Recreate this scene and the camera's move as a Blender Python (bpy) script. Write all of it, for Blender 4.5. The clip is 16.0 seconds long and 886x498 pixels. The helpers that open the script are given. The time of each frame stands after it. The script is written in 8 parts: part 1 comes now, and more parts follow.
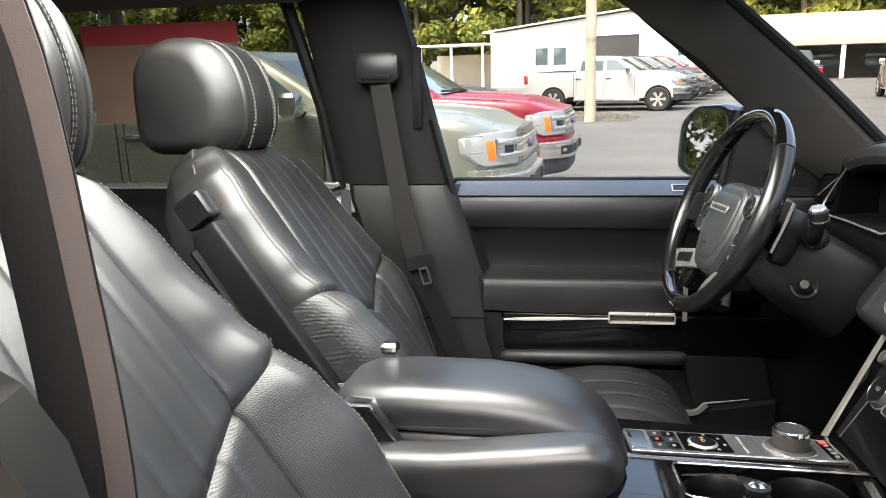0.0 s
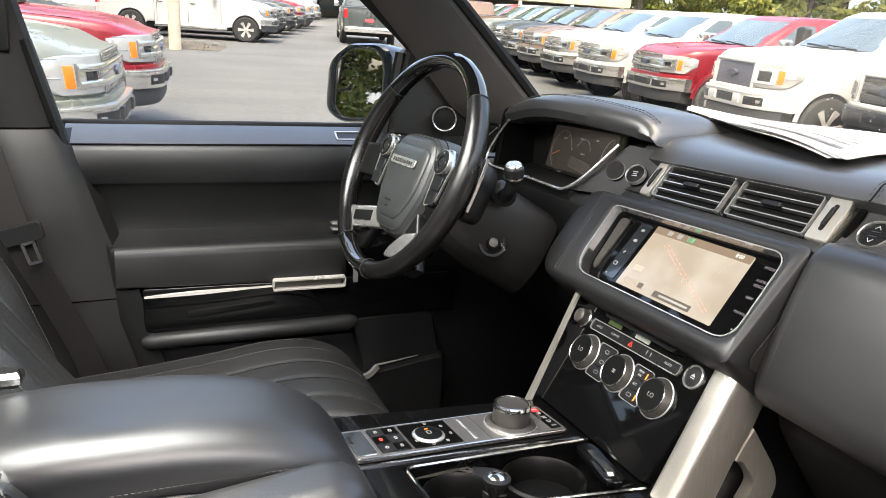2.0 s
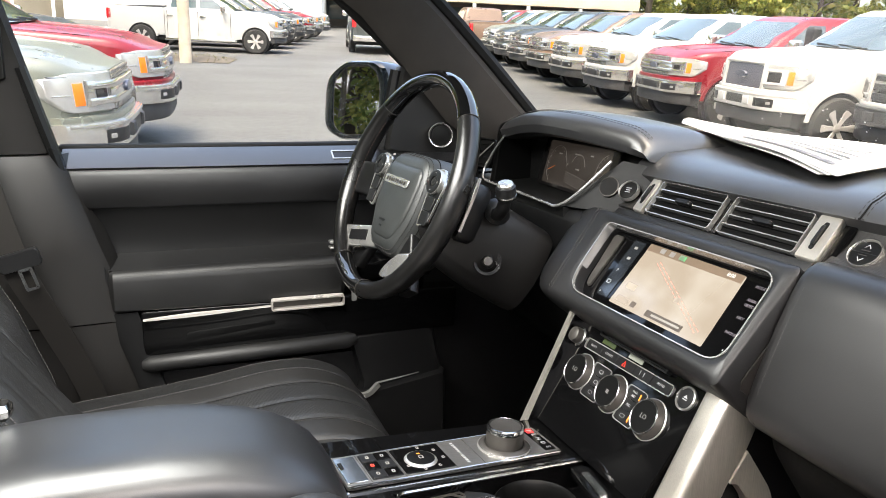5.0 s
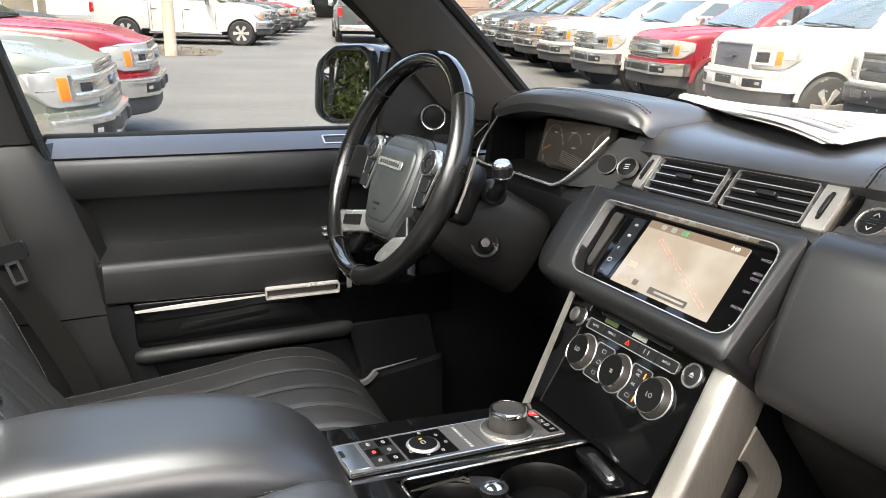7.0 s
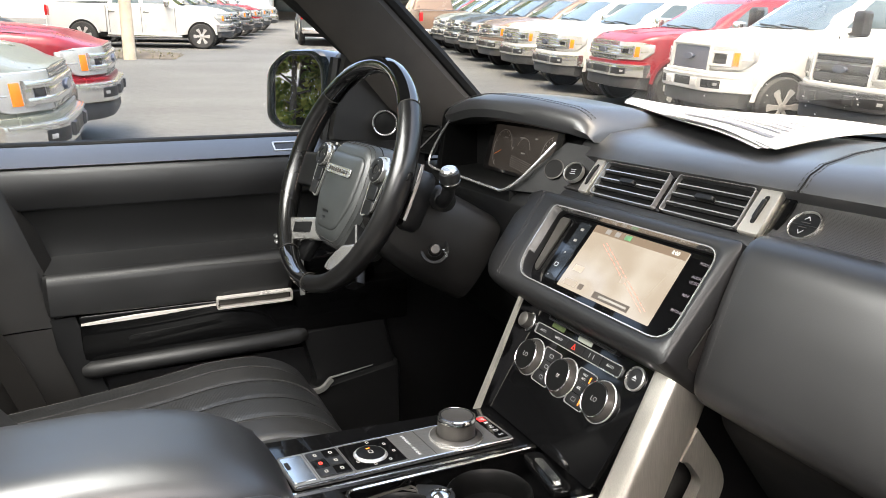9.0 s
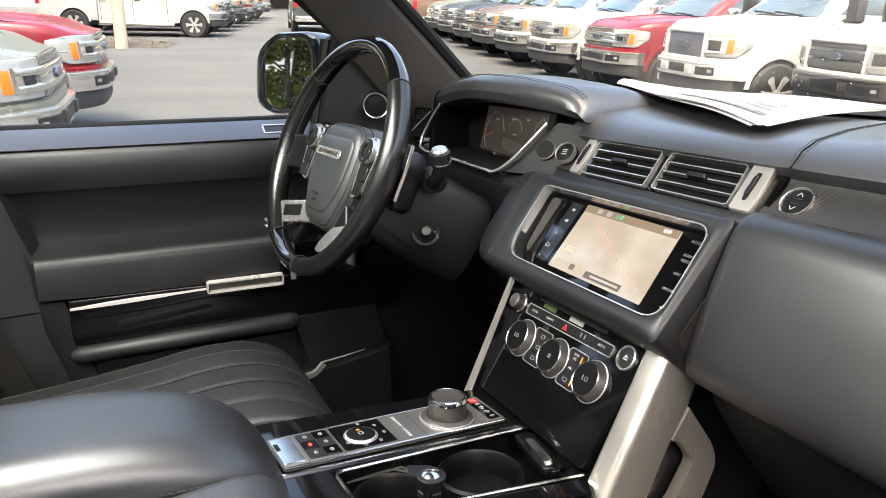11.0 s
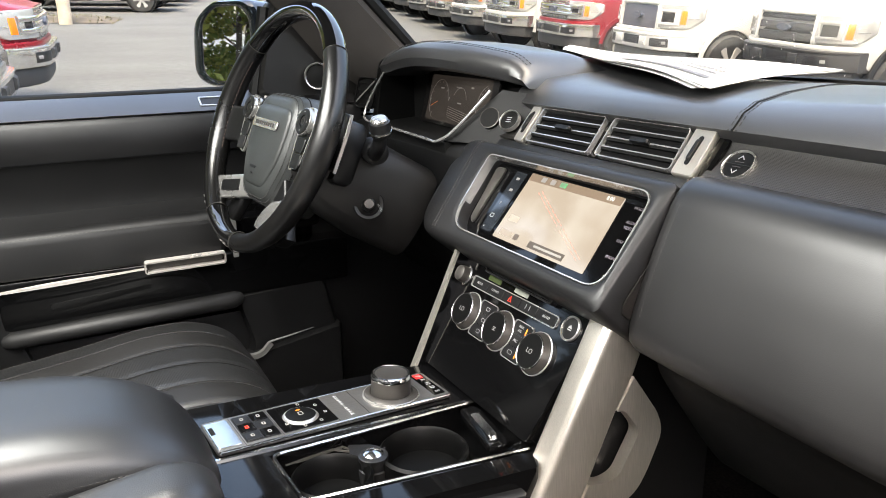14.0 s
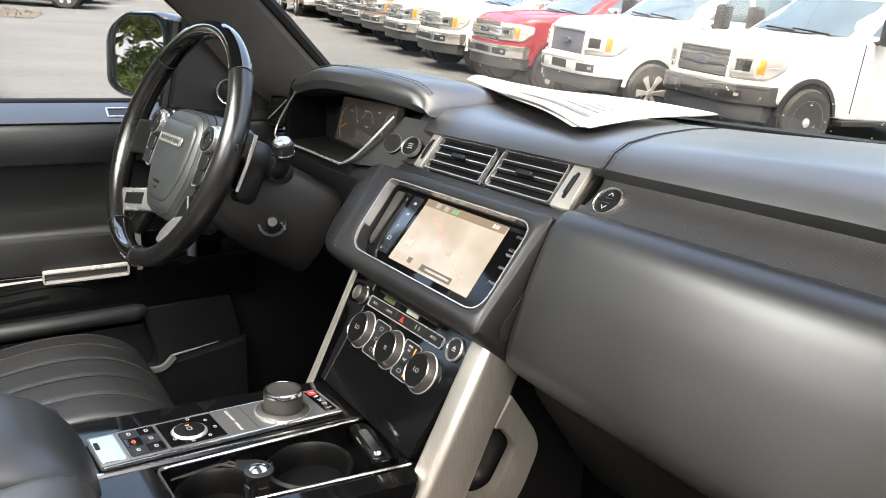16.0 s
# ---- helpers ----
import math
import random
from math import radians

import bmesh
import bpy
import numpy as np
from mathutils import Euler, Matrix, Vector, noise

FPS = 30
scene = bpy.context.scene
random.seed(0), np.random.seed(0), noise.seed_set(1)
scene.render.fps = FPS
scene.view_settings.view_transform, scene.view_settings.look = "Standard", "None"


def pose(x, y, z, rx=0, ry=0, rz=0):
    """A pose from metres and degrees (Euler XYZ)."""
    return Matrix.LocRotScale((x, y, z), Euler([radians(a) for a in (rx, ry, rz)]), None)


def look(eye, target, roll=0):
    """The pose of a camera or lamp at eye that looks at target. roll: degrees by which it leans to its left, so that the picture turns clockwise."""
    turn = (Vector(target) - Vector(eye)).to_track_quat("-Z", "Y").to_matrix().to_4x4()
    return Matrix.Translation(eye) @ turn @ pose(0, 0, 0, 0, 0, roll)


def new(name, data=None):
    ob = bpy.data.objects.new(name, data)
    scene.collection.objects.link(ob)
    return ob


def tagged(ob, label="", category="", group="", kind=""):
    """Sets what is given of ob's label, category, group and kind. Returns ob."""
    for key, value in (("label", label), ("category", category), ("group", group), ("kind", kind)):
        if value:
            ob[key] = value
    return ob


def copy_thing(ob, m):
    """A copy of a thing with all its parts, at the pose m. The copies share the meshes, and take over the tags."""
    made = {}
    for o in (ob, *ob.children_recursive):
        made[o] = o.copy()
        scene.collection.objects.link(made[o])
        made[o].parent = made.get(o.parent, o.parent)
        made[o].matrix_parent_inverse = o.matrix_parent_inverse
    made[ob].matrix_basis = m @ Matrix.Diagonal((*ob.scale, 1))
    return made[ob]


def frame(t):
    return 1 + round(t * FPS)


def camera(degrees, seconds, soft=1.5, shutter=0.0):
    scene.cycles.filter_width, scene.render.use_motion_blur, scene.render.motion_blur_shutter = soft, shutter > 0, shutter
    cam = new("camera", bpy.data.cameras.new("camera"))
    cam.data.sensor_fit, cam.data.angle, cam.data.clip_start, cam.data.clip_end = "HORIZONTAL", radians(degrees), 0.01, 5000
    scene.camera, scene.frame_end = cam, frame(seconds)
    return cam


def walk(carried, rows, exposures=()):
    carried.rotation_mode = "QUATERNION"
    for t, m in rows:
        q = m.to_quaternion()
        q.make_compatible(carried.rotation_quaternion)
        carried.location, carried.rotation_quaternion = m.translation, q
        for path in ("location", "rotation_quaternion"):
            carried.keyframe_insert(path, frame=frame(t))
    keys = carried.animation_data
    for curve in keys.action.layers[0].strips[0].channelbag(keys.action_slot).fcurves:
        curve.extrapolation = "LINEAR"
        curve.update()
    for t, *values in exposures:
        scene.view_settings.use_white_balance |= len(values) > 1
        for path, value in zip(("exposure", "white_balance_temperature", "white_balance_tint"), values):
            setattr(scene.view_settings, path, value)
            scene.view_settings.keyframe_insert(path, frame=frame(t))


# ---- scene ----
cam = camera(61.0, 16.0, 0.6)
PATH = [
    (0, (1.0, -0.497, 1.367), (-0.938, -0.812, 0.988), -1.1),
    (0.5, (0.876, -0.549, 1.364), (-1.07, -0.542, 0.902), -1.0),
    (0.7, (0.848, -0.589, 1.379), (-1.071, -0.343, 0.874), 0.0),
    (0.8, (0.865, -0.653, 1.352), (-1.036, -0.17, 0.963), -4.3),
    (1, (0.827, -0.607, 1.395), (-1.038, -0.115, 0.865), 1.3),
    (1.5, (0.79, -0.601, 1.387), (-1.009, 0.1, 0.865), 2.5),
    (2, (0.754, -0.612, 1.366), (-1.035, 0.109, 0.836), 3.3),
    (2.5, (0.743, -0.609, 1.365), (-1.052, 0.095, 0.834), 2.7),
    (3, (0.751, -0.612, 1.369), (-1.045, 0.08, 0.828), 1.9),
    (3.5, (0.757, -0.593, 1.374), (-1.042, 0.09, 0.829), 1.9),
    (4, (0.767, -0.587, 1.384), (-1.036, 0.097, 0.854), 2.3),
    (4.2, (0.766, -0.586, 1.393), (-1.039, 0.1, 0.872), 2.4),
    (6.5, (0.737, -0.576, 1.37), (-1.061, 0.125, 0.843), 1.1),
    (7, (0.736, -0.581, 1.371), (-1.054, 0.126, 0.828), 0.8),
    (7.5, (0.737, -0.573, 1.375), (-1.044, 0.152, 0.826), 0.4),
    (8, (0.74, -0.568, 1.376), (-1.032, 0.182, 0.832), 0.4),
    (8.5, (0.743, -0.559, 1.379), (-1.024, 0.209, 0.844), 0.6),
    (9, (0.744, -0.554, 1.378), (-1.014, 0.233, 0.841), 0.6),
    (11.5, (0.74, -0.54, 1.36), (-0.998, 0.263, 0.783), 0.6),
    (12, (0.735, -0.531, 1.355), (-0.991, 0.285, 0.759), 0.8),
    (12.5, (0.727, -0.525, 1.35), (-0.987, 0.304, 0.737), 0.7),
    (13, (0.726, -0.521, 1.352), (-0.979, 0.32, 0.732), 0.4),
    (13.5, (0.728, -0.517, 1.353), (-0.967, 0.346, 0.732), 0.2),
    (14, (0.728, -0.511, 1.351), (-0.956, 0.37, 0.726), 0.2),
    (14.5, (0.724, -0.505, 1.346), (-0.947, 0.392, 0.712), 0.2),
    (15, (0.725, -0.507, 1.34), (-0.938, 0.4, 0.697), -0.5),
    (15.5, (0.721, -0.496, 1.347), (-0.914, 0.474, 0.725), -0.5),
    (16, (0.779, -0.489, 1.375), (-0.821, 0.559, 0.79), 3.5),
]
walk(cam, [(t, look(eye, target, roll)) for t, eye, target, roll in PATH], [(t, e + 0.21, 7100, 9.5) for t, e in ((0.0, 2.58), (0.5, 2.80), (1.0, 2.82), (1.5, 2.70), (2.5, 2.68), (8.0, 2.68), (11.5, 2.70), (14.0, 2.74), (15.0, 2.80), (15.5, 2.87), (16.0, 2.86))])

from mathutils.bvhtree import BVHTree

# ---------- where things stand ----------
# The cabin is built upright; the car leans a little to its left on the sloping lot.
CAR = Matrix.Translation((0, 0, 1.06)) @ pose(0, 0, 0, 0, -2.3, 0) @ Matrix.Translation((0, 0, -1.06))
LOT = pose(0, 0, -0.32, 0.2, 2.75, 0)
car_things, lot_things = [], []

# ---------- light ----------
world = bpy.data.worlds.new("sky")
scene.world = world
world.use_nodes = True
wn = world.node_tree.nodes
sky = wn.new("ShaderNodeTexSky")
sky.sky_type, sky.sun_disc = "NISHITA", False
sky.sun_elevation, sky.sun_rotation = radians(61), radians(126)
sky.air_density, sky.dust_density, sky.ozone_density = 1.0, 6.0, 1.0
wn["Background"].inputs[1].default_value = 0.15
world.node_tree.links.new(sky.outputs[0], wn["Background"].inputs[0])
sun = new("sun", bpy.data.lights.new("sun", "SUN"))
sun.data.energy, sun.data.angle, sun.data.color = 0.32, radians(16), (1.0, 0.93, 0.84)
sun.matrix_world = look((4.2, -3, 9.5), (0, 0, 0))
# daylight that falls in through the open passenger door
door_light = new("door_daylight", bpy.data.lights.new("door_daylight", "AREA"))
door_light.data.shape, door_light.data.size, door_light.data.size_y = "RECTANGLE", 1.2, 1.2
door_light.data.energy, door_light.data.color = 6.5, (1.0, 0.95, 0.89)
door_light.matrix_world = look((1.55, -0.35, 2.5), (0.30, -0.40, 1.0))
# lamp added under an assumed, unseen glass roof panel, for light from above
roof_light = new("added_roof_light", bpy.data.lights.new("added_roof_light", "AREA"))
roof_light.data.shape, roof_light.data.size, roof_light.data.size_y = "RECTANGLE", 0.80, 0.66
roof_light.data.energy, roof_light.data.color = 5.6, (0.93, 0.97, 1.0)
roof_light.matrix_world = pose(0, -0.80, 1.735)

# ---------- materials ----------
MATS = {}


def mat(name, color, rough=0.5, metal=0.0, grain=0.0, scale=200.0, vary=0.0, vscale=6.0, coat=0.0, emit=0.0, stretch=None, rvary=0.0, kind="noise", island=0.0, spec=0.5, streak=0.0, coatr=0.05):
    """A principled material with colour variation at a large scale and relief at a fine one."""
    if name in MATS:
        return MATS[name]
    m = bpy.data.materials.new(name)
    MATS[name] = m
    m.use_nodes = True
    n, l = m.node_tree.nodes, m.node_tree.links
    b = n["Principled BSDF"]
    b.inputs["Base Color"].default_value = (*color, 1)
    b.inputs["Roughness"].default_value = rough
    b.inputs["Metallic"].default_value = metal
    b.inputs["Coat Weight"].default_value = coat
    b.inputs["Coat Roughness"].default_value = coatr
    b.inputs["Specular IOR Level"].default_value = spec
    if emit:
        b.inputs["Emission Color"].default_value = (*color, 1)
        b.inputs["Emission Strength"].default_value = emit
    tc = n.new("ShaderNodeTexCoord")
    mp = n.new("ShaderNodeMapping")
    l.new(tc.outputs["Object"], mp.inputs[0])
    if stretch:
        mp.inputs["Scale"].default_value = stretch
    if vary or rvary or island:
        big = n.new("ShaderNodeTexNoise")
        big.inputs["Scale"].default_value = vscale
        big.inputs["Detail"].default_value = 5
        l.new(tc.outputs["Object"], big.inputs["Vector"])
        source = big.outputs["Fac"]
        if island:
            geo = n.new("ShaderNodeNewGeometry")
            add = n.new("ShaderNodeMath")
            add.operation = "MULTIPLY_ADD"
            add.inputs[1].default_value = island
            l.new(geo.outputs["Random Per Island"], add.inputs[0])
            l.new(big.outputs["Fac"], add.inputs[2])
            source = add.outputs[0]
        if vary:
            ramp = n.new("ShaderNodeMapRange")
            ramp.inputs["From Min"].default_value, ramp.inputs["From Max"].default_value = 0.3, 0.7
            ramp.inputs["To Min"].default_value, ramp.inputs["To Max"].default_value = 1 - vary, 1 + vary
            l.new(source, ramp.inputs["Value"])
            mul = n.new("ShaderNodeVectorMath")
            mul.operation = "SCALE"
            mul.inputs[0].default_value = color
            l.new(ramp.outputs[0], mul.inputs["Scale"])
            if streak:
                # fine brushing that runs along the metal
                br = n.new("ShaderNodeTexNoise")
                br.inputs["Scale"].default_value, br.inputs["Detail"].default_value = 1100, 3
                l.new(mp.outputs[0], br.inputs["Vector"])
                bm2 = n.new("ShaderNodeMapRange")
                bm2.inputs["From Min"].default_value, bm2.inputs["From Max"].default_value = 0.3, 0.7
                bm2.inputs["To Min"].default_value, bm2.inputs["To Max"].default_value = 1 - streak, 1 + streak
                l.new(br.outputs["Fac"], bm2.inputs["Value"])
                both = n.new("ShaderNodeMath")
                both.operation = "MULTIPLY"
                l.new(ramp.outputs[0], both.inputs[0])
                l.new(bm2.outputs[0], both.inputs[1])
                l.new(both.outputs[0], mul.inputs["Scale"])
            l.new(mul.outputs[0], b.inputs["Base Color"])
        if rvary:
            r2 = n.new("ShaderNodeMapRange")
            r2.inputs["From Min"].default_value, r2.inputs["From Max"].default_value = 0.3, 0.7
            r2.inputs["To Min"].default_value, r2.inputs["To Max"].default_value = max(0.02, rough - rvary), rough + rvary
            l.new(big.outputs["Fac"], r2.inputs["Value"])
            l.new(r2.outputs[0], b.inputs["Roughness"])
    if grain:
        if kind == "holes":
            # rows of small punched holes
            dots = n.new("ShaderNodeTexVoronoi")
            dots.inputs["Scale"].default_value, dots.inputs["Randomness"].default_value = 480, 0.0
            l.new(mp.outputs[0], dots.inputs["Vector"])
            rim = n.new("ShaderNodeMapRange")
            rim.inputs["From Min"].default_value, rim.inputs["From Max"].default_value = 0.20, 0.34
            rim.inputs["To Min"].default_value, rim.inputs["To Max"].default_value = 0.50, 1.0
            l.new(dots.outputs["Distance"], rim.inputs["Value"])
            holed = n.new("ShaderNodeVectorMath")
            holed.operation = "SCALE"
            holed.inputs[0].default_value = color
            if b.inputs["Base Color"].links:
                l.new(b.inputs["Base Color"].links[0].from_socket, holed.inputs[0])
            l.new(rim.outputs[0], holed.inputs["Scale"])
            l.new(holed.outputs[0], b.inputs["Base Color"])
            gloss = n.new("ShaderNodeMath")
            gloss.operation = "MULTIPLY"
            gloss.inputs[1].default_value = spec
            l.new(rim.outputs[0], gloss.inputs[0])
            l.new(gloss.outputs[0], b.inputs["Specular IOR Level"])
            fine, out = dots, rim.outputs[0]
        elif kind == "cells":
            fine = n.new("ShaderNodeTexVoronoi")
            fine.inputs["Scale"].default_value = scale
            out = fine.outputs["Distance"]
        else:
            fine = n.new("ShaderNodeTexNoise")
            fine.inputs["Scale"].default_value = scale
            fine.inputs["Detail"].default_value = 4
            out = fine.outputs["Fac"]
        if kind != "holes":
            l.new(mp.outputs[0], fine.inputs["Vector"])
        bump = n.new("ShaderNodeBump")
        bump.inputs["Strength"].default_value = grain
        bump.inputs["Distance"].default_value = 0.001
        l.new(out, bump.inputs["Height"])
        l.new(bump.outputs[0], b.inputs["Normal"])
    return m


def glass(name, tint, gloss=1.0):
    """A thin pane: lets light through with a tint and mirrors by the angle."""
    m = bpy.data.materials.new(name)
    m.use_nodes = True
    n, l = m.node_tree.nodes, m.node_tree.links
    n.remove(n["Principled BSDF"])
    tr, gl, mix, fr, k = (n.new("ShaderNode" + s) for s in ("BsdfTransparent", "BsdfGlossy", "MixShader", "Fresnel", "Math"))
    tr.inputs[0].default_value = (*tint, 1)
    gl.inputs["Roughness"].default_value = 0.01
    fr.inputs["IOR"].default_value = 1.45
    k.operation = "MULTIPLY"
    k.inputs[1].default_value = gloss
    l.new(fr.outputs[0], k.inputs[0])
    l.new(k.outputs[0], mix.inputs[0])
    l.new(tr.outputs[0], mix.inputs[1])
    l.new(gl.outputs[0], mix.inputs[2])
    l.new(mix.outputs[0], n["Material Output"].inputs[0])
    return m


LEATHER = mat("black leather", (0.0115, 0.0115, 0.0121), 0.39, spec=0.9, grain=0.12, scale=900, vary=0.22, vscale=7, rvary=0.07, kind="cells")
SEATHIDE = mat("seat leather", (0.0165, 0.0160, 0.0156), 0.40, spec=0.65, grain=0.14, scale=700, vary=0.25, vscale=6, rvary=0.08, kind="cells")
RIMHIDE = mat("polished rim leather", (0.0065, 0.0062, 0.006), 0.30, spec=0.6, coat=0.2, coatr=0.20, grain=0.06, scale=700, vary=0.2, rvary=0.06, kind="cells")
LIDHIDE = mat("console lid leather", (0.0115, 0.0117, 0.0126), 0.38, spec=0.8, grain=0.045, scale=900, vary=0.2, vscale=7, rvary=0.05, kind="cells")
PADHIDE = mat("glovebox leather", (0.0098, 0.0094, 0.0096), 0.46, spec=0.5, grain=0.045, scale=900, vary=0.25, vscale=5, rvary=0.07, kind="cells", coat=0.5, coatr=0.30)
DASHHIDE = mat("dashboard top leather", (0.034, 0.034, 0.035), 0.36, spec=1.0, grain=0.12, scale=900, vary=0.15, vscale=7, rvary=0.05, kind="cells", coat=0.45, coatr=0.30)
PERF = mat("perforated leather", (0.022, 0.0215, 0.021), 0.44, spec=0.7, grain=0.5, vary=0.2, vscale=8, kind="holes", stretch=(1, 0, 1))
PERFLAT = mat("perforated cushion leather", (0.0175, 0.0175, 0.0175), 0.41, spec=0.8, grain=0.5, vary=0.2, vscale=8, kind="holes", stretch=(1, 1, 0))
FORMHIDE = mat("screen form leather", (0.0115, 0.0113, 0.0118), 0.46, spec=0.55, grain=0.10, scale=900, vary=0.22, vscale=7, rvary=0.06, kind="cells")
SOFT = mat("soft black plastic", (0.0050, 0.0050, 0.0052), 0.48, spec=0.25, grain=0.25, scale=1200, vary=0.15, vscale=9, rvary=0.06)
HARD = mat("hard black plastic", (0.009, 0.009, 0.0094), 0.36, spec=0.4, grain=0.12, scale=900, vary=0.15, rvary=0.06)
SHROUD = mat("satin black moulding", (0.011, 0.0104, 0.0101), 0.42, spec=0.5, grain=0.2, scale=1200, vary=0.15, vscale=9, rvary=0.06)
DOORHIDE = mat("door field leather", (0.0088, 0.0086, 0.0087), 0.50, spec=0.5, grain=0.12, scale=900, vary=0.22, vscale=7, rvary=0.06, kind="cells")
MATTE = mat("matt black recess", (0.006, 0.006, 0.006), 0.7, vary=0.2, spec=0.2)
RIMGLOSS = mat("lacquered rim wood", (0.004, 0.004, 0.0042), 0.06, coat=1.0, spec=0.6, rvary=0.02, vscale=12)
DOORTOP = mat("door top leather", (0.0105, 0.0104, 0.0108), 0.40, spec=0.8, grain=0.08, scale=900, vary=0.2, vscale=7, rvary=0.05, kind="cells", coat=0.75, coatr=0.24)
PILLAR = mat("moulded pillar plastic", (0.0125, 0.0113, 0.0104), 0.50, spec=0.4, grain=0.2, scale=1200, vary=0.15, vscale=9, rvary=0.08)
PIANO = mat("gloss black lacquer", (0.003, 0.003, 0.0032), 0.05, coat=0.03, spec=0.30, rvary=0.03, vscale=12)
ALU = mat("brushed aluminium", (0.29, 0.28, 0.268), 0.33, 0.85, grain=0.25, scale=700, stretch=(1, 0.03, 0.03), streak=0.08, vary=0.06, vscale=10, rvary=0.05)
ALUV = mat("brushed alloy strut", (0.66, 0.62, 0.555), 0.36, 0.85, grain=0.16, scale=900, stretch=(1, 1, 0.03), streak=0.08, vary=0.10, vscale=9, rvary=0.06)
SATIN = mat("satin silver", (0.58, 0.57, 0.55), 0.28, 0.8, vary=0.05, rvary=0.05)
BRIGHT = mat("bright trim", (0.60, 0.595, 0.585), 0.22, 0.7, rvary=0.04)
STRIP = mat("polished silver strip", (0.62, 0.575, 0.54), 0.25, 0.4, vary=0.05, rvary=0.04)
CHROME = mat("chrome", (0.66, 0.66, 0.65), 0.17, 1.0, rvary=0.05)
SMOKE = mat("dark satin metal", (0.080, 0.074, 0.068), 0.42, 0.6, vary=0.1, rvary=0.05)
TRIM = mat("pillar trim", (0.0095, 0.0086, 0.0081), 0.75, spec=0.25, grain=0.3, scale=1500, vary=0.12, vscale=12)
CLOTH = mat("pillar cloth", (0.036, 0.032, 0.029), 0.85, spec=0.25, grain=0.4, scale=1500, vary=0.12, vscale=12)
LINER = mat("headliner cloth", (0.10, 0.094, 0.088), 0.95, grain=0.5, scale=1500, vary=0.1)
CARPET = mat("black carpet", (0.014, 0.0122, 0.0108), 0.95, spec=0.1, grain=1.0, scale=500, vary=0.8, vscale=190)
WEB = mat("belt webbing", (0.0105, 0.0091, 0.0080), 0.7, spec=0.3, grain=0.25, scale=1100, stretch=(1, 0.2, 0.2), vary=0.12)
RUBBER = mat("black rubber", (0.008, 0.008, 0.008), 0.6, spec=0.2, grain=0.2, scale=600, vary=0.2)
THREAD = mat("grey stitching thread", (0.13, 0.122, 0.115), 0.8, grain=0.4, scale=2000, vary=0.2, vscale=300)
PAPER = mat("white paper", (0.39, 0.39, 0.38), 0.8, vary=0.03, vscale=20, grain=0.05, scale=500)
INK = mat("grey print", (0.13, 0.13, 0.14), 0.8, vary=0.3, vscale=90)
WHITEINK = mat("white legend", (0.36, 0.36, 0.36), 0.5, vary=0.05)
REDINK = mat("lit red legend", (0.9, 0.05, 0.03), 0.4, emit=0.2)
ORANGEINK = mat("lit orange legend", (1.0, 0.22, 0.03), 0.4, emit=0.25)
AMBER = mat("amber gauge light", (0.40, 0.11, 0.03), 0.4, emit=0.02)
GAUGE = mat("gauge line light", (0.16, 0.145, 0.135), 0.4, emit=0.03)
LCDGREEN = mat("green display window", (0.045, 0.060, 0.022), 0.15, emit=0.03)
PANEGLASS = glass("clear side glass", (0.93, 0.96, 0.95), 0.8)
ROOFGLASS = glass("smoked roof glass", (0.10, 0.105, 0.105), 0.8)
SHIELD = glass("windshield glass", (0.85, 0.87, 0.84), 1.0)
TINT = glass("tinted rear glass", (0.28, 0.30, 0.28), 0.8)
MIRROR = mat("mirror silver", (0.86, 0.88, 0.88), 0.015, 1.0)


def map_screen():
    """The lit navigation screen: cream land with faint shapes."""
    m = bpy.data.materials.new("navigation map")
    m.use_nodes = True
    n, l = m.node_tree.nodes, m.node_tree.links
    b = n["Principled BSDF"]
    tc, no, ra = n.new("ShaderNodeTexCoord"), n.new("ShaderNodeTexNoise"), n.new("ShaderNodeValToRGB")
    no.inputs["Scale"].default_value, no.inputs["Detail"].default_value = 16, 2
    ra.color_ramp.elements[0].color, ra.color_ramp.elements[0].position = (0.50, 0.42, 0.335, 1), 0.35
    ra.color_ramp.elements[1].color, ra.color_ramp.elements[1].position = (0.64, 0.58, 0.50, 1), 0.65
    l.new(tc.outputs["Object"], no.inputs["Vector"])
    l.new(no.outputs["Fac"], ra.inputs[0])
    b.inputs["Base Color"].default_value = (0.02, 0.02, 0.02, 1)
    b.inputs["Roughness"].default_value = 0.12
    l.new(ra.outputs[0], b.inputs["Emission Color"])
    b.inputs["Emission Strength"].default_value = 0.175
    return m


MAP = map_screen()

# ---------- mesh tools ----------


def part(name, bm, material, parent=None, label="", smooth=True, at=None, turn=True):
    me = bpy.data.meshes.new(name)
    if turn:
        bmesh.ops.recalc_face_normals(bm, faces=bm.faces)
    bm.to_mesh(me)
    bm.free()
    me.materials.append(material)
    if smooth:
        for p in me.polygons:
            p.use_smooth = True
        me.set_sharp_from_angle(angle=radians(38))
    ob = new(name, me)
    if at is not None:
        ob.matrix_basis = at
    if parent:
        ob.parent = parent
    if label:
        ob["label"] = label
    return ob


def thing(name, label, category, where=None, home=None, group="", kind=""):
    """An empty that carries the parts of one thing."""
    ob = new(name)
    ob.empty_display_size = 0.05
    if where is not None:
        ob.matrix_basis = where
    tagged(ob, label, category, group, kind)
    (car_things if home is None else home).append(ob)
    return ob


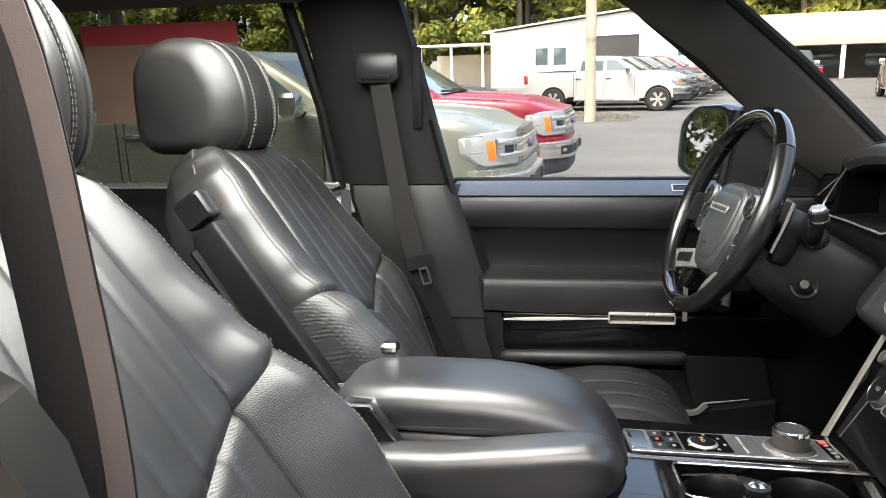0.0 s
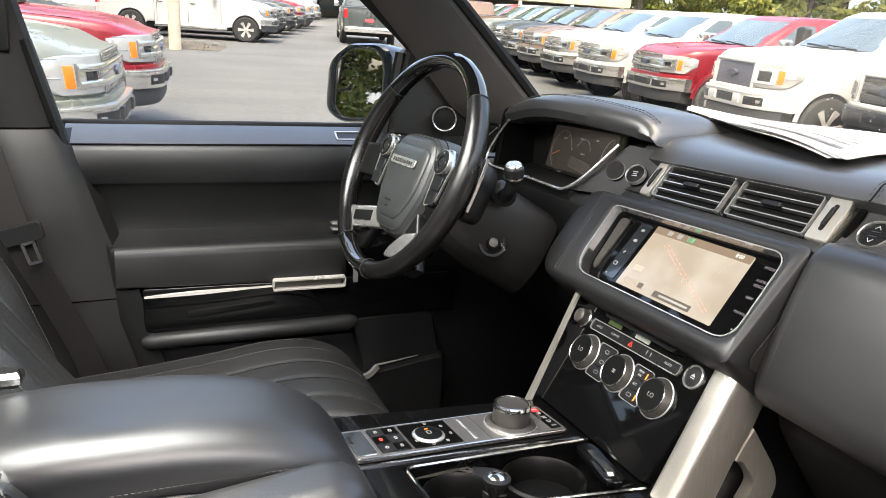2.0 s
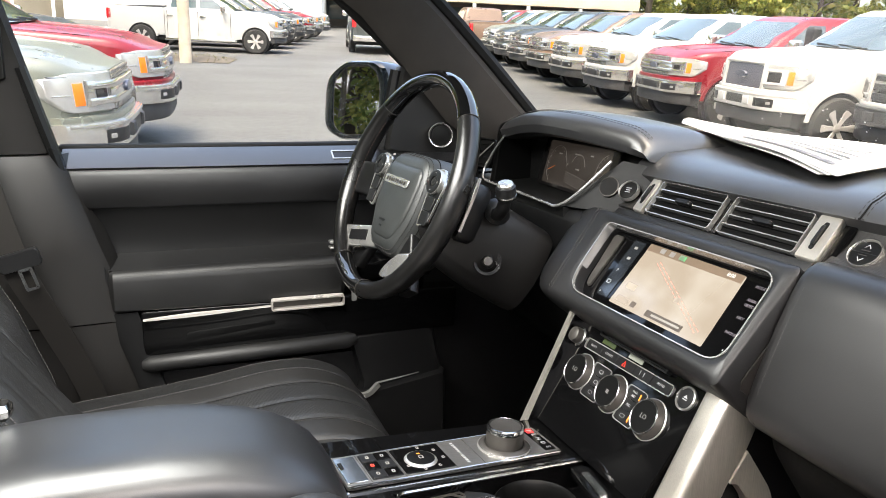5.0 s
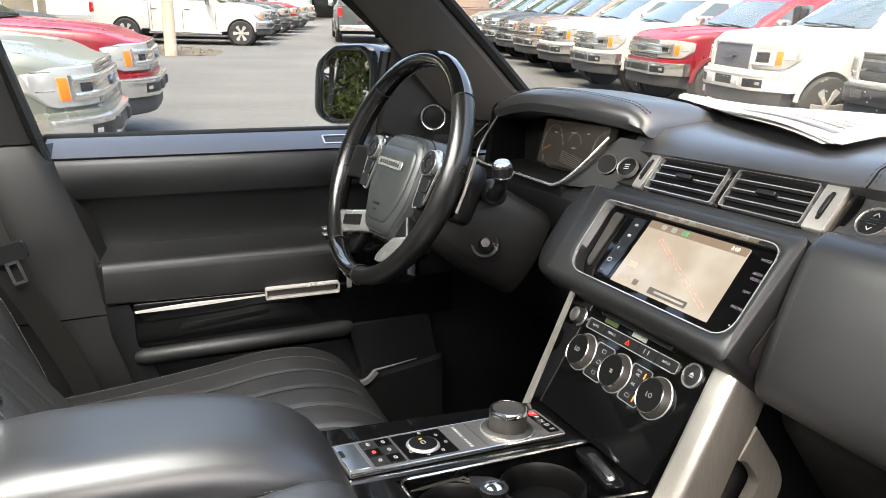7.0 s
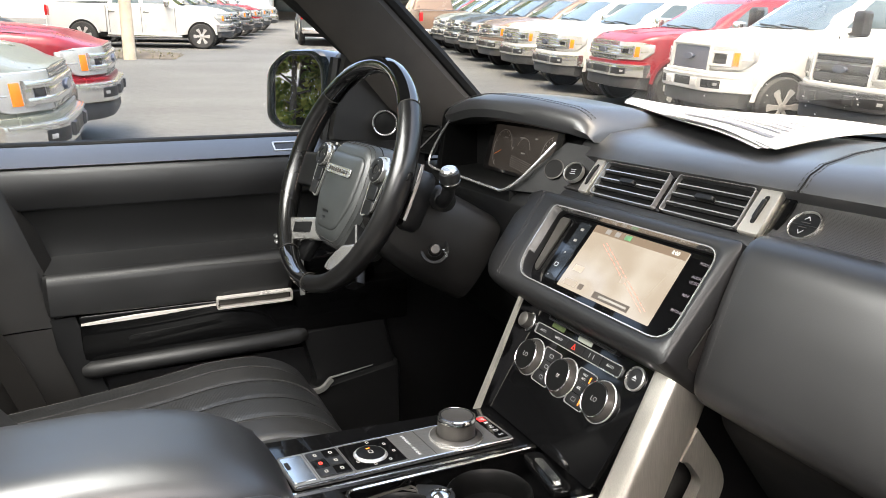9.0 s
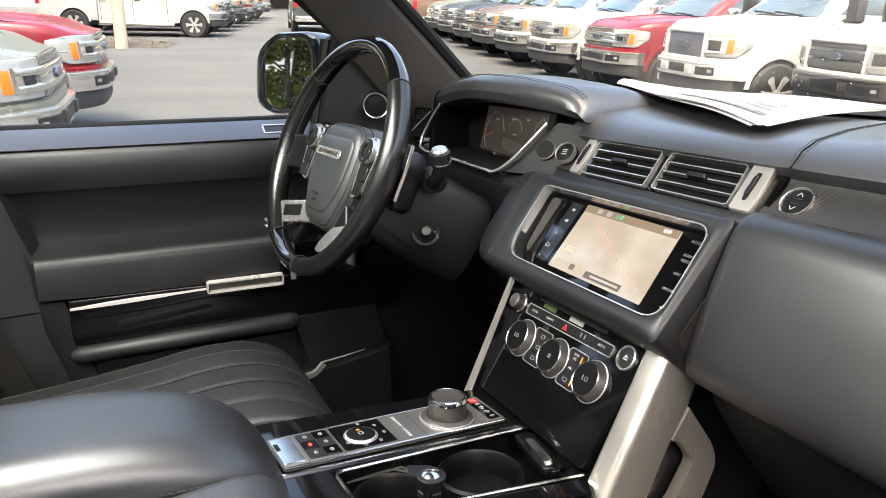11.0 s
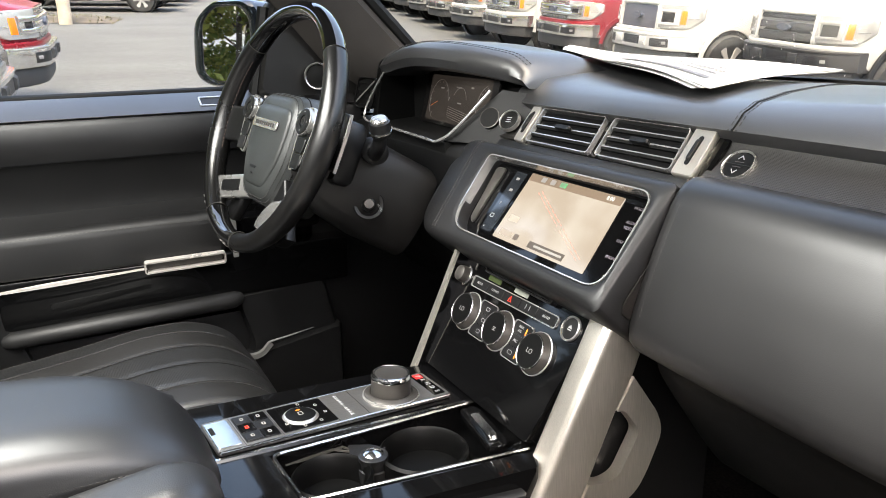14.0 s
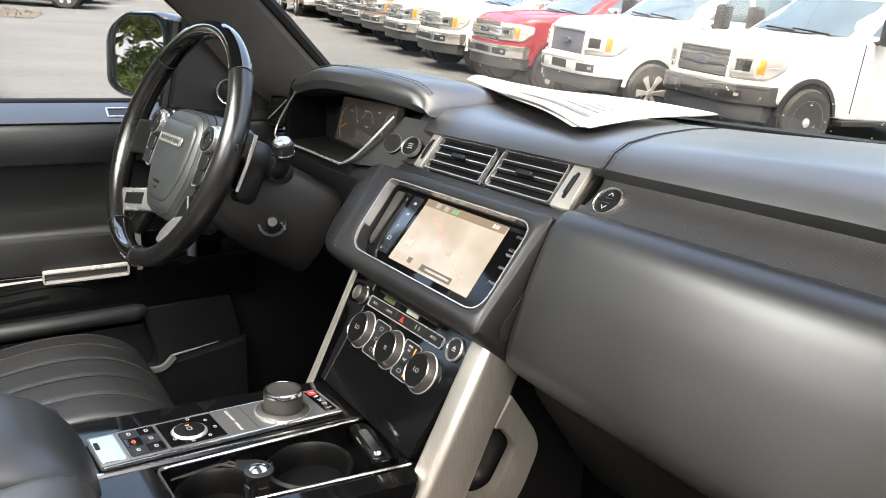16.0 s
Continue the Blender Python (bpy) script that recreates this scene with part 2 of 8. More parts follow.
def rings(rows, bm=None, closed=True, cap=True):
    """Skins rows of points, all of one length."""
    bm = bm or bmesh.new()
    vs = [[bm.verts.new(p) for p in r] for r in rows]
    k = len(rows[0])
    for a, b in zip(vs, vs[1:]):
        for i in range(k if closed else k - 1):
            j = (i + 1) % k
            bm.faces.new((a[i], a[j], b[j], b[i]))
    if cap and closed:
        bm.faces.new(vs[0][::-1])
        bm.faces.new(vs[-1])
    return bm


def smooth_path(pts, n):
    """n points on a Catmull-Rom line through pts."""
    pts = [Vector(p) for p in pts]
    out = []
    for i in range(n):
        u = i / (n - 1) * (len(pts) - 1)
        k = min(int(u), len(pts) - 2)
        f = u - k
        p0, p1, p2, p3 = pts[max(k - 1, 0)], pts[k], pts[k + 1], pts[min(k + 2, len(pts) - 1)]
        out.append(0.5 * ((2 * p1) + (p2 - p0) * f + (2 * p0 - 5 * p1 + 4 * p2 - p3) * f * f + (3 * p1 - p0 - 3 * p2 + p3) * f ** 3))
    return out


def round_section(pts, r, seg=3):
    """A closed outline of 2D points with its corners rounded by r (a number or one for each corner)."""
    out, n = [], len(pts)
    for i, p in enumerate(pts):
        p, a, b = Vector(p), Vector(pts[i - 1]), Vector(pts[(i + 1) % n])
        rr = r[i] if isinstance(r, (list, tuple)) else r
        da, db = (a - p), (b - p)
        ra = min(rr, da.length * 0.49)
        rb = min(rr, db.length * 0.49)
        if ra < 1e-5:
            out.append(p)
            continue
        s, e = p + da.normalized() * ra, p + db.normalized() * rb
        for k in range(seg + 1):
            t = k / seg
            out.append((1 - t) ** 2 * s + 2 * t * (1 - t) * p + t * t * e)
    return out


def prism(outline, axis, lo, hi, bevel=0.0, bm=None):
    """A 2D outline swept along x, y or z from lo to hi, with its end edges eased."""
    def put(p, v):
        return (v, p[0], p[1]) if axis == "x" else (p[0], v, p[1]) if axis == "y" else (p[0], p[1], v)
    c = sum((Vector(p) for p in outline), Vector((0, 0))) / len(outline)
    if bevel:
        size = max((Vector(p) - c).length for p in outline)
        f = 1 - bevel / size
        ins = [c + (Vector(p) - c) * f for p in outline]
        rows = [[put(p, lo) for p in ins], [put(p, lo + bevel) for p in outline], [put(p, hi - bevel) for p in outline], [put(p, hi) for p in ins]]
    else:
        rows = [[put(p, lo) for p in outline], [put(p, hi) for p in outline]]
    return rings(rows, bm)


def soft_prism(outline, lo, hi, r, seg=4):
    """A prism along x whose long edges are rolled over by the radius r."""
    pts = [Vector(p) for p in outline]
    n = len(pts)
    area = sum(pts[i - 1].x * pts[i].y - pts[i].x * pts[i - 1].y for i in range(n))
    turn = 1 if area > 0 else -1
    inward = []
    for i in range(n):
        d = (pts[(i + 1) % n] - pts[i - 1]).normalized()
        inward.append(Vector((-d.y, d.x)) * turn)
    rows = []
    for k in range(seg + 1):
        a = math.pi / 2 * k / seg
        rows.append((lo + r * (1 - math.cos(a)), r * (1 - math.sin(a))))
    rows += [(hi - (x - lo), d) for x, d in reversed(rows)]
    return rings([[(x, p.x + q.x * d, p.y + q.y * d) for p, q in zip(pts, inward)] for x, d in rows])


def block(lo, hi, r=0.004, bm=None):
    """A box with softened edges."""
    w = [hi[i] - lo[i] for i in range(3)]
    r = min(r, min(w) * 0.45)
    o = round_section([(lo[0], lo[1]), (hi[0], lo[1]), (hi[0], hi[1]), (lo[0], hi[1])], r, 2)
    return prism(o, "z", lo[2], hi[2], r * 0.7, bm)


def tube(path, radius, seg=10, bm=None, flat=1.0, cap=True):
    """A round bar along a path; radius may be a list."""
    path = [Vector(p) for p in path]
    rows, up = [], None
    for i, p in enumerate(path):
        d = (path[min(i + 1, len(path) - 1)] - path[max(i - 1, 0)]).normalized()
        if up is None:
            up = d.orthogonal().normalized()
        up = (up - d * up.dot(d)).normalized()
        side = d.cross(up)
        r = radius[i] if isinstance(radius, (list, tuple)) else radius
        rows.append([p + up * r * math.cos(a) + side * r * flat * math.sin(a) for a in (2 * math.pi * k / seg for k in range(seg))])
    return rings(rows, bm, cap=cap)


def ribbon(path, across, width, thick, bm=None):
    """A flat strap along a path."""
    path, across = [Vector(p) for p in path], Vector(across).normalized()
    rows = []
    for i, p in enumerate(path):
        d = (path[min(i + 1, len(path) - 1)] - path[max(i - 1, 0)]).normalized()
        n = d.cross(across).normalized()
        a = n.cross(d)
        rows.append([p + a * width / 2 * s + n * thick / 2 * t for s, t in ((-1, -1), (1, -1), (1, 1), (-1, 1))])
    return rings(rows, bm)


def lathe(profile, seg=24, bm=None, m=None):
    """Turns (radius, height) pairs round z; m places it."""
    m = m or Matrix()
    rows = [[m @ Vector((r * math.cos(a), r * math.sin(a), h)) for a in (2 * math.pi * k / seg for k in range(seg))] for r, h in profile]
    return rings(rows, bm)


def hoop(profile, seg=24, bm=None, m=None):
    """Turns a closed (radius, height) outline round z into an open ring."""
    m = m or Matrix()
    rows = [[m @ Vector((r * math.cos(a), r * math.sin(a), h)) for a in (2 * math.pi * k / seg for k in range(seg))] for r, h in profile + profile[:1]]
    return rings(rows, bm, cap=False)


def frame_ring(outline, width, lo, hi, m, bm=None):
    """A flat ring: a 2D outline and the same drawn in by width, from height lo to hi, placed by m."""
    n = len(outline)
    inner = []
    for i, p in enumerate(outline):
        p, a, b = Vector(p), Vector(outline[i - 1]), Vector(outline[(i + 1) % n])
        t = (b - a).normalized()
        inner.append(p + Vector((-t.y, t.x)) * width)
    rows = [[m @ Vector((*p, h)) for p in o] for o, h in ((outline, lo), (outline, hi), (inner, hi), (inner, lo), (outline, lo))]
    return rings(rows, bm, cap=False)


def slab(outline, lo, hi, m, bevel=0.0):
    """A plate with a 2D outline (anticlockwise), from height lo to hi, placed by m."""
    bm = prism(outline, "z", lo, hi, bevel)
    bmesh.ops.transform(bm, matrix=m, verts=bm.verts)
    return bm


def sheet(fn, nu, nv, thick=0.0):
    """A surface fn(u, v) over the unit square; with thick it becomes a shell along its normals."""
    bm = bmesh.new()
    g = [[bm.verts.new(fn(i / nu, j / nv)) for j in range(nv + 1)] for i in range(nu + 1)]
    for i in range(nu):
        for j in range(nv):
            bm.faces.new((g[i][j], g[i + 1][j], g[i + 1][j + 1], g[i][j + 1]))
    if thick:
        bmesh.ops.recalc_face_normals(bm, faces=bm.faces)
        bmesh.ops.solidify(bm, geom=bm.faces[:], thickness=thick)
    return bm


def pane(fn, nu, nv, inside):
    """A thin pane fn(u, v) whose front looks at the point inside."""
    bm = sheet(fn, nu, nv)
    bmesh.ops.recalc_face_normals(bm, faces=bm.faces)
    f = bm.faces[:][len(bm.faces) // 2]
    if f.normal.dot(Vector(inside) - f.calc_center_median()) < 0:
        bmesh.ops.reverse_faces(bm, faces=bm.faces)
    return bm


def lettering(text, size, m, material, parent, name="lettering"):
    """Writing in the built-in font, as a thin mesh, centred at m."""
    cu = bpy.data.curves.new("text", "FONT")
    cu.body, cu.size, cu.align_x, cu.align_y, cu.extrude, cu.resolution_u = text, size, "CENTER", "CENTER", 0.0002, 2
    tmp = bpy.data.objects.new("text", cu)
    me = bpy.data.meshes.new_from_object(tmp)
    bpy.data.objects.remove(tmp)
    me.name = name
    me.materials.clear()
    me.materials.append(material)
    ob = new(name, me)
    ob.matrix_basis = m
    ob.parent = parent
    return ob


def stitches(path, parent, step=0.006, size=0.0011, material=None, name="stitching"):
    """A row of short threads along a path."""
    path = [Vector(p) for p in path]
    bm = bmesh.new()
    carry = 0.0
    for a, b in zip(path, path[1:]):
        d = b - a
        ln = d.length
        if ln < 1e-6:
            continue
        d.normalize()
        s = carry
        while s < ln:
            tube([a + d * s, a + d * (s + step * 0.62)], size * 0.75, 4, bm)
            s += step
        carry = s - ln
    return part(name, bm, material or THREAD, parent, "pale contrast stitching", smooth=False)


def plane_at(origin, right, up):
    """A pose whose x is right, y is up the surface, and z its outward normal."""
    r, u = Vector(right).normalized(), Vector(up).normalized()
    n = r.cross(u).normalized()
    u = n.cross(r)
    m = Matrix((r, u, n)).transposed().to_4x4()
    m.translation = origin
    return m


def oblong(w, h, r, seg=4, x=0.0, y=0.0):
    return round_section([(x - w / 2, y - h / 2), (x + w / 2, y - h / 2), (x + w / 2, y + h / 2), (x - w / 2, y + h / 2)], r, seg)

PAINTS = {"black": (0.010, 0.011, 0.013), "darkgreen": (0.012, 0.020, 0.022), "white": (0.40, 0.40, 0.39), "red": (0.165, 0.004, 0.010), "silver": (0.18, 0.19, 0.16), "grey": (0.055, 0.065, 0.065), "bronze": (0.17, 0.115, 0.085), "charcoal": (0.030, 0.031, 0.033), "blue": (0.03, 0.05, 0.09), "paleblue": (0.30, 0.34, 0.37)}


def PAINT(c):
    metal = 0.35 if c in ("silver", "bronze", "grey", "paleblue") else 0.0
    return mat("car paint " + c, PAINTS[c], 0.30, metal, vary=0.05, vscale=3, coat=0.2, rvary=0.04, grain=0.02, scale=40)


# ---------- the cabin's shell ----------


def opening(bm, thick):
    """Cuts the assumed glass roof's opening out of a sheet and gives it thickness."""
    gone = [f for f in bm.faces if abs(f.calc_center_median().x) < 0.42 and -1.46 < f.calc_center_median().y < -0.44]
    bmesh.ops.delete(bm, geom=gone, context="FACES")
    bmesh.ops.recalc_face_normals(bm, faces=bm.faces)
    bmesh.ops.solidify(bm, geom=bm.faces[:], thickness=thick)
    return bm


def cabin_shell():
    body = thing("car_body", "black-trimmed cabin shell of a large off-road car", "car", kind="structure")
    # floor with carpet, a raised tunnel and the firewall
    prof = [(-0.78, 0.50), (-0.16, 0.50), (-0.13, 0.62), (0.13, 0.62), (0.16, 0.50), (0.78, 0.50), (0.78, 0.42), (-0.78, 0.42)]
    part("carpet", prism(round_section(prof, 0.03), "y", -2.3, 0.75), CARPET, body, "black looped carpet")
    part("firewall", block((-0.80, 0.62, 0.42), (0.80, 0.68, 1.20)), CARPET, body)
    part("toe_board", rings([[(x, 0.62, 0.80), (x, 0.34, 0.505), (x, 0.62, 0.49)] for x in (-0.78, 0.78)]), CARPET, body)
    # headliner
    def liner(u, v):
        x = (u - 0.5) * 1.36
        y = -0.16 - v * 2.1
        return (x, y + 0.10 * (1 - (2 * u - 1) ** 2) * (1 - v), 1.675 + 0.035 * (1 - (2 * u - 1) ** 2) - 0.03 * max(0, 0.15 - v) / 0.15)
    part("headliner", opening(sheet(liner, 34, 42), 0.05), LINER, body, "grey-brown cloth headliner")
    # rear wall of the cabin and the far side's rear quarter
    part("rear_wall", block((-0.80, -2.36, 0.42), (0.80, -2.28, 1.72)), TRIM, body)
    # roof skin
    part("roof_skin", opening(sheet(lambda u, v: ((u - 0.5) * 1.62, 0.02 - v * 2.4, 1.755 + 0.03 * (1 - (2 * u - 1) ** 2)), 40, 48), 0.02), PAINT("black"), body, "glossy black roof panel")
    # assumed pane, out of view, that explains the lamp below it
    part("assumed_glass_roof", pane(lambda u, v: ((u - 0.5) * 0.9, -1.50 + v * 1.10, 1.79), 4, 4, (0, -0.9, 1.2)), ROOFGLASS, body, "dark smoked glass roof panel, assumed and out of view", turn=False)
    for s in (-1, 1):
        # roof rails, sills, rear quarter
        part("roof_rail", tube(smooth_path([(s * 0.69, -0.42, 1.675), (s * 0.685, -0.8, 1.695), (s * 0.685, -1.2, 1.70), (s * 0.68, -2.3, 1.67)], 24), 0.045, 10), TRIM, body)
        part("sill", block((s * 0.80 - 0.05, -2.3, 0.38), (s * 0.80 + 0.05, 0.7, 0.52), 0.02), SOFT, body)
        part("rear_quarter", block((s * 0.78 - 0.04, -2.3, 0.45), (s * 0.78 + 0.04, -1.78, 1.70), 0.02), TRIM, body)
        # kick panel and the wing ahead of the door
        part("kick_panel", block((s * 0.77 - 0.035, -0.06, 0.42), (s * 0.77 + 0.035, 0.64, 1.16), 0.02), SOFT, body)
        # screen pillar: a broad padded trim
        rows = []
        for z, yf, yr in ((1.20, 0.25, 0.08), (1.27, 0.185, -0.02), (1.304, 0.148, -0.05), (1.38, 0.07, -0.118), (1.47, -0.024, -0.205), (1.60, -0.175, -0.385), (1.68, -0.27, -0.52)):
            x = s * (0.735 - 0.10 * (z - 1.2))
            rows.append([(x - s * 0.02, yf, z), (x + s * 0.015, yf - 0.03, z), (x + s * 0.03, (yf + yr) / 2, z), (x + s * 0.015, yr + 0.01, z), (x - s * 0.01, yr, z), (x - s * 0.035, yr + 0.03, z), (x - s * 0.05, (yf + yr) / 2 + 0.01, z), (x - s * 0.045, yf - 0.03, z)])
        part("screen_pillar", rings(rows), CLOTH, body, "grey-brown padded windscreen pillar")
        part("screen_seal", tube([(s * (0.715 - 0.10 * (z - 1.2)), y + 0.004, z) for z, y in ((1.22, 0.235), (1.304, 0.152), (1.38, 0.075), (1.47, -0.02), (1.60, -0.17))], 0.014, 8), RUBBER, body)
    # bonnet ahead of the windscreen
    def bonnet(u, v):
        x = (u - 0.5) * 1.64
        y = 0.56 + v * 1.25
        return (x, y - 0.25 * (2 * u - 1) ** 2 * (1 - v), 1.17 - 0.14 * v * v - 0.05 * (2 * u - 1) ** 4)
    part("bonnet", sheet(bonnet, 12, 10, 0.02), PAINT("black"), body, "glossy black bonnet")
    part("front_body", block((-0.95, 0.70, 0.32), (0.95, 1.85, 1.05), 0.10), PAINT("black"), body)
    part("underbody", block((-0.86, -3.0, 0.18), (0.86, 1.75, 0.40), 0.05), SOFT, body)
    part("tail_body", block((-0.93, -3.05, 0.30), (0.93, -2.37, 1.15), 0.10), PAINT("black"), body)
    for x in (-0.84, 0.84):
        for y in (1.15, -1.77):
            wheel = part("wheel", lathe([(0.20, -0.11), (0.36, -0.12), (0.37, -0.08), (0.37, 0.08), (0.36, 0.12), (0.20, 0.11)], 28), RUBBER, body, "black road wheel", at=pose(x, y, 0.37 - 0.33, 0, 90, 0))
            part("rim", lathe([(0.03, -0.10), (0.21, -0.09), (0.215, 0.09), (0.03, 0.10)], 20), SATIN, wheel)
    return body


def windscreen():
    t = thing("windscreen", "clear laminated windscreen, raked and curved", "window", kind="structure")
    def fn(u, v):
        x = (u - 0.5) * 1.42
        z = 1.205 + v * 0.44
        return (x * (1 - 0.06 * v), 0.262 - (z - 1.205) * 1.0 + 0.30 * (1 - (2 * u - 1) ** 2) * (1 - 0.35 * v), z)
    p = part("pane", pane(fn, 16, 10, (0, -0.6, 1.2)), SHIELD, t, turn=False)
    part("lower_band", sheet(lambda u, v: Vector(fn(u, v * 0.03)) + Vector((0, -0.004, 0)), 16, 1), MATTE, t, "black printed edge of the glass")
    # small white specks of dried water on the glass
    rnd = random.Random(5)
    bm = bmesh.new()
    for _ in range(70):
        u, v = rnd.uniform(0.25, 0.75), rnd.uniform(0.03, 0.28)
        c = Vector(fn(u, v)) + Vector((0, -0.002, -0.001))
        lathe([(rnd.uniform(0.0006, 0.0016), 0.0), (0.0003, 0.0006)], 6, bm, plane_at(c, (1, 0, 0), (0, -0.7, 0.7)))
    tagged(part("water_specks", bm, mat("dried water specks", (0.75, 0.75, 0.73), 0.6), t, "dried white water specks"), kind="stuff")


def b_pillar(s, seal=True):
    t = thing("door_pillar", "dark grey-brown padded pillar between the doors", "pillar", group="door pillars", kind="structure")
    rows = []
    for z, yf, yr, x in ((1.66, -0.87, -1.115, 0.655), (1.60, -0.851, -1.095, 0.665), (1.40, -0.80, -1.055, 0.685), (1.215, -0.752, -1.013, 0.695)):
        rows.append([(s * (x + 0.06), yf, z), (s * (x + 0.02), yf - 0.005, z), (s * x, yf - 0.03, z), (s * (x - 0.012), (yf + yr) / 2, z), (s * x, yr + 0.03, z), (s * (x + 0.02), yr + 0.005, z), (s * (x + 0.06), yr, z)])
    part("upper_trim", rings(rows), TRIM, t, "grey-brown cloth-look upper pillar trim")
    rows = []
    for z, yf, yr, x in ((1.212, -0.748, -1.010, 0.685), (1.18, -0.735, -1.005, 0.675), (1.05, -0.695, -0.965, 0.675), (0.905, -0.648, -0.93, 0.685)):
        rows.append([(s * (x + 0.07), yf + 0.015, z), (s * (x + 0.02), yf, z), (s * x, yf - 0.03, z), (s * (x - 0.010), (yf + yr) / 2, z), (s * x, yr + 0.03, z), (s * (x + 0.07), yr, z)])
    part("middle_trim", rings(rows), PILLAR, t, "dark moulded middle pillar trim")
    rows = []
    for z, yf, yr, x in ((0.902, -0.646, -0.928, 0.687), (0.75, -0.60, -0.91, 0.70), (0.60, -0.55, -0.90, 0.72), (0.50, -0.50, -0.92, 0.74)):
        rows.append([(s * (x + 0.07), yf + 0.015, z), (s * (x + 0.02), yf, z), (s * x, yf - 0.03, z), (s * (x - 0.008), (yf + yr) / 2, z), (s * x, yr + 0.03, z), (s * (x + 0.07), yr, z)])
    part("lower_trim", rings(rows), PILLAR, t, "dark moulded lower pillar trim")
    if seal:
        part("door_seal", tube(smooth_path([(s * 0.715, -0.885, 1.66), (s * 0.730, -0.826, 1.40), (s * 0.735, -0.772, 1.21), (s * 0.730, -0.712, 1.05), (s * 0.730, -0.652, 0.88), (s * 0.740, -0.592, 0.70), (s * 0.755, -0.51, 0.52)], 30), 0.016, 8), RUBBER, t, "black rubber door seal")
    if s < 0:
        part("edge_seal", tube(smooth_path([(-0.706, -0.795, 1.36), (-0.703, -0.752, 1.205), (-0.700, -0.722, 1.093), (-0.700, -0.697, 1.009), (-0.700, -0.655, 0.886), (-0.702, -0.627, 0.810), (-0.710, -0.58, 0.66)], 30), 0.0105, 8), mat("glossy seal rubber", (0.004, 0.004, 0.004), 0.30, spec=0.4, rvary=0.06), t, "glossy black rubber seal lip")
    part("height_slot", block((s * 0.682 - 0.012, -0.835, 1.34), (s * 0.682 + 0.004, -0.815, 1.52), 0.004), MATTE, t)


def seat_belt(s, name, pts, tongue, across):
    t = thing("seat_belt", name, "seat belt")
    part("webbing", ribbon(smooth_path(pts, 26), across, 0.046, 0.0022), WEB, t)
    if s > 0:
        # paler strip on the webbing: the lit edge is put into its colour
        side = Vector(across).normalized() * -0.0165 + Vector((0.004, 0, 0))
        part("lit_edge", ribbon(smooth_path([Vector(p) + side for p in pts], 26), across, 0.015, 0.002), mat("webbing painted as lit", (0.075, 0.060, 0.056), 0.75, grain=0.25, scale=1100, vary=0.15), t, "belt edge in a paler colour, painted as lit")
    g = Vector(pts[0])
    loop = part("belt_guide", block((g.x - 0.02, g.y - 0.05, g.z - 0.03), (g.x + 0.015, g.y + 0.05, g.z + 0.035), 0.014), HARD, t, "black plastic belt guide")
    part("guide_slot", block((g.x - 0.022 if s > 0 else g.x + 0.002, g.y - 0.034, g.z - 0.022), (g.x + 0.0 if s > 0 else g.x + 0.018, g.y + 0.034, g.z - 0.010), 0.004), MATTE, loop)
    if tongue:
        c = Vector(tongue)
        m = plane_at(c, (0, 0.95, 0.25), (0.10, -0.25, 0.95))
        to = part("tongue", slab(oblong(0.064, 0.030, 0.006), -0.006, 0.006, m, 0.002), HARD, t, "black moulded belt tongue")
        m2 = plane_at(c + Vector((0.002, 0.012, -0.032)), (0, 0.95, 0.25), (0.10, -0.25, 0.95))
        part("plate", frame_ring(oblong(0.022, 0.040, 0.004), 0.005, -0.0015, 0.0015, m2), CHROME, to, "chromed latch plate")


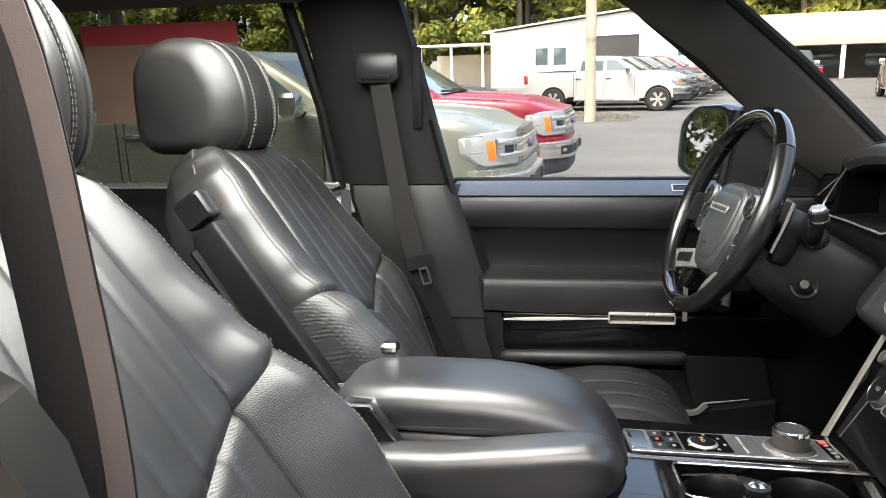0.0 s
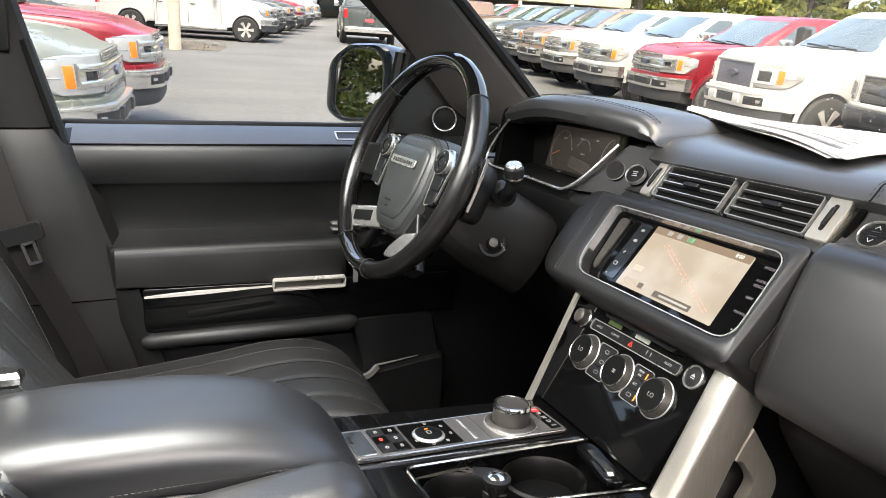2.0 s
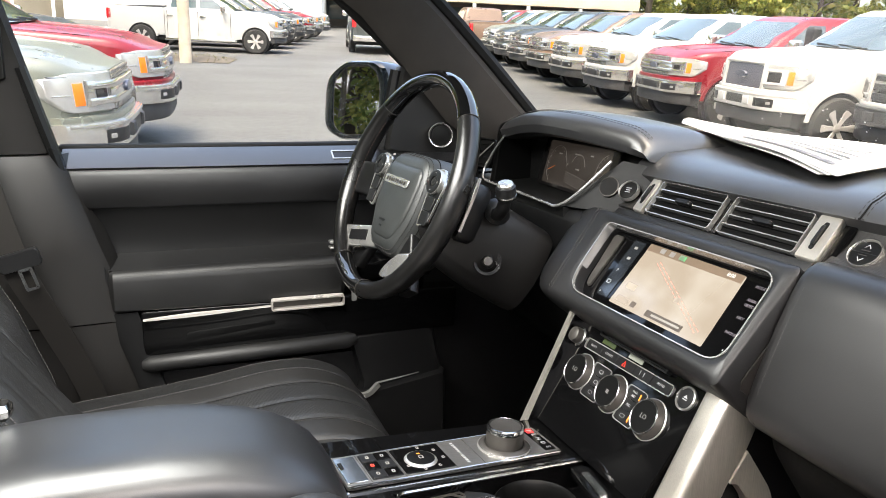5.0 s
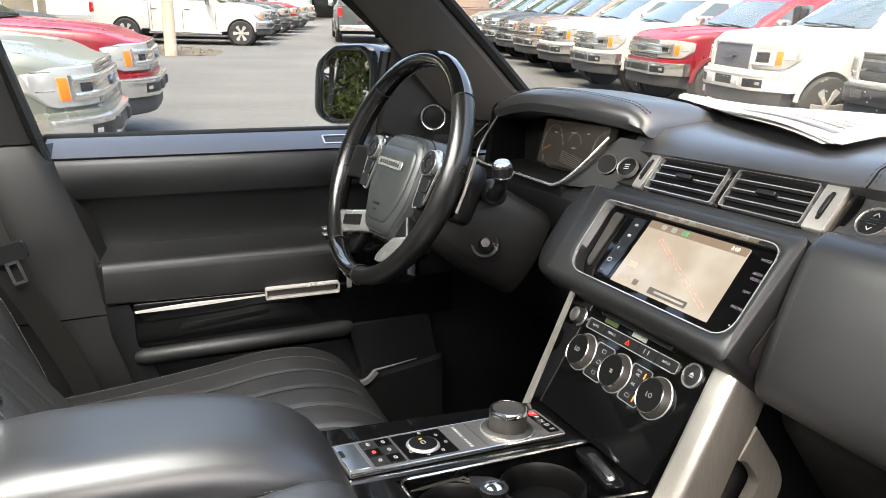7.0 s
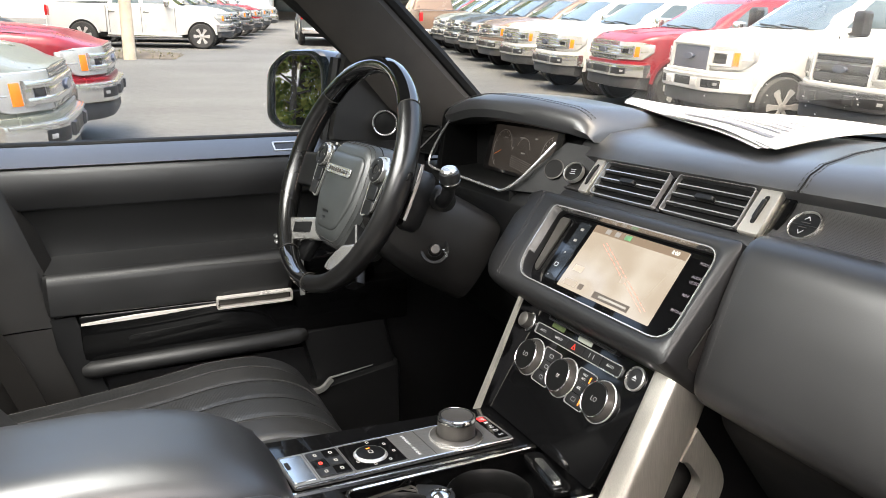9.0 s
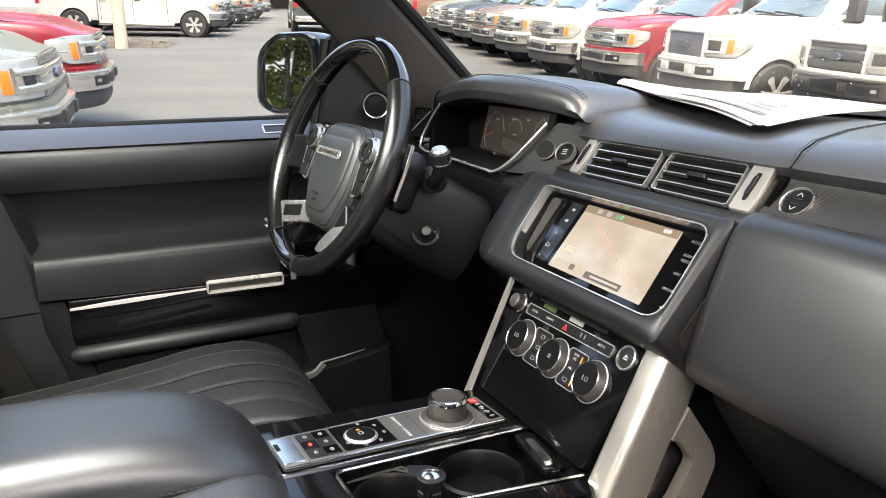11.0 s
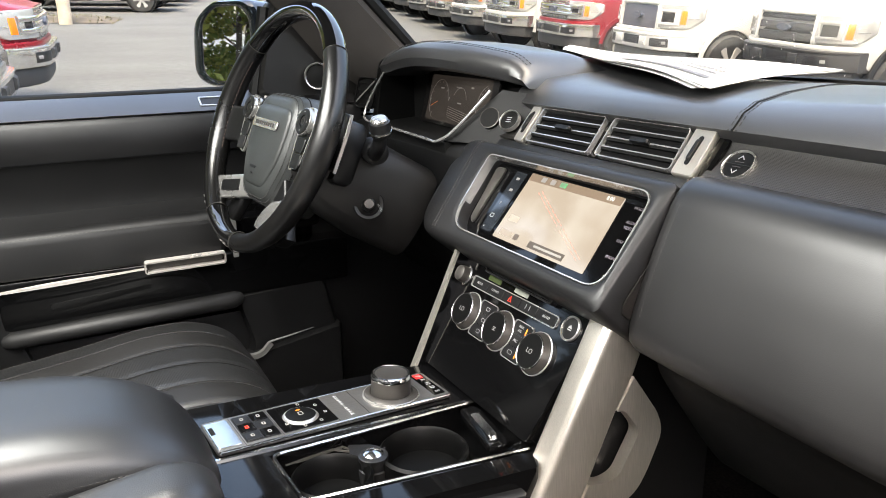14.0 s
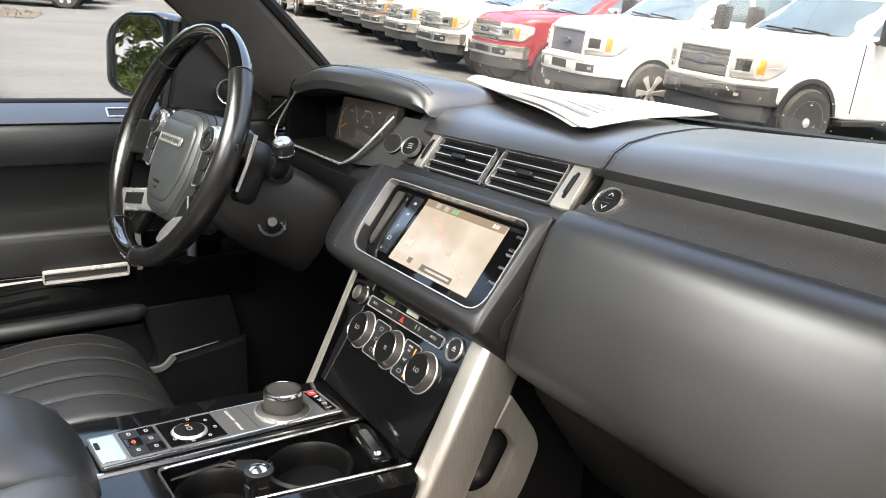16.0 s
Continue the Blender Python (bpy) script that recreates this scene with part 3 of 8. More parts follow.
def driver_door():
    t = thing("driver_door", "closed driver's door with black leather trim and lacquer panel", "door")
    y0, y1 = -0.755, 0.02
    # outer skin and frame below the glass
    part("door_shell", prism(round_section([(-0.90, 0.46), (-0.775, 0.44), (-0.775, 1.17), (-0.79, 1.205), (-0.84, 1.20), (-0.92, 0.95)], 0.015), "y", -0.80, 0.10), PAINT("black"), t)
    def strip(name, pts, r, ya, yb, material, label="", taper=0.0, bev=0.004):
        return part(name, prism(round_section(pts, r, 4), "y", ya, yb, bev), material, t, label)
    strip("door_top", [(-0.775, 1.10), (-0.712, 1.112), (-0.694, 1.146), (-0.700, 1.184), (-0.758, 1.214), (-0.785, 1.16)], [0, 0.004, 0.02, 0.010, 0.008, 0], y0 + 0.004, 0.05, FORMHIDE, "black leather-wrapped door top")
    # thin glossier strip, added so the bevel carries the sky's sheen
    strip("door_sheen_strip", [(-0.7005, 1.1860), (-0.6990, 1.1880), (-0.7575, 1.2180), (-0.7590, 1.2160)], 0.0006, y0 + 0.008, 0.046, DOORTOP, "glossier leather strip added for the sheen below the window", bev=0.0005)
    strip("window_seal", [(-0.785, 1.205), (-0.763, 1.207), (-0.763, 1.222), (-0.775, 1.226)], 0.003, y0, 0.05, RUBBER)
    # recessed middle field, hollowed towards the armrest
    def field(u, v):
        z = 1.125 - v * 0.135
        y = -0.722 + 0.30 * (1.125 - z) + u * (0.712 - 0.30 * (1.125 - z))
        d = 0.046 * math.sin(min(1, v * 1.25) * math.pi * 0.5)
        return (-0.724 - d + 0.074 * max(0, v - 0.86) / 0.14, y, z)
    part("door_field", sheet(field, 20, 14, 0.01), DOORHIDE, t, "padded black leather door field")
    # armrest: a long padded shelf, thicker to the front
    rows = []
    for y, top, bot, out in ((-0.686, 0.998, 0.924, -0.690), (-0.676, 1.000, 0.922, -0.677), (-0.50, 1.002, 0.921, -0.673), (-0.33, 1.004, 0.920, -0.672), (-0.255, 1.004, 0.920, -0.674), (-0.245, 0.998, 0.926, -0.682)):
        rows.append([(p.x, y, p.y) for p in round_section([(-0.78, bot), (out - 0.004, bot), (out, (top + bot) / 2), (out - 0.004, top), (-0.78, top - 0.002)], [0, 0.006, 0.02, 0.020, 0], 5)])
    part("armrest", rings(rows), DOORHIDE, t, "stitched black leather armrest")
    stitches([(-0.6735, y, 0.992 + 0.002 * math.sin(y * 9)) for y in np.linspace(-0.672, -0.27, 40)], t, 0.007, 0.0010, mat("dark thread", (0.050, 0.047, 0.045), 0.8, vary=0.2))
    # switch block ahead of the armrest with a silver edge
    part("switch_panel", block((-0.76, -0.245, 0.955), (-0.668, -0.06, 1.012), 0.008), PIANO, t, "gloss black window switch panel")
    part("switch_edge", slab(oblong(0.010, 0.094, 0.002), 0, 0.003, plane_at((-0.659, -0.232, 0.962), (0, 1, 0.0), (0.0, 0.42, 0.90)), 0.0008), SATIN, t, "satin silver trim blade")
    for k in range(3):
        part("window_switch", block((-0.735, -0.215 + 0.05 * k, 1.012), (-0.690, -0.185 + 0.05 * k, 1.022), 0.004), HARD, t)
    for k in range(2):
        part("switch_line", block((-0.72, -0.27 + 0.0, 1.026 - 0.012 * k), (-0.70, -0.235, 1.030 - 0.012 * k), 0.001), SATIN, t)
    # lacquer band with its silver strip and the pull handle
    part("lacquer_panel", prism(round_section([(-0.76, 0.918), (-0.681, 0.920), (-0.689, 0.828), (-0.76, 0.820)], 0.006), "y", -0.632, 0.0, 0.003), PIANO, t, "gloss black lacquer panel")
    rows = []
    for k in range(14):
        y = -0.630 + 0.245 * k / 13
        h = 0.0022 + 0.0032 * math.sin(math.pi * min(1, k / 10))
        z = 0.9035 + 0.008 * k / 13
        rows.append([(-0.684, y, z - h), (-0.677, y, z - h * 0.5), (-0.677, y, z + h * 0.6), (-0.684, y, z + h)])
    part("silver_strip", rings(rows), STRIP, t, "slim polished silver strip")
    hm = plane_at((-0.672, -0.322, 0.916), (0, 1, 0.0), (0.25, 0, 1))
    handle = part("door_handle", frame_ring(oblong(0.146, 0.024, 0.006), 0.0030, -0.005, 0.006, hm), STRIP, t, "polished door pull frame")
    part("handle_pad", slab(oblong(0.136, 0.015, 0.003), -0.010, -0.003, hm, 0.001), SMOKE, handle)
    part("handle_scoop", slab(oblong(0.17, 0.016, 0.006), -0.004, 0.001, plane_at((-0.686, -0.47, 0.868), (0, 1, 0.06), (0.18, 0, 1)), 0.001), PIANO, t)
    # rear edge blade, map pocket and speaker
    part("edge_blade", rings([[(x, y - 0.002, z) for x, y in ((-0.76, yb), (-0.690, yb), (-0.686, yb + 0.012), (-0.690, yf), (-0.76, yf))] for z, yb, yf in ((0.70, -0.625, -0.575), (0.80, -0.652, -0.606), (0.918, -0.690, -0.636))]), SOFT, t, "soft black rear edge of the door")
    part("rear_return", rings([[(-0.80, y - 0.045, z), (-0.715, y - 0.010, z), (-0.712, y + 0.010, z), (-0.80, y + 0.012, z)] for z, y in ((0.55, -0.565), (0.70, -0.612), (0.90, -0.676), (1.00, -0.700), (1.12, -0.730), (1.205, -0.752))]), RUBBER, t, "black return edge of the door")
    part("pocket_lip", tube([(-0.693, -0.632, 0.812), (-0.686, -0.62, 0.814), (-0.685, -0.45, 0.818), (-0.685, -0.24, 0.822), (-0.693, -0.226, 0.822)], [0.012, 0.0165, 0.0170, 0.0170, 0.013], 14), DOORHIDE, t, "rounded black leather pocket lip")
    part("pocket", block((-0.77, -0.65, 0.50), (-0.716, -0.20, 0.785), 0.015), SOFT, t)
    part("speaker_box", prism(round_section([(-0.235, 0.832), (-0.05, 0.840), (-0.02, 0.70), (-0.03, 0.52), (-0.20, 0.52), (-0.222, 0.68), (-0.205, 0.72)], 0.014), "x", -0.78, -0.690, 0.012), SOFT, t, "soft black speaker housing")
    part("speaker_step", prism(round_section([(-0.215, 0.703), (-0.02, 0.735), (-0.02, 0.50), (-0.25, 0.50), (-0.25, 0.66)], 0.010), "x", -0.78, -0.678, 0.010), SOFT, t)
    toe = part("silver_toe", ribbon(smooth_path([(-0.674, -0.228, 0.7005), (-0.674, -0.205, 0.7005), (-0.674, -0.192, 0.7060), (-0.674, -0.183, 0.7150), (-0.674, -0.176, 0.7215)], 18), (0.15, -0.5, 1), 0.011, 0.008), SATIN, t, "small satin silver accent")
    part("toe_line", tube([(-0.6765, -0.178, 0.7235), (-0.6765, -0.135, 0.7290), (-0.6765, -0.085, 0.7365)], [0.0022, 0.0016, 0.0008], 6), SATIN, toe)
    # glass, quarter trim with tweeter, seat switch on the door top
    pn = part("pane", pane(lambda u, v: (-0.772 + 0.075 * v * v, -0.80 + 0.17 * (-v) * 0.6 + u * (0.80 + 0.02 - 0.30 * v), 1.215 + 0.44 * v), 8, 6, (0, -0.6, 1.2)), PANEGLASS, t, turn=False)
    pn.visible_shadow = False
    part("glass_frame", tube(smooth_path([(-0.765, -0.775, 1.20), (-0.755, -0.81, 1.36), (-0.72, -0.872, 1.60), (-0.70, -0.86, 1.66), (-0.70, -0.43, 1.66), (-0.72, -0.325, 1.575), (-0.745, -0.115, 1.40), (-0.755, -0.04, 1.325)], 40), 0.013, 8), RUBBER, t, "black window frame seal")
    part("mirror_sail", prism(round_section([(-0.150, 1.205), (0.10, 1.18), (0.10, 1.27), (-0.05, 1.375), (-0.112, 1.385)], 0.02), "x", -0.785, -0.730, 0.012), SHROUD, t, "black mirror sail trim")
    part("sail_post", tube([(-0.752, -0.150, 1.20), (-0.748, -0.118, 1.37)], 0.013, 8), SOFT, t)
    tm = plane_at((-0.7073, -0.0338, 1.241), (0.30, 0.95, 0), (0, 0, 1))
    tw = part("tweeter", hoop([(0.0215, -0.006), (0.0255, -0.006), (0.0262, 0.002), (0.0248, 0.004), (0.0230, 0.003), (0.0215, -0.002)], 28, None, tm), SATIN, t, "chrome-ringed tweeter")
    part("tweeter_mesh", lathe([(0.0222, -0.006), (0.0222, -0.002), (0.010, 0.001), (0.004, 0.002)], 24, None, tm), MATTE, tw)
    sm = plane_at((-0.727, -0.232, 1.201), (0, 1, 0), (-0.88, 0, 0.47))
    sw = part("memory_switch", frame_ring(oblong(0.055, 0.030, 0.004), 0.003, -0.002, 0.003, sm), SATIN, t, "silver-edged seat memory switch")
    part("switch_face", slab(oblong(0.05, 0.025, 0.003), -0.002, 0.0015, sm), HARD, sw)


def rear_door():
    t = thing("rear_door", "closed rear door with tinted, meshed window", "door")
    part("door_trim", prism(round_section([(-0.80, 0.46), (-0.72, 0.46), (-0.70, 0.9), (-0.705, 1.16), (-0.73, 1.20), (-0.80, 1.20)], 0.02), "y", -1.80, -1.02, 0.006), LEATHER, t, "black leather rear door trim")
    part("chrome_line", block((-0.765, -1.75, 1.204), (-0.735, -1.03, 1.216), 0.004), SATIN, t, "bright window ledge line")
    pn = part("pane", pane(lambda u, v: (-0.77 + 0.075 * v * v, -1.78 + u * (0.74 - 0.10 * v), 1.21 + 0.45 * v), 6, 6, (0, -0.6, 1.2)), TINT, t, "dark tinted pane", turn=False)
    pn.visible_shadow = False
    part("frame_front", tube([(-0.762, -1.035, 1.20), (-0.745, -1.07, 1.40), (-0.70, -1.14, 1.66)], 0.016, 8), RUBBER, t)
    st = part("window_sticker", sheet(lambda u, v: (-0.745 + 0.042 * v, -1.655 + 0.40 * u, 1.365 + 0.225 * v), 2, 2, 0.001), mat("tan sticker", (0.20, 0.13, 0.09), 0.7, vary=0.1, vscale=12), t, "tan and red paper stuck on the glass")
    part("red_band", sheet(lambda u, v: (-0.742 + 0.042 * (0.8 + 0.2 * v), -1.655 + 0.40 * u, 1.365 + 0.225 * (0.82 + 0.2 * v)), 2, 1, 0.001), mat("red sticker band", (0.30, 0.03, 0.035), 0.6, vary=0.1, vscale=12), st, "red printed band")
    # sunshade mesh in front of the glass
    bm = bmesh.new()
    for k in range(150):
        y = -1.72 + 0.0044 * k
        tube([(-0.752, y, 1.216), (-0.738, y - 0.006, 1.36)], 0.0006, 3, bm)
    for k in range(34):
        z = 1.218 + 0.0043 * k
        tube([(-0.752 + 0.1 * (z - 1.216), -1.72, z), (-0.752 + 0.1 * (z - 1.216), -1.066, z)], 0.0006, 3, bm)
    tagged(part("mesh_shade", bm, HARD, t, "fine black sunshade mesh", smooth=False), kind="stuff")


def wing_mirror():
    t = thing("wing_mirror", "blue-black door mirror with beaded glass", "wing mirror")
    m = plane_at((-0.977, -0.132, 1.308), (0.905, 0.425, 0.02), (0, 0.03, 1))
    out = [(-0.125, -0.075), (-0.06, -0.10), (0.07, -0.092), (0.115, -0.06), (0.118, 0.05), (0.085, 0.082), (-0.04, 0.085), (-0.115, 0.045)]
    o = round_section(out, 0.03, 4)
    rows = []
    for d, f in ((0.010, 0.96), (0.016, 0.985), (0.004, 1.0), (-0.03, 1.0), (-0.08, 0.90), (-0.115, 0.66), (-0.125, 0.30)):
        rows.append([m @ Vector((p.x * f, p.y * f, d)) for p in o])
    shell = mat("blue-black mirror paint", (0.009, 0.013, 0.018), 0.16, coat=0.6, vary=0.1, rvary=0.05)
    part("housing", rings(rows), shell, t, "glossy blue-black mirror housing")
    inner = round_section([(-0.086, -0.070), (-0.042, -0.088), (0.064, -0.082), (0.084, -0.052), (0.086, 0.044), (0.060, 0.071), (-0.032, 0.073), (-0.080, 0.040)], 0.022, 4)
    rows = []
    for q, d in ((0.0, 0.002), (0.06, 0.016), (0.35, 0.022), (0.80, 0.0225), (0.97, 0.020), (1.0, 0.015)):
        rows.append([m @ Vector((*Vector(p).lerp(Vector(i), q), d)) for p, i in zip(o, inner)])
    part("bezel", rings(rows, cap=False), shell, t, "broad blue-black surround of the glass")
    part("glass_edge", frame_ring(inner, 0.0020, 0.015, 0.0195, m), SMOKE, t, "thin bright edge of the glass")
    part("mirror_glass", slab(inner, 0.0165, 0.019, m), MIRROR, t, "mirror glass with water beads")
    rnd = random.Random(3)
    bm = bmesh.new()
    for _ in range(90):
        r = rnd.uniform(0.0006, 0.0016)
        lathe([(r, 0), (r * 0.8, r * 0.5), (r * 0.2, r * 0.7)], 6, bm, m @ pose(rnd.uniform(-0.072, 0.075), rnd.uniform(-0.068, 0.055), 0.019))
    tagged(part("water_beads", bm, mat("water beads", (0.75, 0.78, 0.78), 0.05, 0.4), t, "small water beads"), kind="stuff")
    part("mirror_arm", tube(smooth_path([(-0.79, -0.02, 1.24), (-0.83, -0.03, 1.245), (-0.88, -0.03, 1.26)], 8), 0.028, 10), HARD, t)


# ---------- seats ----------


def front_seat(cx, s, label, dy=0.0, cdy=0.0, head_at=(0.632, -0.044)):
    """A reclined front seat; s is the side of the cabin's middle (+1: the middle lies at +x)."""
    t = thing("front_seat", label, "car seat", group="front seats")
    lean = Vector((0, -0.295, 0.42)).normalized()     # up along the backrest
    face = Vector((0, lean.z, -lean.y)).normalized()   # out of its front
    base = Vector((cx, -0.775 + dy, 0.905)) - face * 0.020

    def on(x, h, d):
        return base + Vector((s * x, 0, 0)) + lean * h + face * d

    def table(rows, h):
        for a, b in zip(rows, rows[1:]):
            if h <= b[0]:
                q = (h - a[0]) / (b[0] - a[0])
                q = q * q * (3 - 2 * q)
                return a[1] + (b[1] - a[1]) * q
        return rows[-1][1]
    width = [(-0.14, 0.245), (-0.02, 0.262), (0.10, 0.270), (0.26, 0.262), (0.38, 0.246), (0.46, 0.222), (0.51, 0.185), (0.54, 0.150)]
    swell = [(-0.14, 0.045), (-0.04, 0.066), (0.06, 0.070), (0.14, 0.056), (0.20, 0.036), (0.26, 0.020), (0.34, 0.010), (0.54, 0.004)]
    middle = [(-0.14, 0.142), (0.20, 0.138), (0.40, 0.122), (0.54, 0.100)]

    def crease(x):
        return 0.118 + 0.42 * abs(x) - 0.30 * x * x

    def depth(x, h):
        """How far the padding stands out at x and h."""
        a, w, c = abs(x), table(width, h), table(middle, h)
        full = 0.35 if x < 0 and s > 0 else 1.0
        q = min(1, max(0, (a - c + 0.012) / 0.075))
        d = full * table(swell, h) * q * q * (3 - 2 * q) + 0.004 * math.sin(math.pi * min(1, max(0, (h + 0.12) / 0.6)))
        if x < 0 and s > 0:
            d -= 0.065 * q * max(0, (0.13 - h) / 0.27)
        e = (a - (w - 0.050)) / 0.050
        if e > 0:
            d -= 0.050 * (1 - math.sqrt(max(0, 1 - min(1, e) ** 2)))
        if h > 0.44:
            d -= 0.035 * ((h - 0.44) / 0.10) ** 2
        g = (a - c) / 0.0045
        d -= 0.006 * math.exp(-g * g)
        k = (h - crease(x)) / 0.007
        d -= 0.007 * math.exp(-k * k)
        if a < c:
            n = 5 if h > crease(x) else 4
            f = (x / c * 0.5 + 0.5) * n
            m = abs(f - round(f)) * 2 * c / n
            d += 0.0022 * (1 - math.exp(-(m / 0.006) ** 2))
        return d

    def skin(name, lo, hi, x0, x1, material, lb, nu=26, nv=60):
        """Padding between two lines in x and two in h, its edges turned in."""
        bm = bmesh.new()
        g = []
        for j in range(-1, nv + 2):
            row = []
            for i in range(-1, nu + 2):
                u, v = min(1, max(0, i / nu)), min(1, max(0, j / nv))
                hm = 0.2
                for _ in range(3):
                    x = x0(hm) + (x1(hm) - x0(hm)) * u
                    hm = lo(x) + (hi(x) - lo(x)) * v
                inside = 0 <= i <= nu and 0 <= j <= nv
                row.append(bm.verts.new(on(x, hm, depth(x, hm) if inside else -0.10)))
            g.append(row)
        for a, b in zip(g, g[1:]):
            for i in range(len(a) - 1):
                bm.faces.new((a[i], a[i + 1], b[i + 1], b[i]))
        return part(name, bm, material, t, lb)
    bottom, top = (lambda x: -0.14), (lambda x: 0.535)
    cm, wd = (lambda h: table(middle, h)), (lambda h: table(width, h))
    skin("upper_panel", crease, top, lambda h: -cm(h), cm, SEATHIDE, "softly fluted smooth leather upper panel", 60, 50)
    skin("lower_panel", bottom, crease, lambda h: -cm(h), cm, PERF, "softly fluted perforated lower panel", 60, 40)
    for e in (-1, 1):
        lo_b = skin("lower_bolster", bottom, crease, (lambda h: cm(h)) if e > 0 else (lambda h: -wd(h)), (lambda h: wd(h)) if e > 0 else (lambda h: -cm(h)), PERF, "perforated leather side bolster", 26, 44)
        skin("upper_bolster", crease, top, (lambda h: cm(h)) if e > 0 else (lambda h: -wd(h)), (lambda h: wd(h)) if e > 0 else (lambda h: -cm(h)), SEATHIDE, "smooth leather shoulder", 26, 44)
        for k in (0.020, 0.028):
            seam = [on(e * (wd(h) - k), h, depth(e * (wd(h) - k), h) + 0.0012) for h in np.linspace(-0.13, 0.47, 70)]
            stitches(seam, lo_b, 0.0072, 0.0012)
    # shell behind the padding
    rows = []
    for h, th in ((-0.14, 0.12), (0.0, 0.15), (0.12, 0.16), (0.26, 0.155), (0.38, 0.14), (0.46, 0.125), (0.51, 0.10), (0.54, 0.07)):
        w = wd(h) - 0.001
        rows.append([on(p.x, h, p.y) for p in round_section([(-w, -th - 0.03), (w, -th - 0.03), (w, -0.05), (-w, -0.05)], [0.05, 0.05, 0.004, 0.004], 4)])
    part("backrest", rings(rows), SEATHIDE, t, "black leather backrest shell")
    part("pressed_mark", slab(oblong(0.014, 0.007, 0.001), 0, 0.001, plane_at(on(-0.105, 0.445, depth(-0.105, 0.445) + 0.001), (s, 0, 0), lean)), HARD, t)
    # folding armrest, swung up against the backrest's inner side
    if s > 0:
        rows = []
        for h, wdt, d0, d1 in ((-0.06, 0.030, -0.12, -0.022), (0.02, 0.034, -0.122, -0.020), (0.10, 0.036, -0.115, -0.022), (0.28, 0.034, -0.098, -0.026), (0.375, 0.028, -0.086, -0.030), (0.392, 0.020, -0.08, -0.034)):
            rows.append([on(p.x, h, p.y) for p in round_section([(0.240, d0), (0.266 + wdt, d0), (0.266 + wdt, d1), (0.240, d1)], 0.008, 4)])
        arm = part("fold_armrest", rings(rows), SOFT, t, "black folding armrest swung upright")
        part("armrest_rib", tube([on(0.300, h, -0.085) for h in np.linspace(0.0, 0.37, 8)], 0.007, 8), SOFT, arm)
        part("hinge_cap", prism(oblong(0.052, 0.052, 0.009), "z", -0.020, 0.016, 0.005), HARD, arm, at=plane_at(on(0.272, 0.425, -0.052), face, lean))
    # headrest: deep stitched middle block between two side wings
    uh = Vector((0, -0.16, 0.98)).normalized()
    fh = Vector((0, uh.z, -uh.y))
    hc = base + lean * head_at[0] + face * (head_at[1] + 0.020)

    def block_of(x0, x1, ease, size):
        rr = []
        for q in (0, 0.04, 0.12, 0.3, 0.5, 0.7, 0.88, 0.96, 1):
            x = x0 + (x1 - x0) * q
            g = size * (1 - ease * (abs(2 * q - 1) ** 4))
            sec = round_section([(-0.092 * g, -0.092 * g), (0.080 * g, -0.112 * g), (0.112 * g, -0.02), (0.088 * g, 0.085 * g), (0.0, 0.122 * g), (-0.072 * g, 0.085 * g)], 0.046, 5)
            rr.append([hc + Vector((s * x, 0, 0)) + fh * p.x + uh * p.y for p in sec])
        return rings(rr)
    headrest = part("headrest", block_of(-0.055, 0.055, 0.05, 1.0), SEATHIDE, t, "plump stitched leather headrest")
    for e in (-1, 1):
        a, b = sorted((e * 0.056, e * 0.078))
        part("headrest_fold", block_of(a, b, 0.07, 0.985), SEATHIDE, t, "narrow leather fold")
        rr = []
        for q, g in ((0, 0.93), (0.08, 0.965), (0.45, 0.96), (0.8, 0.88), (0.95, 0.76), (1, 0.66)):
            x = e * (0.079 + 0.052 * q)
            sec = round_section([(-0.092 * g, -0.092 * g), (0.080 * g, -0.112 * g), (0.112 * g, -0.02), (0.088 * g, 0.085 * g), (0.0, 0.122 * g), (-0.072 * g, 0.085 * g)], 0.046, 5)
            rr.append([hc + Vector((s * x, 0, 0)) + fh * (p.x - 0.022 * q) + uh * p.y for p in sec])
        part("headrest_wing", rings(rr), SEATHIDE, t, "leather headrest side wing")
        for k in (0.046, 0.051):
            path = [hc + Vector((s * e * k, 0, 0)) + fh * p[0] + uh * p[1] for p in smooth_path([(0.078, -0.104, 0), (0.1005, -0.06, 0), (0.1075, -0.01, 0), (0.099, 0.045, 0), (0.080, 0.078, 0), (0.048, 0.100, 0), (0.0, 0.111, 0)], 50)]
            stitches(path, headrest, 0.0070, 0.0012)
        part("headrest_post", tube([on(e * 0.05, 0.47, -0.07), hc + Vector((e * 0.05, 0, 0)) - uh * 0.06], 0.007, 8), CHROME, t)
    # cushion: one padded skin over the front edge for each panel
    line = smooth_path([(-0.90, 0.780, 0), (-0.78, 0.795, 0), (-0.66, 0.806, 0), (-0.52, 0.822, 0), (-0.42, 0.836, 0), (-0.345, 0.832, 0), (-0.285, 0.806, 0), (-0.248, 0.762, 0), (-0.232, 0.71, 0), (-0.228, 0.64, 0)], 61)

    def cushion(x, k, drop=0.0):
        p, d = line[k], (line[min(k + 1, 60)] - line[max(k - 1, 0)]).normalized()
        n = Vector((-d.y, d.x))
        a = abs(x)
        q = min(1, max(0, (a - 0.135) / 0.08))
        rise = 0.024 if x > 0 else -0.012   # flatter on the door's side
        h = (rise if k < 30 else rise * max(0, 1 - (k - 30) / 14)) * q * q * (3 - 2 * q)
        e = (a - 0.212) / 0.050
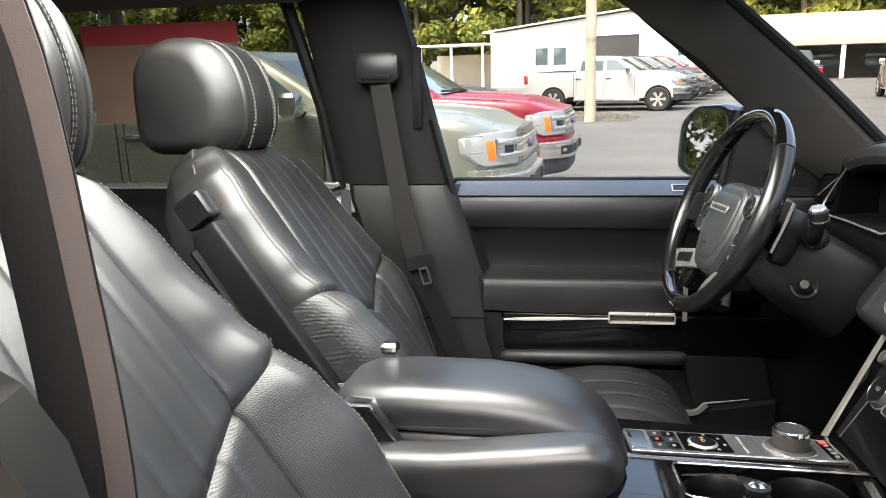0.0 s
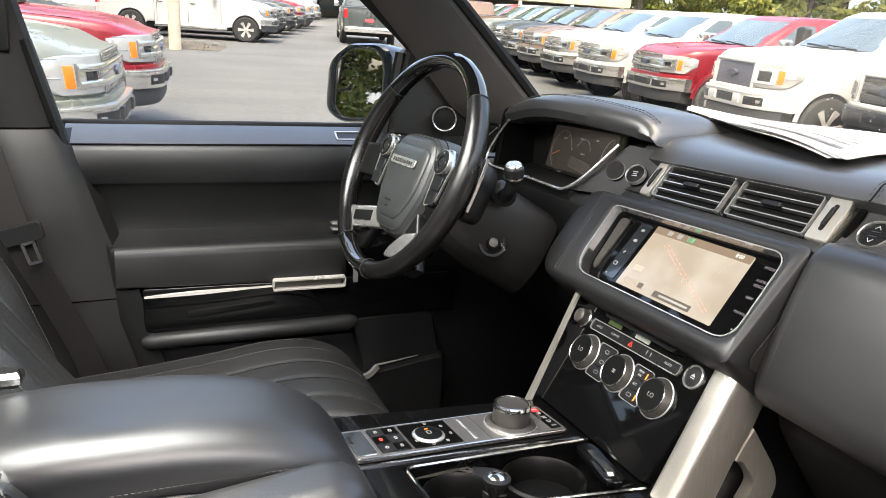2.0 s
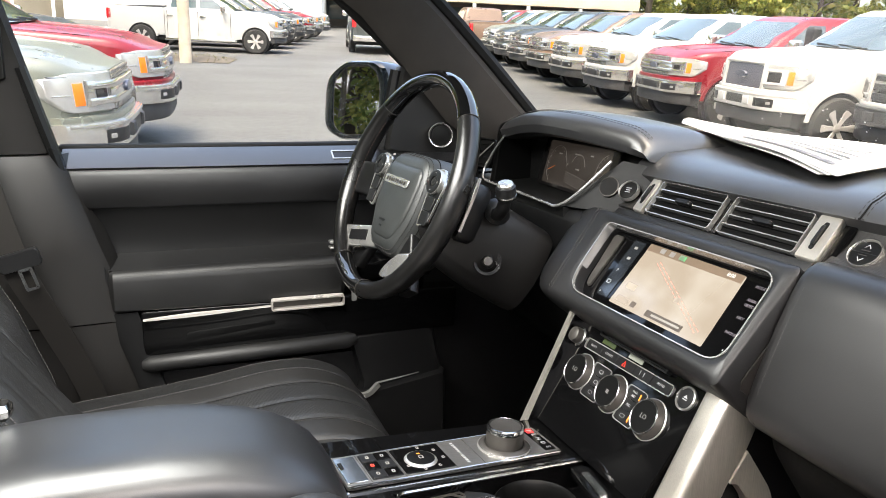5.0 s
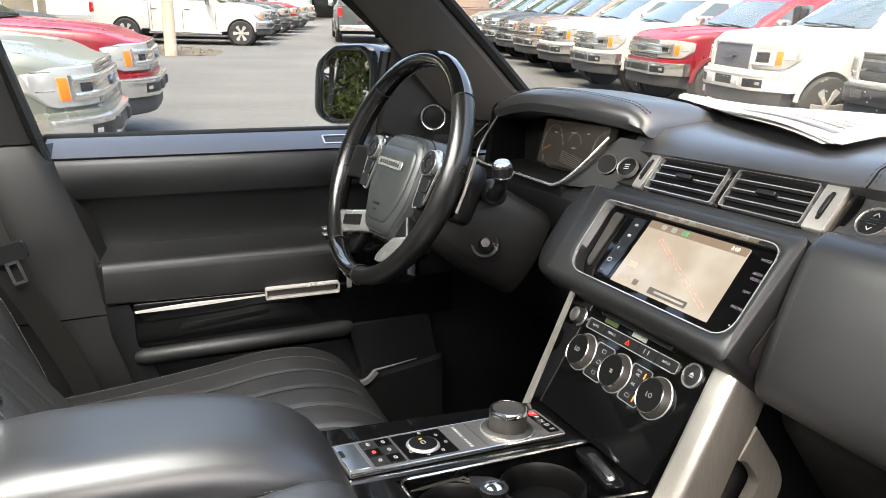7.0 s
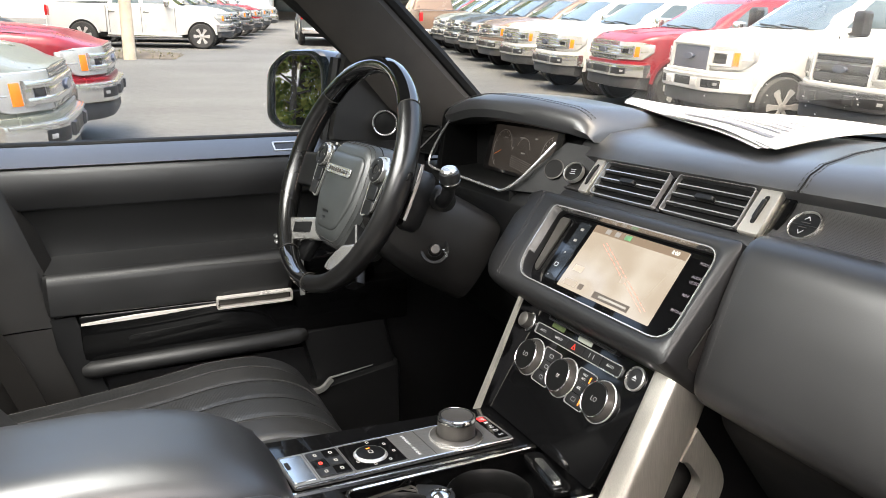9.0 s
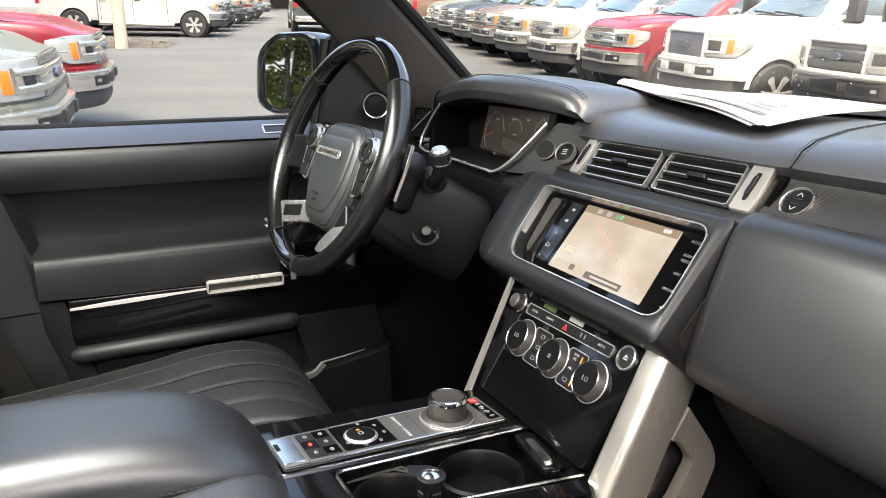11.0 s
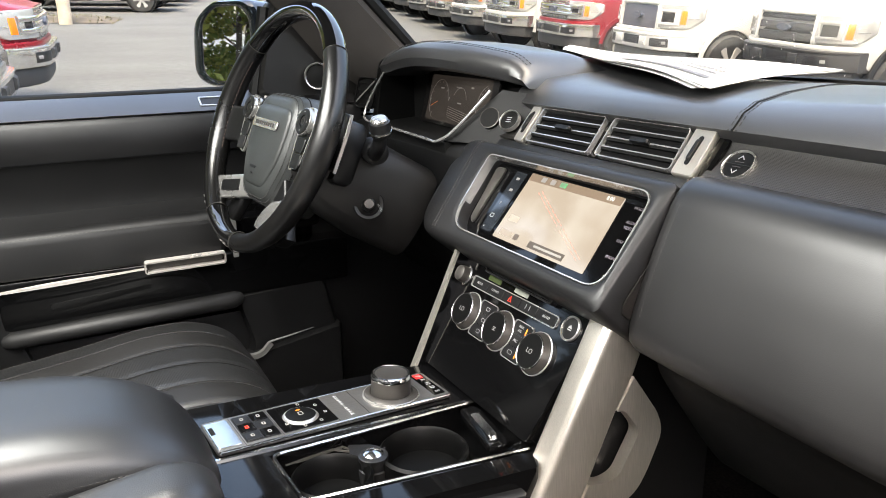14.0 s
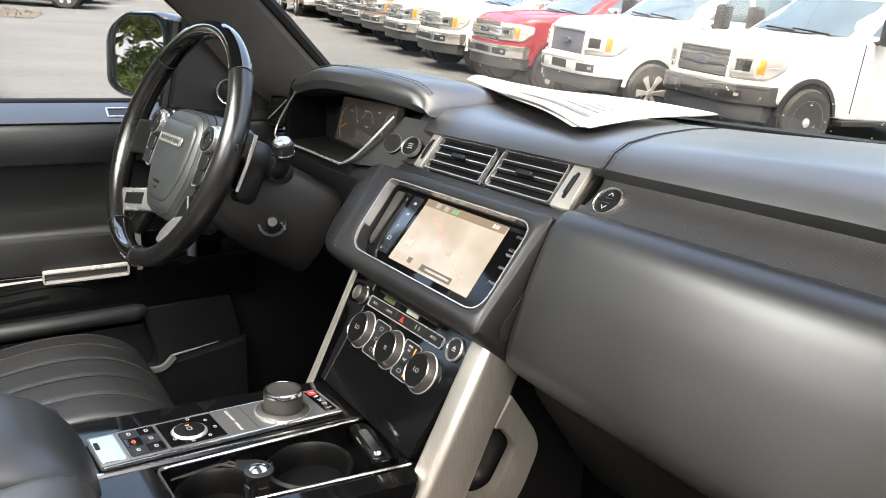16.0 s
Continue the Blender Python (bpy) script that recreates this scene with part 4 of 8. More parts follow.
        if e > 0:
            h -= 0.050 * (1 - math.sqrt(max(0, 1 - min(1, e) ** 2)))
        h -= 0.005 * math.exp(-((a - 0.145) / 0.004) ** 2)
        if a < 0.145:
            f = (x / 0.145 * 0.5 + 0.5) * 4
            m = abs(f - round(f)) * 0.0725
            h += 0.0030 * (1 - math.exp(-(m / 0.006) ** 2))
        h -= drop
        return Vector((cx + s * x, p.x + cdy + n.x * h, p.y + n.y * h))
    for nm, x0, x1, material, lb, nu in (("cushion_middle", -0.0725, 0.0725, PERFLAT, "perforated leather cushion middle", 28), ("cushion_panel", -0.145, -0.073, SEATHIDE, "smooth leather cushion panel", 16), ("cushion_panel", 0.073, 0.145, SEATHIDE, "smooth leather cushion panel", 16), ("cushion_bolster", -0.262, -0.1455, PERFLAT, "perforated leather cushion bolster", 24), ("cushion_bolster", 0.1455, 0.262, SEATHIDE, "padded leather cushion bolster", 24)):
        bm = bmesh.new()
        g = [[bm.verts.new(cushion(x0 + (x1 - x0) * min(1, max(0, i / nu)), k, 0.06 if i < 0 or i > nu else 0.0)) for i in range(-1, nu + 2)] for k in range(61)]
        for a, b in zip(g, g[1:]):
            for i in range(len(a) - 1):
                bm.faces.new((a[i], a[i + 1], b[i + 1], b[i]))
        b = part(nm, bm, material, t, lb)
        if nm == "cushion_bolster":
            e = 1 if x0 > 0 else -1
            for k in (0.238, 0.246):
                stitches([cushion(e * k, i) + Vector((0, 0, 0.001)) for i in range(4, 42)], b, 0.0072, 0.0011, mat("dim thread", (0.10, 0.096, 0.092), 0.8, vary=0.2))
    for x in (-0.145, -0.0725, 0.0, 0.0725, 0.145):
        part("cushion_seam", tube([cushion(x, i) + Vector((0, 0, 0.0004)) for i in range(3, 52)], 0.0011, 5), MATTE, t)
        if abs(x) > 0.05:
            stitches([cushion(x + 0.005 * (1 if x > 0 else -1), i) + Vector((0, 0, 0.0004)) for i in range(3, 50)], t, 0.0062, 0.0008, mat("dark thread", (0.050, 0.047, 0.045), 0.8))
    part("seat_base", block((cx - 0.255, -0.88 + cdy, 0.52), (cx + 0.255, -0.27 + cdy, 0.775), 0.03), SOFT, t, "black plastic seat base")
    for e in (-1, 1):
        part("seat_rail", block((cx + e * 0.2 - 0.02, -0.9, 0.502), (cx + e * 0.2 + 0.02, -0.15, 0.53), 0.004), SMOKE, t)
    return t


def rear_bench():
    t = thing("rear_bench", "black leather rear bench behind the front seats", "car seat")
    for x in (-0.36, 0.36):
        part("bench_back", prism(round_section([(-1.98, 0.80), (-1.80, 0.80), (-1.98, 1.33), (-2.12, 1.33)], 0.05), "x", x - 0.33, x + 0.33, 0.04), SEATHIDE, t)
        part("bench_cushion", block((x - 0.33, -1.95, 0.62), (x + 0.33, -1.42, 0.86), 0.05), SEATHIDE, t)
        part("bench_headrest", block((x - 0.14, -2.10, 1.32), (x + 0.14, -1.98, 1.52), 0.05), SEATHIDE, t)

# ---------- dashboard ----------


FACE = plane_at((0.0, -0.027, 1.072), (1, 0, 0), (0, 0.067, 0.081))


SEAM = [(0.190, 0.106, 1.23), (0.192, 0.130, 1.24), (0.181, 0.18, 1.25), (0.164, 0.235, 1.25), (0.136, 0.363, 1.25)]


def dashboard():
    t = thing("dashboard", "black leather dashboard with stitched pads and bright vents", "dashboard")
    # upper pad, the whole width, crowned in the middle
    sec = [(0.128, 1.195), (0.112, 1.205), (0.105, 1.220), (0.112, 1.234), (0.135, 1.243), (0.20, 1.249), (0.30, 1.252), (0.385, 1.249), (0.46, 1.236), (0.56, 1.205), (0.56, 1.15), (0.2, 1.15)]
    rows = []
    for x in np.linspace(-0.745, 0.745, 41):
        a = abs(x)
        drop = 0.018 * max(0, (a - 0.45) / 0.3) ** 2
        hump = 0.010 * math.exp(-((x - 0.45) / 0.22) ** 2) + 0.022 * math.exp(-((x + 0.40) / 0.22) ** 2)
        back = min(1, max(0, (-x - 0.225) / 0.03))   # set back behind the instrument recess
        rows.append([(x, y + back * max(0, 0.160 - y) - 0.10 * (a / 0.745) ** 3 * (1 if y > 0.3 else 0), z - drop + (hump if 0.12 < y < 0.5 and z > 1.2 else 0)) for y, z in smooth_sec(sec)])
    pad = rings(rows)
    tree = BVHTree.FromBMesh(pad)

    def on_pad(x, y):
        hit = tree.ray_cast(Vector((x, y, 1.5)), Vector((0, 0, -1)))[0]
        return hit if hit else Vector((x, y, 1.22))
    part("upper_pad", pad, DASHHIDE, t, "stitched black leather upper pad")
    seam = [on_pad(p.x, p.y) for p in smooth_path(SEAM, 40)]
    part("pad_seam", tube(seam, 0.0013, 6), MATTE, t)
    for side in (-0.005, 0.005):
        stitches([on_pad(p.x + side, p.y) + Vector((0, 0, 0.0002)) for p in seam], t, 0.007, 0.0008, mat("dark thread", (0.050, 0.047, 0.045), 0.8))
    # recessed pierced strip in which the vents sit, right and left of the middle
    for a, b in ((0.178, 0.742), (-0.235, -0.162)):
        def strip(u, v):
            x = a + (b - a) * u
            return (x, 0.118 - 0.040 * v + 0.008 * math.sin(v * math.pi), 1.213 - 0.042 * v)
        part("trim_strip", sheet(strip, 10, 6, 0.006), mat("pierced black trim", (0.021, 0.0195, 0.0185), 0.5, spec=0.5, grain=0.5, kind="holes", vary=0.1, stretch=(0.9, 0, 1.9)), t, "finely pierced black trim strip")
    # glovebox pad: full, rolling out towards the knees
    sec = [(0.095, 1.170), (0.074, 1.176), (0.058, 1.172), (0.044, 1.157), (0.022, 1.108), (0.003, 1.058), (-0.008, 1.022), (-0.008, 1.006), (0.002, 0.994), (0.030, 0.986), (0.10, 0.982), (0.16, 1.05)]
    rows = []
    for x in (0.178, 0.181, 0.188, 0.25, 0.35, 0.45, 0.55, 0.65, 0.72, 0.742, 0.748):
        k = 0.965 if x in (0.178, 0.748) else 0.99 if x == 0.181 else 1.0
        bow = 0.008 * math.sin((x - 0.178) / 0.57 * math.pi) - 0.05 * max(0, (x - 0.5) / 0.25) ** 2
        rows.append([(x, 0.09 + (y - 0.09) * k - bow * (1 if y < 0.07 else 0), 1.085 + (z - 1.085) * k) for y, z in smooth_sec(sec)])
    gp = part("glovebox_pad", rings(rows), PADHIDE, t, "padded leather upper glovebox lid")
    stitches([(0.192, y, z) for y, z in smooth_sec(sec)[6:34]], gp, 0.007, 0.0011, mat("dark thread", (0.050, 0.047, 0.045), 0.8))
    # lower glovebox and knee panels
    sec = [(0.030, 0.995), (0.036, 0.965), (0.060, 0.930), (0.113, 0.859), (0.145, 0.819), (0.165, 0.810), (0.32, 0.80), (0.36, 0.86), (0.20, 1.0)]
    part("lower_glovebox", prism(round_section(sec, 0.012, 4), "x", 0.176, 0.745, 0.01), SOFT, t, "soft black lower glovebox")
    sec = [(0.12, 1.158), (0.030, 1.154), (0.022, 1.12), (0.035, 1.05), (0.060, 0.97), (0.11, 0.88), (0.20, 0.80), (0.34, 0.78), (0.38, 1.0), (0.25, 1.15)]
    part("knee_panel", prism(round_section(sec, 0.03, 4), "x", -0.745, -0.235, 0.012), SOFT, t, "soft black driver's knee panel")
    # middle pad that carries the screen
    sec = [(0.10, 1.165), (0.078, 1.170), (0.070, 1.158), (0.0585, 1.140), (-0.0095, 1.058), (-0.020, 1.046), (-0.022, 1.036), (-0.016, 1.028), (0.02, 1.022), (0.12, 1.03)]
    rows = []
    for x, k in ((-0.250, 0.80), (-0.247, 0.90), (-0.238, 0.965), (-0.225, 0.99), (-0.205, 1.0), (-0.15, 1.0), (0.0, 1.0), (0.10, 1.0), (0.160, 1.0), (0.170, 0.992), (0.175, 0.97)):
        rows.append([(x, 0.10 + (y - 0.10) * k, 1.09 + (z - 1.09) * k) for y, z in smooth_sec(sec)])
    mp = part("middle_pad", rings(rows), LEATHER, t, "leather-wrapped middle pad")
    stitches([(-0.212, y - 0.001, z + 0.0005) for y, z in smooth_sec(sec)[4:32]], mp, 0.007, 0.0011, mat("dark thread", (0.050, 0.047, 0.045), 0.8))
    stitches([(0.166, y - 0.0006, z + 0.0008) for y, z in smooth_sec(sec)[3:33]], mp, 0.006, 0.0011, mat("brown thread", (0.10, 0.07, 0.06), 0.8))
    part("pad_groove", rings([[(0.1765 + e, 0.10 + (y - 0.10) * 0.95, 1.09 + (z - 1.09) * 0.95) for y, z in smooth_sec(sec)] for e in (0, 0.0018)]), mat("brown-black edge", (0.012, 0.010, 0.009), 0.5), t)
    outer = round_section([(-0.268, -0.037), (0.1755, -0.037), (0.1755, 0.127), (-0.292, 0.127)], [0.050, 0.012, 0.012, 0.050], 7)
    inner = round_section([(-0.161, -0.012), (0.164, -0.012), (0.156, 0.107), (-0.174, 0.104)], [0.040, 0.030, 0.022, 0.012], 7)
    rows = []
    for q, h in ((0.0, -0.024), (0.0, -0.002), (0.04, 0.0005), (0.12, 0.0020), (0.45, 0.0030), (0.70, 0.0008), (0.86, -0.0060), (0.95, -0.0140), (1.0, -0.0260), (1.01, -0.045), (0.97, -0.075)):
        rows.append([FACE @ Vector((*Vector(a).lerp(Vector(b), q), h if h > 0 or q > 0.96 or q == 0 else h * (1 - 0.75 * min(1, max(0, (b[0] - 0.13) / 0.04))))) for a, b in zip(inner, outer)])
    fr = part("screen_frame", rings(rows, cap=False), FORMHIDE, t, "soft leather form round the screen")
    # double seam down the driver's end of the form
    for off in (0.0, 0.007):
        seam = []
        for v in np.linspace(-0.030, 0.122, 40):
            x = -0.196 - 0.16 * (v + 0.03) + off
            q = (x + 0.172 + 0.10 * v) / (-0.268 - 0.146 * (v + 0.037) + 0.172 + 0.10 * v)
            q2 = max(0, (v - 0.107) / 0.020, (-0.009 - v) / 0.028)
            q = max(q, q2)
            h = np.interp(q, [0.12, 0.45, 0.70, 0.86, 0.95, 1.0], [0.0020, 0.0030, 0.0008, -0.0060, -0.0140, -0.026])
            seam.append(FACE @ Vector((x, v, h + 0.0004)))
        stitches(seam, fr, 0.0062, 0.0010, mat("dark thread", (0.050, 0.047, 0.045), 0.8))
    # black slot under the papers: speaker grille
    part("defrost_grille", block((-0.10, 0.44, 1.246), (0.30, 0.475, 1.250), 0.002), MATTE, t)
    return t


WELLBLACK = mat("dull black well", (0.003, 0.003, 0.003), 0.5, vary=0.2, spec=0.15)


def smooth_sec(sec, n=44):
    """A closed outline with soft corners, resampled to n points, starting at its first."""
    o = round_section(sec, 0.012, 3)
    ln = [0.0]
    for i in range(len(o)):
        ln.append(ln[-1] + (o[(i + 1) % len(o)] - o[i]).length)
    out = []
    for k in range(n):
        d = ln[-1] * k / n
        i = max(j for j in range(len(o)) if ln[j] <= d)
        f = (d - ln[i]) / max(1e-9, ln[i + 1] - ln[i])
        out.append(o[i].lerp(o[(i + 1) % len(o)], f))
    return out




def touch_screen():
    t = thing("touch_screen", "lit navigation touchscreen in a satin silver surround", "screen")
    o = round_section([(-0.170, -0.010), (0.158, -0.010), (0.150, 0.111), (-0.182, 0.108)], [0.040, 0.030, 0.022, 0.012], 7)
    seat = FACE @ pose(0.007, -0.003, 0)
    part("surround", frame_ring(o, 0.0017, -0.012, 0.0024, seat), BRIGHT, t, "satin silver screen surround")
    part("lacquer_face", slab(o, -0.026, -0.0205, seat), PIANO, t, "gloss black screen face")
    part("silver_cheek", slab(round_section([(-0.162, 0.014), (-0.150, 0.008), (-0.152, 0.100), (-0.176, 0.100)], 0.006), -0.0205, -0.017, seat, 0.002), SMOKE, t, "dark satin cheek")
    scr = seat @ pose(0, 0, -0.0203)
    glassp = part("display", slab(round_section([(-0.094, 0.004), (0.098, 0.004), (0.091, 0.104), (-0.094, 0.104)], 0.002, 3), 0, 0.0006, scr), MAP, t, "lit cream-coloured road map")
    part("status_bar", slab(oblong(0.184, 0.011, 0.001, 2, -0.002, 0.0985), 0.0007, 0.0011, scr), mat("status bar", (0.115, 0.085, 0.062), 0.2, emit=0.20), glassp)
    lettering("8:00", 0.0078, scr @ pose(0.070, 0.0985, 0.0014), mat("lit white legend", (0.5, 0.5, 0.48), 0.4, emit=0.12), glassp)
    part("green_badge", slab(oblong(0.012, 0.007, 0.001, 2, -0.020, 0.0985), 0.0012, 0.0016, scr), mat("lit green badge", (0.08, 0.32, 0.13), 0.4, emit=0.08), glassp)
    for k in range(3):
        part("status_icon", slab(oblong(0.010, 0.007, 0.001, 2, -0.062 + 0.02 * k, 0.0985), 0.0012, 0.0016, scr), mat("dim icon", (0.20, 0.19, 0.18), 0.4, emit=0.08), glassp)
    road = mat("map road", (0.42, 0.14, 0.11), 0.4, emit=0.25)
    bm = bmesh.new()
    for a, b in (((-0.058, 0.080), (0.080, 0.014)), ((-0.053, 0.083), (0.085, 0.017))):
        for k in range(14):
            p, q = Vector(a).lerp(Vector(b), k / 14), Vector(a).lerp(Vector(b), (k + 0.65) / 14)
            ribbon([scr @ Vector((*p, 0.0009)), scr @ Vector((*q, 0.0009))], (1, 0, 0), 0.0009, 0.0002, bm)
    tagged(part("map_linework", bm, road, glassp, "thin red road lines"), kind="stuff")
    for x, y, w, h, c in ((-0.072, 0.036, 0.020, 0.009, (0.50, 0.44, 0.36)), (-0.070, 0.014, 0.026, 0.008, (0.42, 0.36, 0.30)), (-0.046, 0.014, 0.010, 0.008, (0.16, 0.13, 0.11)), (0.020, 0.012, 0.072, 0.009, (0.12, 0.10, 0.085)), (0.018, 0.044, 0.010, 0.008, (0.42, 0.42, 0.40))):
        part("map_field", slab(oblong(w, h, 0.001, 2, x, y), 0.0008, 0.0012, scr), mat("map field %.2f" % c[0], (c[0] * 0.3, c[1] * 0.3, c[2] * 0.3), 0.3, emit=0.45), glassp)
    part("address_bar", slab(oblong(0.056, 0.003, 0.0005, 2, 0.024, 0.012), 0.0013, 0.0016, scr), mat("lit grey bar", (0.2, 0.19, 0.17), 0.4, emit=0.12), glassp)
    for txt, x, y, sz in (("MODE", 0.120, 0.088, 0.0054), ("AUDIO", 0.122, 0.070, 0.0054), ("VIDEO", 0.122, 0.063, 0.0054), ("NAV", 0.122, 0.046, 0.0054), ("PHONE", 0.124, 0.025, 0.0054)):
        lettering(txt, sz, scr @ pose(x - 0.001, y + 0.008, 0.0004), mat("pinkish key legend", (0.17, 0.145, 0.165), 0.5, vary=0.05), t)
    part("sensor_dot", lathe([(0.0012, 0), (0.0008, 0.0004)], 8, None, scr @ pose(0.128, 0.012, 0)), WHITEINK, t)
    part("reflective_strip", slab(oblong(0.026, 0.094, 0.002, 2, -0.116, 0.054), 0.0, 0.0008, scr), mat("blue-black touch strip", (0.02, 0.023, 0.027), 0.10, coat=0.5), t)
    lettering("P", 0.006, scr @ pose(-0.120, 0.050, 0.0012), WHITEINK, t)
    part("camera_icon", frame_ring(oblong(0.008, 0.006, 0.001, 2, -0.121, 0.030), 0.0008, 0.0010, 0.0014, scr), WHITEINK, t)
    for y in (0.090, 0.072):
        part("key_icon", slab(oblong(0.007, 0.004, 0.001, 2, -0.116, y), 0.0010, 0.0014, scr), mat("dim icon", (0.35, 0.33, 0.30), 0.4), t)
    part("key_dot", lathe([(0.001, 0), (0.0006, 0.0004)], 8, None, scr @ pose(-0.124, 0.012, 0.001)), WHITEINK, t)


VENT = plane_at((0.0, 0.080, 1.1735), (1, 0, 0), (0, 0.030, 0.037))


def air_vents():
    t = thing("air_vents", "pair of middle air vents with silver frames and slats", "air vent")
    part("vent_panel", slab(oblong(0.352, 0.066, 0.004, 2, 0.008, 0.026), -0.012, -0.004, VENT), PIANO, t, "gloss black vent surround")
    for x0, x1 in ((-0.146, -0.006), (0.006, 0.137)):
        skew = 0.004
        o = round_section([(x0 + skew * 0.5, -0.003), (x1, -0.003), (x1 - skew, 0.052), (x0 - skew * 0.2, 0.052)], 0.006, 4)
        v = part("vent_frame", frame_ring(o, 0.0015, -0.006, 0.0035, VENT), BRIGHT, t, "satin silver vent frame")
        part("vent_cavity", slab(o, -0.0039, -0.0034, VENT), WELLBLACK, v)
        for k in range(3):
            y = 0.010 + 0.0135 * k
            sl = part("slat", slab(round_section([(x0 + 0.004, y - 0.0022), (x1 - 0.004, y - 0.0022), (x1 - 0.004, y + 0.0022), (x0 + 0.004, y + 0.0022)], 0.001), -0.0025, 0.0005, VENT, 0.0006), MATTE, v, "black vent slat")
            part("slat_edge", slab(round_section([(x0 + 0.004, y + 0.0006), (x1 - 0.004, y + 0.0006), (x1 - 0.004, y + 0.0021), (x0 + 0.004, y + 0.0021)], 0.0003), 0.0006, 0.0026, VENT, 0.0004), BRIGHT, sl, "silver slat edge")
        xm = (x0 + x1) / 2
        part("vent_tab", slab(oblong(0.030, 0.0062, 0.002, 3, xm, 0.0245), 0.0005, 0.009, VENT, 0.0015), HARD, v, "slim vent tab")
    for x, w in ((-0.160, 0.020), (0.156, 0.030)):
        ch = part("silver_cheek", slab(round_section([(x - w / 2, -0.006), (x + w / 2, -0.006), (x + w / 2 - 0.002, 0.055), (x - w / 2 - 0.002, 0.055)], 0.003), -0.006, 0.004, VENT, 0.0015), ALUV, t, "satin silver cheek piece")
        part("thumb_slot", slab(oblong(0.006, 0.036, 0.003, 4, x - 0.001, 0.025), 0.0035, 0.0047, VENT), MATTE, ch)
        part("thumb_wheel", slab(oblong(0.0045, 0.026, 0.002, 4, x - 0.001, 0.025), 0.0045, 0.0075, VENT, 0.001), HARD, ch)


def round_button(name, label, m, r, glyphs):
    t = thing(name, label, "button")
    part("bezel", hoop([(r * 0.89, -0.006), (r, -0.006), (r, 0.0005), (r * 0.96, 0.0020), (r * 0.91, 0.001), (r * 0.89, -0.001)], 32, None, m), SATIN, t, "satin silver ring")
    part("cap", lathe([(r * 0.895, -0.005), (r * 0.895, -0.001), (r * 0.6, 0.0002), (r * 0.05, 0.0006)], 28, None, m), WELLBLACK, t)
    if len(glyphs) == 2:
        part("split_line", slab(oblong(r * 1.7, 0.0006, 0.0002, 2), 0.0004, 0.0009, m), HARD, t)
        for y in (-0.003, 0.003):
            part("level_mark", slab(oblong(r * 0.6, 0.0008, 0.0003, 2, 0, y), 0.0006, 0.0010, m), SMOKE, t)
    for o in glyphs:
        part("glyph", slab(o, 0.0006, 0.0012, m), WHITEINK, t)


def bars(n, w, h, gap):
    return [oblong(w * (1 - 0.2 * (k % 2)), h, h * 0.3, 2, 0, (k - (n - 1) / 2) * gap) for k in range(n)]


def chevron(y, d):
    return [(-0.0035, y), (0, y + d), (0.0035, y), (0.0035, y - 0.0012), (0, y + d - 0.0014), (-0.0035, y - 0.0012)][::1 if d < 0 else -1]


CLIM = plane_at((0.0, -0.093, 0.88), (1, 0, 0), (0, 0.09, 0.15))


